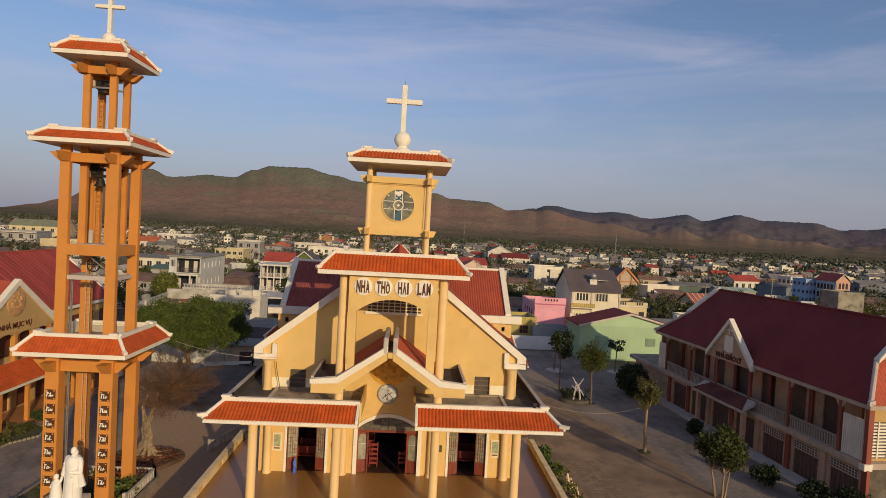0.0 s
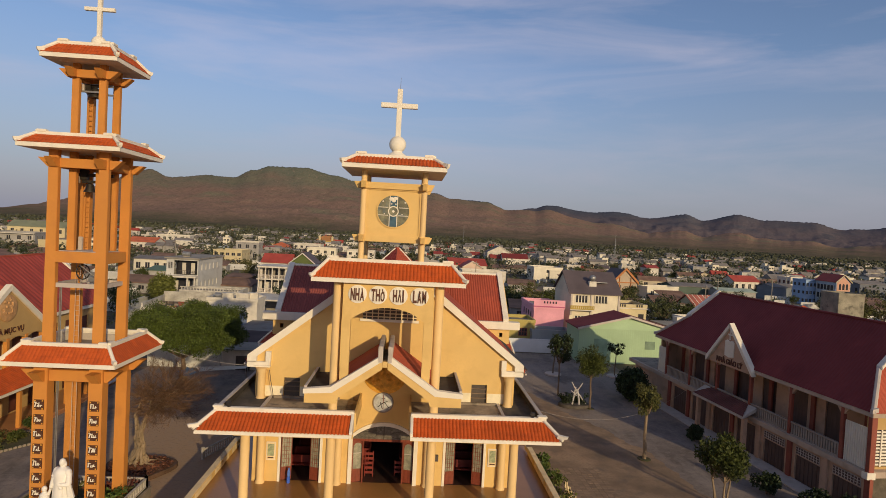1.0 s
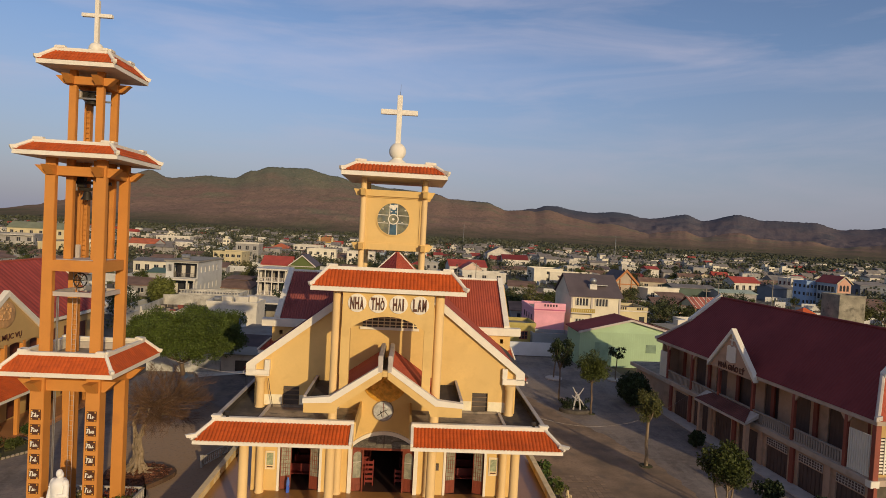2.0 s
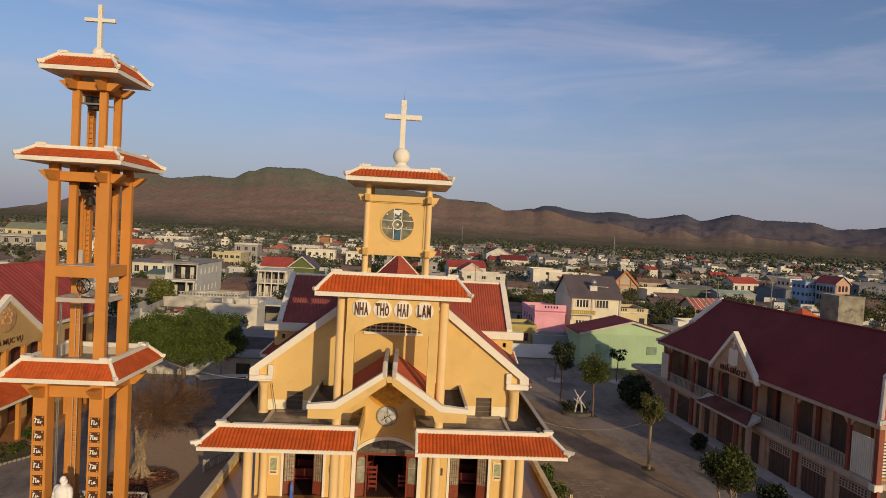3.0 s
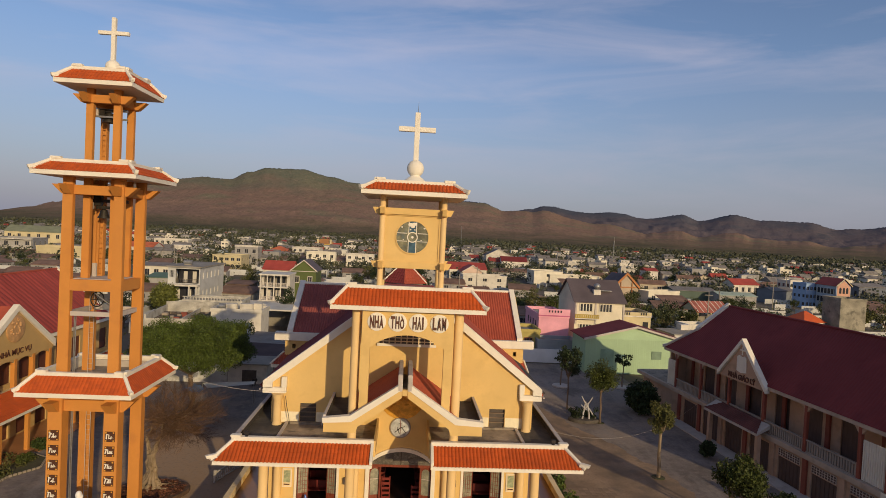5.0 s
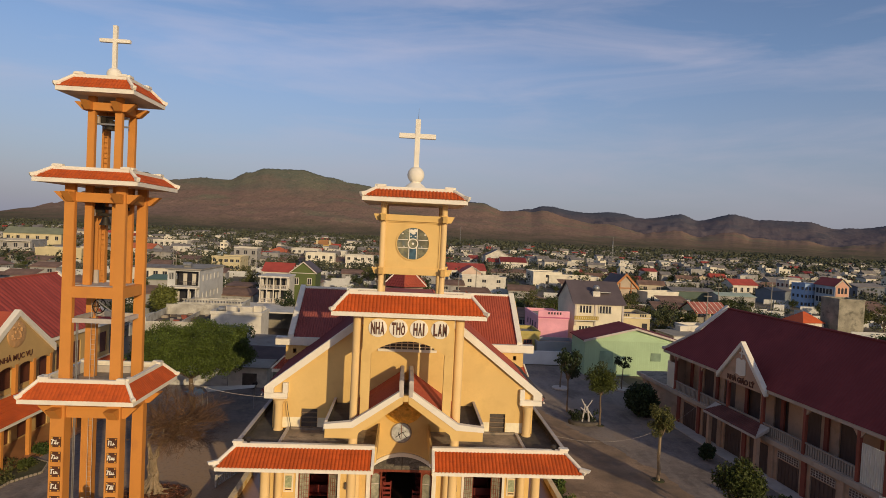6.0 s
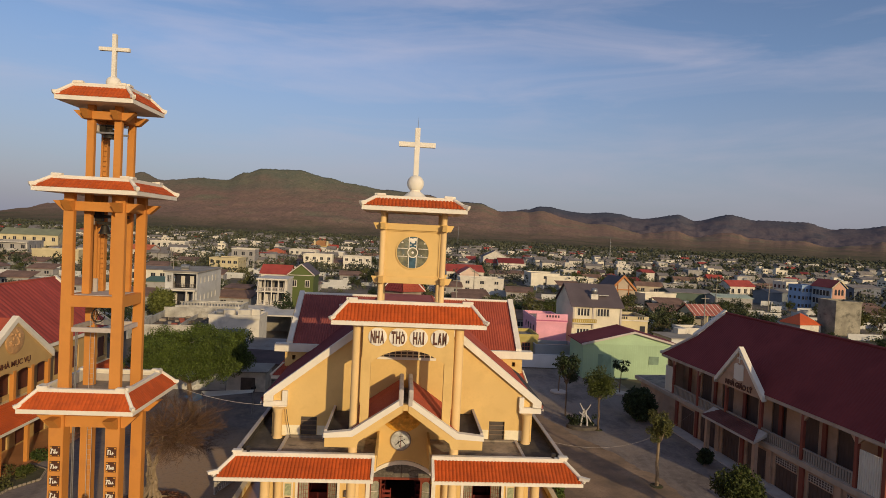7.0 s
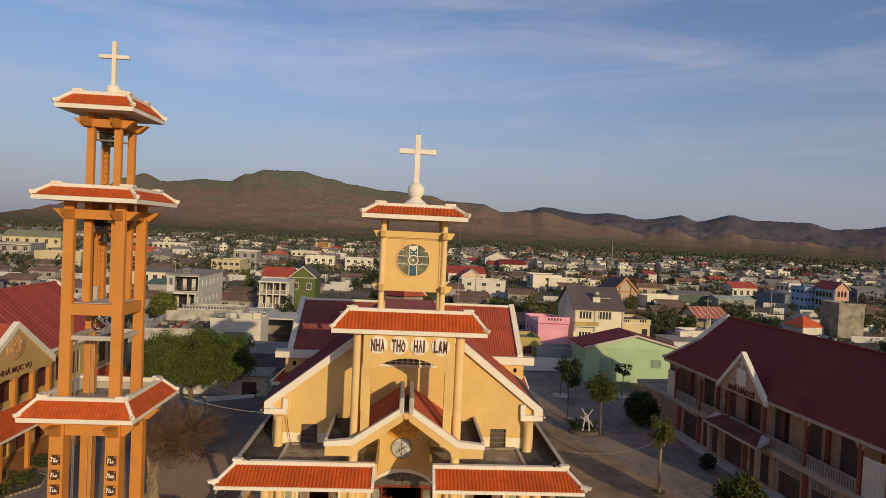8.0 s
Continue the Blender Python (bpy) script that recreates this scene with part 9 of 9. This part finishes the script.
house("concrete_block", 108.8, 106.9, 6.6, 6.2, 7.9, "raw concrete block with dark stains and no windows", STAINED, STAINED, "flat", 0, 1, 0, 0)
house("orange_hip_house", 100.7, 109.5, 6.6, 6.0, 1.9, "low house with a bright orange hipped roof", WHITE_W, paint("bright_orange_roof", (0.60, 0.11, 0.03)), "hip", 12, 1, 2.5, 0)
house("grey_blue_shed", 136.5, 175.5, 11.0, 7.0, 4.6, "grey-blue sheet shed with a low gable", paint("slate_sheet", (0.17, 0.19, 0.21)), GREY_R, "gable", 16, 1, 1.0, 0)
house("slate_shed", 190.0, 200.0, 18.0, 8.0, 6.0, "dark slate-grey shed with a yellow window", paint("dark_slate_wall", (0.13, 0.14, 0.16)), GREY_R, "gable", 20, 1, 1.2, 1)


# ---- the rest of the town ----
def town():
    rng = random.Random(77)
    homes = [o for o in scene.objects if o.parent is None and o.get("category") == "house"]
    taken = [(o.matrix_world.translation.x, o.matrix_world.translation.y) for o in homes]
    sight = []
    for x, y in taken:
        sight.append((math.degrees(math.atan2(x, y + 31)), math.hypot(x, y + 31)))

    def hides(x, y):
        """Whether a thing at x, y would stand before one of the known houses."""
        az, r = math.degrees(math.atan2(x, y + 31)), math.hypot(x, y + 31)
        return any(r < d - 4 and r > d * 0.45 and abs(az - a) < 2.2 + 190 / d for a, d in sight)

    protos = []
    BLUE_G = paint("blue_grey_wall2", (0.30, 0.35, 0.40))
    TAN_W = paint("tan_house_wall", (0.48, 0.40, 0.28))
    TOWN_W = paint("weathered_white_wall", (0.54, 0.495, 0.41), stain=(0.36, 0.325, 0.27))
    RUST_R = paint("rusty_sheet_roof", (0.22, 0.13, 0.085), 0.8, 0.3)
    specs = [(7, 9, 5.6, TOWN_W, CONC, "flat", 2), (5.5, 10, 6.4, GREY_W, CONC, "flat", 2), (9, 7, 3.4, TOWN_W, GREY_R, "gable", 1), (9, 7, 3.5, YEL_W, GREY_R, "gable", 1),
             (10, 8, 3.8, GREY_W, GREY_R, "flat", 1), (6.5, 8, 4.0, TOWN_W, BRN_R, "gablefront", 1), (8, 7, 3.5, GREY_W, RED_R, "hip", 1), (5, 9, 7.6, YELWHITE, CONC, "flat", 3),
             (12, 8, 3.8, TAN_W, RUST_R, "gable", 1), (7, 7, 3.3, BLUE_G, GREY_R, "flat", 1), (8, 7, 3.6, YEL_W, TILE_DARK, "gable", 1), (8, 7, 5.6, TOWN_W, CONC, "flat", 2), (10, 6, 2.6, GREY_W, RUST_R, "shed", 1)]
    specs = [(w * 0.84, d * 0.78, h * 0.90, wall, roof, kind, fl) for w, d, h, wall, roof, kind, fl in specs]
    labels = {"flat": "flat-roofed town house with a parapet", "gable": "gabled town house with a sheet roof", "shed": "low shed with a sloping sheet roof", "gablefront": "small gable-fronted town house", "hip": "small hip-roofed town house"}
    count = 0
    for n in range(6000):
        dist = 90 + 430 * rng.random() ** 0.85
        az = rng.uniform(-42, 46)
        x, y = dist * math.sin(radians(az)), dist * math.cos(radians(az)) - 31
        if any((x - a) ** 2 + (y - b) ** 2 < 11.0 ** 2 for a, b in taken):
            continue
        if (abs(x) < 55 and y < 82) or (36 < x < 96 and y < 108):
            continue
        k = rng.randrange(len(specs))
        if hides(x, y):
            if rng.random() < 0.5:
                continue
            k = 12
        taken.append((x, y))
        w, d, h, wall, roof, kind, fl = specs[k]
        turn = rng.choice((-8, -3, 0, 4, 9, 90, 86)) + rng.uniform(-4, 4)
        col = {TOWN_W: "white", GREY_W: "grey", YEL_W: "pale yellow", TAN_W: "tan"}.get(wall, "blue-grey")
        if len([p for p in protos if p[0] == k]) == 0:
            ob = house("town_house", x, y, w, d, h, col + " " + labels[kind], wall, roof, kind, turn, fl, 1.4, 2, group="houses of the town")
            protos.append((k, ob))
        else:
            src = [p for p in protos if p[0] == k][0][1]
            copy_thing(src, pose(x, y, 0, 0, 0, turn))
        count += 1
        if count >= 300:
            break
    # far edge of the town, past counting
    walls = {"a": Geo(), "b": Geo(), "c": Geo(), "d": Geo()}
    for n in range(1250):
        dist = 290 + 660 * rng.random() ** 0.8
        az = rng.uniform(-42, 46)
        x, y = dist * math.sin(radians(az)), dist * math.cos(radians(az)) - 31
        w, d, h = rng.uniform(4, 10), rng.uniform(4, 9), rng.choice((3, 3.5, 3.5, 4, 4.5, 6))
        g = walls["ab"[rng.random() < 0.3]]
        g.box(x - w / 2, x + w / 2, y - d / 2, y + d / 2, 0, h)
        if rng.random() < 0.6:
            rg = walls["cd"[rng.random() < 0.86]]
            rg.prism([(x - w / 2 - 0.4, y - d / 2 - 0.4, h), (x - w / 2 - 0.4, y + d / 2 + 0.4, h), (x - w / 2 - 0.4, y, h + rng.uniform(1.2, 2.4))], (w + 0.8, 0, 0))
    for key, material, label in (("a", WHITE_W, "white far houses at the town's edge"), ("b", GREY_W, "grey far houses at the town's edge"), ("c", RED_R, "red far roofs at the town's edge"), ("d", GREY_R, "grey far roofs at the town's edge")):
        solid("far_houses", walls[key], material, label, "houses", kind="stuff")
    # trees between the houses
    tp = []
    for s in range(5):
        tp.append(tree("town_tree", 0, 0, 6.0 + s * 0.4, 2.5 + 0.25 * s, 200 + s, "rounded dark green tree between town houses", (LEAF_TOWN, LEAF_DEEP, LEAF_TOWN, LEAF_DARK, LEAF_OLIVE)[s], BARK, 0.2, 0.16, 30, 58, 0.20, 0.64, group="trees of the town"))
    spots = []
    while len(spots) < 255:
        dist = 85 + 300 * rng.random()
        az = rng.uniform(-42, 46)
        x, y = dist * math.sin(radians(az)), dist * math.cos(radians(az)) - 31
        if any((x - a) ** 2 + (y - b) ** 2 < 5.4 ** 2 for a, b in taken) or (abs(x) < 62 and y < 62):
            continue
        spots.append((x, y))
    fixed = [(49, 94), (53, 97), (57, 93), (60, 98), (46, 91), (51, 103), (64, 96), (80, 104), (86, 103), (113.5, 108), (118, 112), (14.0, 100.0), (19, 104), (25, 102), (30, 106), (10, 97), (36, 108), (-18, 178), (-10, 176), (-14, 184), (84, 118), (90, 126), (78, 122), (96, 130), (60, 122), (64, 130), (54, 126), (116, 122), (122, 128), (-44, 136), (-46, 142), (-70, 128), (88, 112), (92, 108), (121, 108), (42, 112), (22, 110)]
    for i, (x, y) in enumerate(fixed + spots):
        s = i % 5
        sc = rng.uniform(0.36, 0.58) if i >= len(fixed) and hides(x, y) else rng.uniform(0.6, 1.08)
        if i < 5:
            tp[i].matrix_basis = pose(x, y, 0, 0, 0, rng.uniform(0, 360))
        else:
            copy_thing(tp[s], pose(x, y, 0, 0, 0, rng.uniform(0, 360)) @ Matrix.Diagonal((sc, sc, sc, 1)))
    # scrub and garden walls between the houses, past counting
    scrub = Geo()
    for n in range(3000):
        dist = 88 + 380 * rng.random() ** 0.85
        az = rng.uniform(-42, 46)
        x, y = dist * math.sin(radians(az)), dist * math.cos(radians(az)) - 31
        if any((x - a) ** 2 + (y - b) ** 2 < 5.0 ** 2 for a, b in taken) or (abs(x) < 40 and y < 84) or (x > 0 and y < 66):
            continue
        s = rng.uniform(0.6, 1.5) * (0.7 if hides(x, y) else 1.0)
        for _ in range(48):
            o = Vector((rng.gauss(0, 1.1), rng.gauss(0, 1.1), abs(rng.gauss(0, 0.8))))
            p = Vector((x, y, 0.1)) + o * s
            a = Vector((rng.gauss(0, 1), rng.gauss(0, 1), rng.gauss(0, 1))).normalized()
            b = a.orthogonal().normalized() * 0.24
            c = a.cross(b)
            n0 = len(scrub.v)
            scrub.v.extend([tuple(p - b), tuple(p + c * 0.7), tuple(p + b), tuple(p - c * 0.7)])
            scrub.f.append((n0, n0 + 1, n0 + 2, n0 + 3))
    solid("town_scrub", scrub, LEAF_SCRUB, "dull green scrub and bushes between the houses", "bushes", kind="stuff")
    fences = Geo()
    for n in range(620):
        dist = 95 + 300 * rng.random()
        az = rng.uniform(-42, 46)
        x, y = dist * math.sin(radians(az)), dist * math.cos(radians(az)) - 31
        if any((x - a) ** 2 + (y - b) ** 2 < 7.0 ** 2 for a, b in taken) or (abs(x) < 45 and y < 90) or (x > 0 and y < 90):
            continue
        w, h = rng.uniform(3, 9), rng.uniform(1.3, 2.1)
        if rng.random() < 0.65:
            fences.box(x - w / 2, x + w / 2, y - 0.1, y + 0.1, 0, h)
        else:
            fences.box(x - 0.1, x + 0.1, y - w / 2, y + w / 2, 0, h)
    solid("garden_walls", fences, PALE_W, "low pale garden walls between the houses", "garden walls", kind="stuff")
    # woods past counting
    g = Geo()
    for n in range(12500):
        dist = 240 + 1140 * rng.random() ** 0.75
        az = rng.uniform(-44, 48)
        x, y = dist * math.sin(radians(az)), dist * math.cos(radians(az)) - 31
        s = rng.uniform(1.2, 2.9) * (1 + dist / 1300)
        near = dist < 480
        for _ in range(80 if near else 20):
            o = Vector((rng.gauss(0, 1), rng.gauss(0, 1), rng.gauss(0, 0.5)))
            if o.length > 1.4:
                o *= rng.uniform(0.7, 1.4) / o.length
            p = Vector((x + o.x * s, y + o.y * s, max(0.6, s * 0.9 + o.z * s)))
            a = Vector((rng.gauss(0, 1), rng.gauss(0, 1), rng.gauss(0, 1))).normalized()
            b = a.orthogonal().normalized() * s * (0.18 if near else 0.35)
            c = a.cross(b)
            n0 = len(g.v)
            g.v.extend([tuple(p - b), tuple(p + c * 0.8), tuple(p + b), tuple(p - c * 0.8)])
            g.f.append((n0, n0 + 1, n0 + 2, n0 + 3))
    solid("far_woods", g, FOREST, "dark green woods at the foot of the hills", "woods", kind="stuff")


town()


def mast(x, y, h, label):
    ob = thing("radio_mast", pose(x, y, 0), label, "mast", "radio masts")
    g = Geo()
    for i in range(3):
        a = 2.094 * i
        g.rod((0.8 * math.cos(a), 0.8 * math.sin(a), 0), (0.25 * math.cos(a), 0.25 * math.sin(a), h), 0.10, 5)
    for k in range(int(h / 2)):
        t = k * 2 / h
        r = 0.8 - 0.55 * t
        for i in range(3):
            a, b = 2.094 * i, 2.094 * (i + 1)
            g.rod((r * math.cos(a), r * math.sin(a), k * 2), (r * math.cos(b), r * math.sin(b), k * 2 + 2), 0.03, 4)
    part("lattice", g, STEEL, ob, "thin steel lattice")
    part("antenna", Geo().rod((0, 0, h - 3), (0, 0, h + 3), 0.07, 6), WHITE_W, ob)


mast(79.3, 830.0, 30.0, "tall thin lattice radio mast")
mast(157.0, 404.0, 20.0, "lattice radio mast among the houses")
for k, (x, y) in enumerate([(-66, 140), (-38, 128), (13, 112), (22, 150), (48, 122), (66, 92), (84, 120), (112, 140), (150, 190), (60, 230), (-90, 200)]):
    ob = thing("utility_pole", pose(x, y, 0), "slim grey concrete utility pole", "utility pole", "utility poles")
    part("pole", Geo().rod((0, 0, 0), (0, 0, 9.5), 0.16, 8, 0.1), CONC, ob)
    part("cross_arm", Geo().box(-0.9, 0.9, -0.06, 0.06, 8.7, 8.85), CONC, ob)


# ---- square pavers beside the terrace ----
def pavers():
    rng = random.Random(61)
    yard = scene.objects["yard"]
    kinds = []
    for v in range(6):
        e = 0.195 - 0.008 * (v % 3)
        h = 0.008 + 0.002 * v
        g = Geo().add([(-e, -e, 0.004), (e, -e, 0.004), (e, e, 0.004), (-e, e, 0.004), (-e + 0.015, -e + 0.015, h), (e - 0.015, -e + 0.015, h), (e - 0.015, e - 0.015, h + 0.004 * (v % 2)), (-e + 0.015, e - 0.015, h)],
                      [(4, 5, 6, 7), (0, 1, 5, 4), (1, 2, 6, 5), (2, 3, 7, 6), (3, 0, 4, 7)])
        kinds.append(mesh_of("paver", g, PAVER))
    for i in range(10):
        for j in range(30):
            ob = new("paver", kinds[rng.randrange(6)])
            ob.parent = yard
            ob.matrix_local = pose(12.9 + i * 0.41 + rng.uniform(-0.012, 0.012), 1.2 + j * 0.41 + rng.uniform(-0.012, 0.012), 0.004, 0, 0, rng.uniform(-2, 2))


pavers()
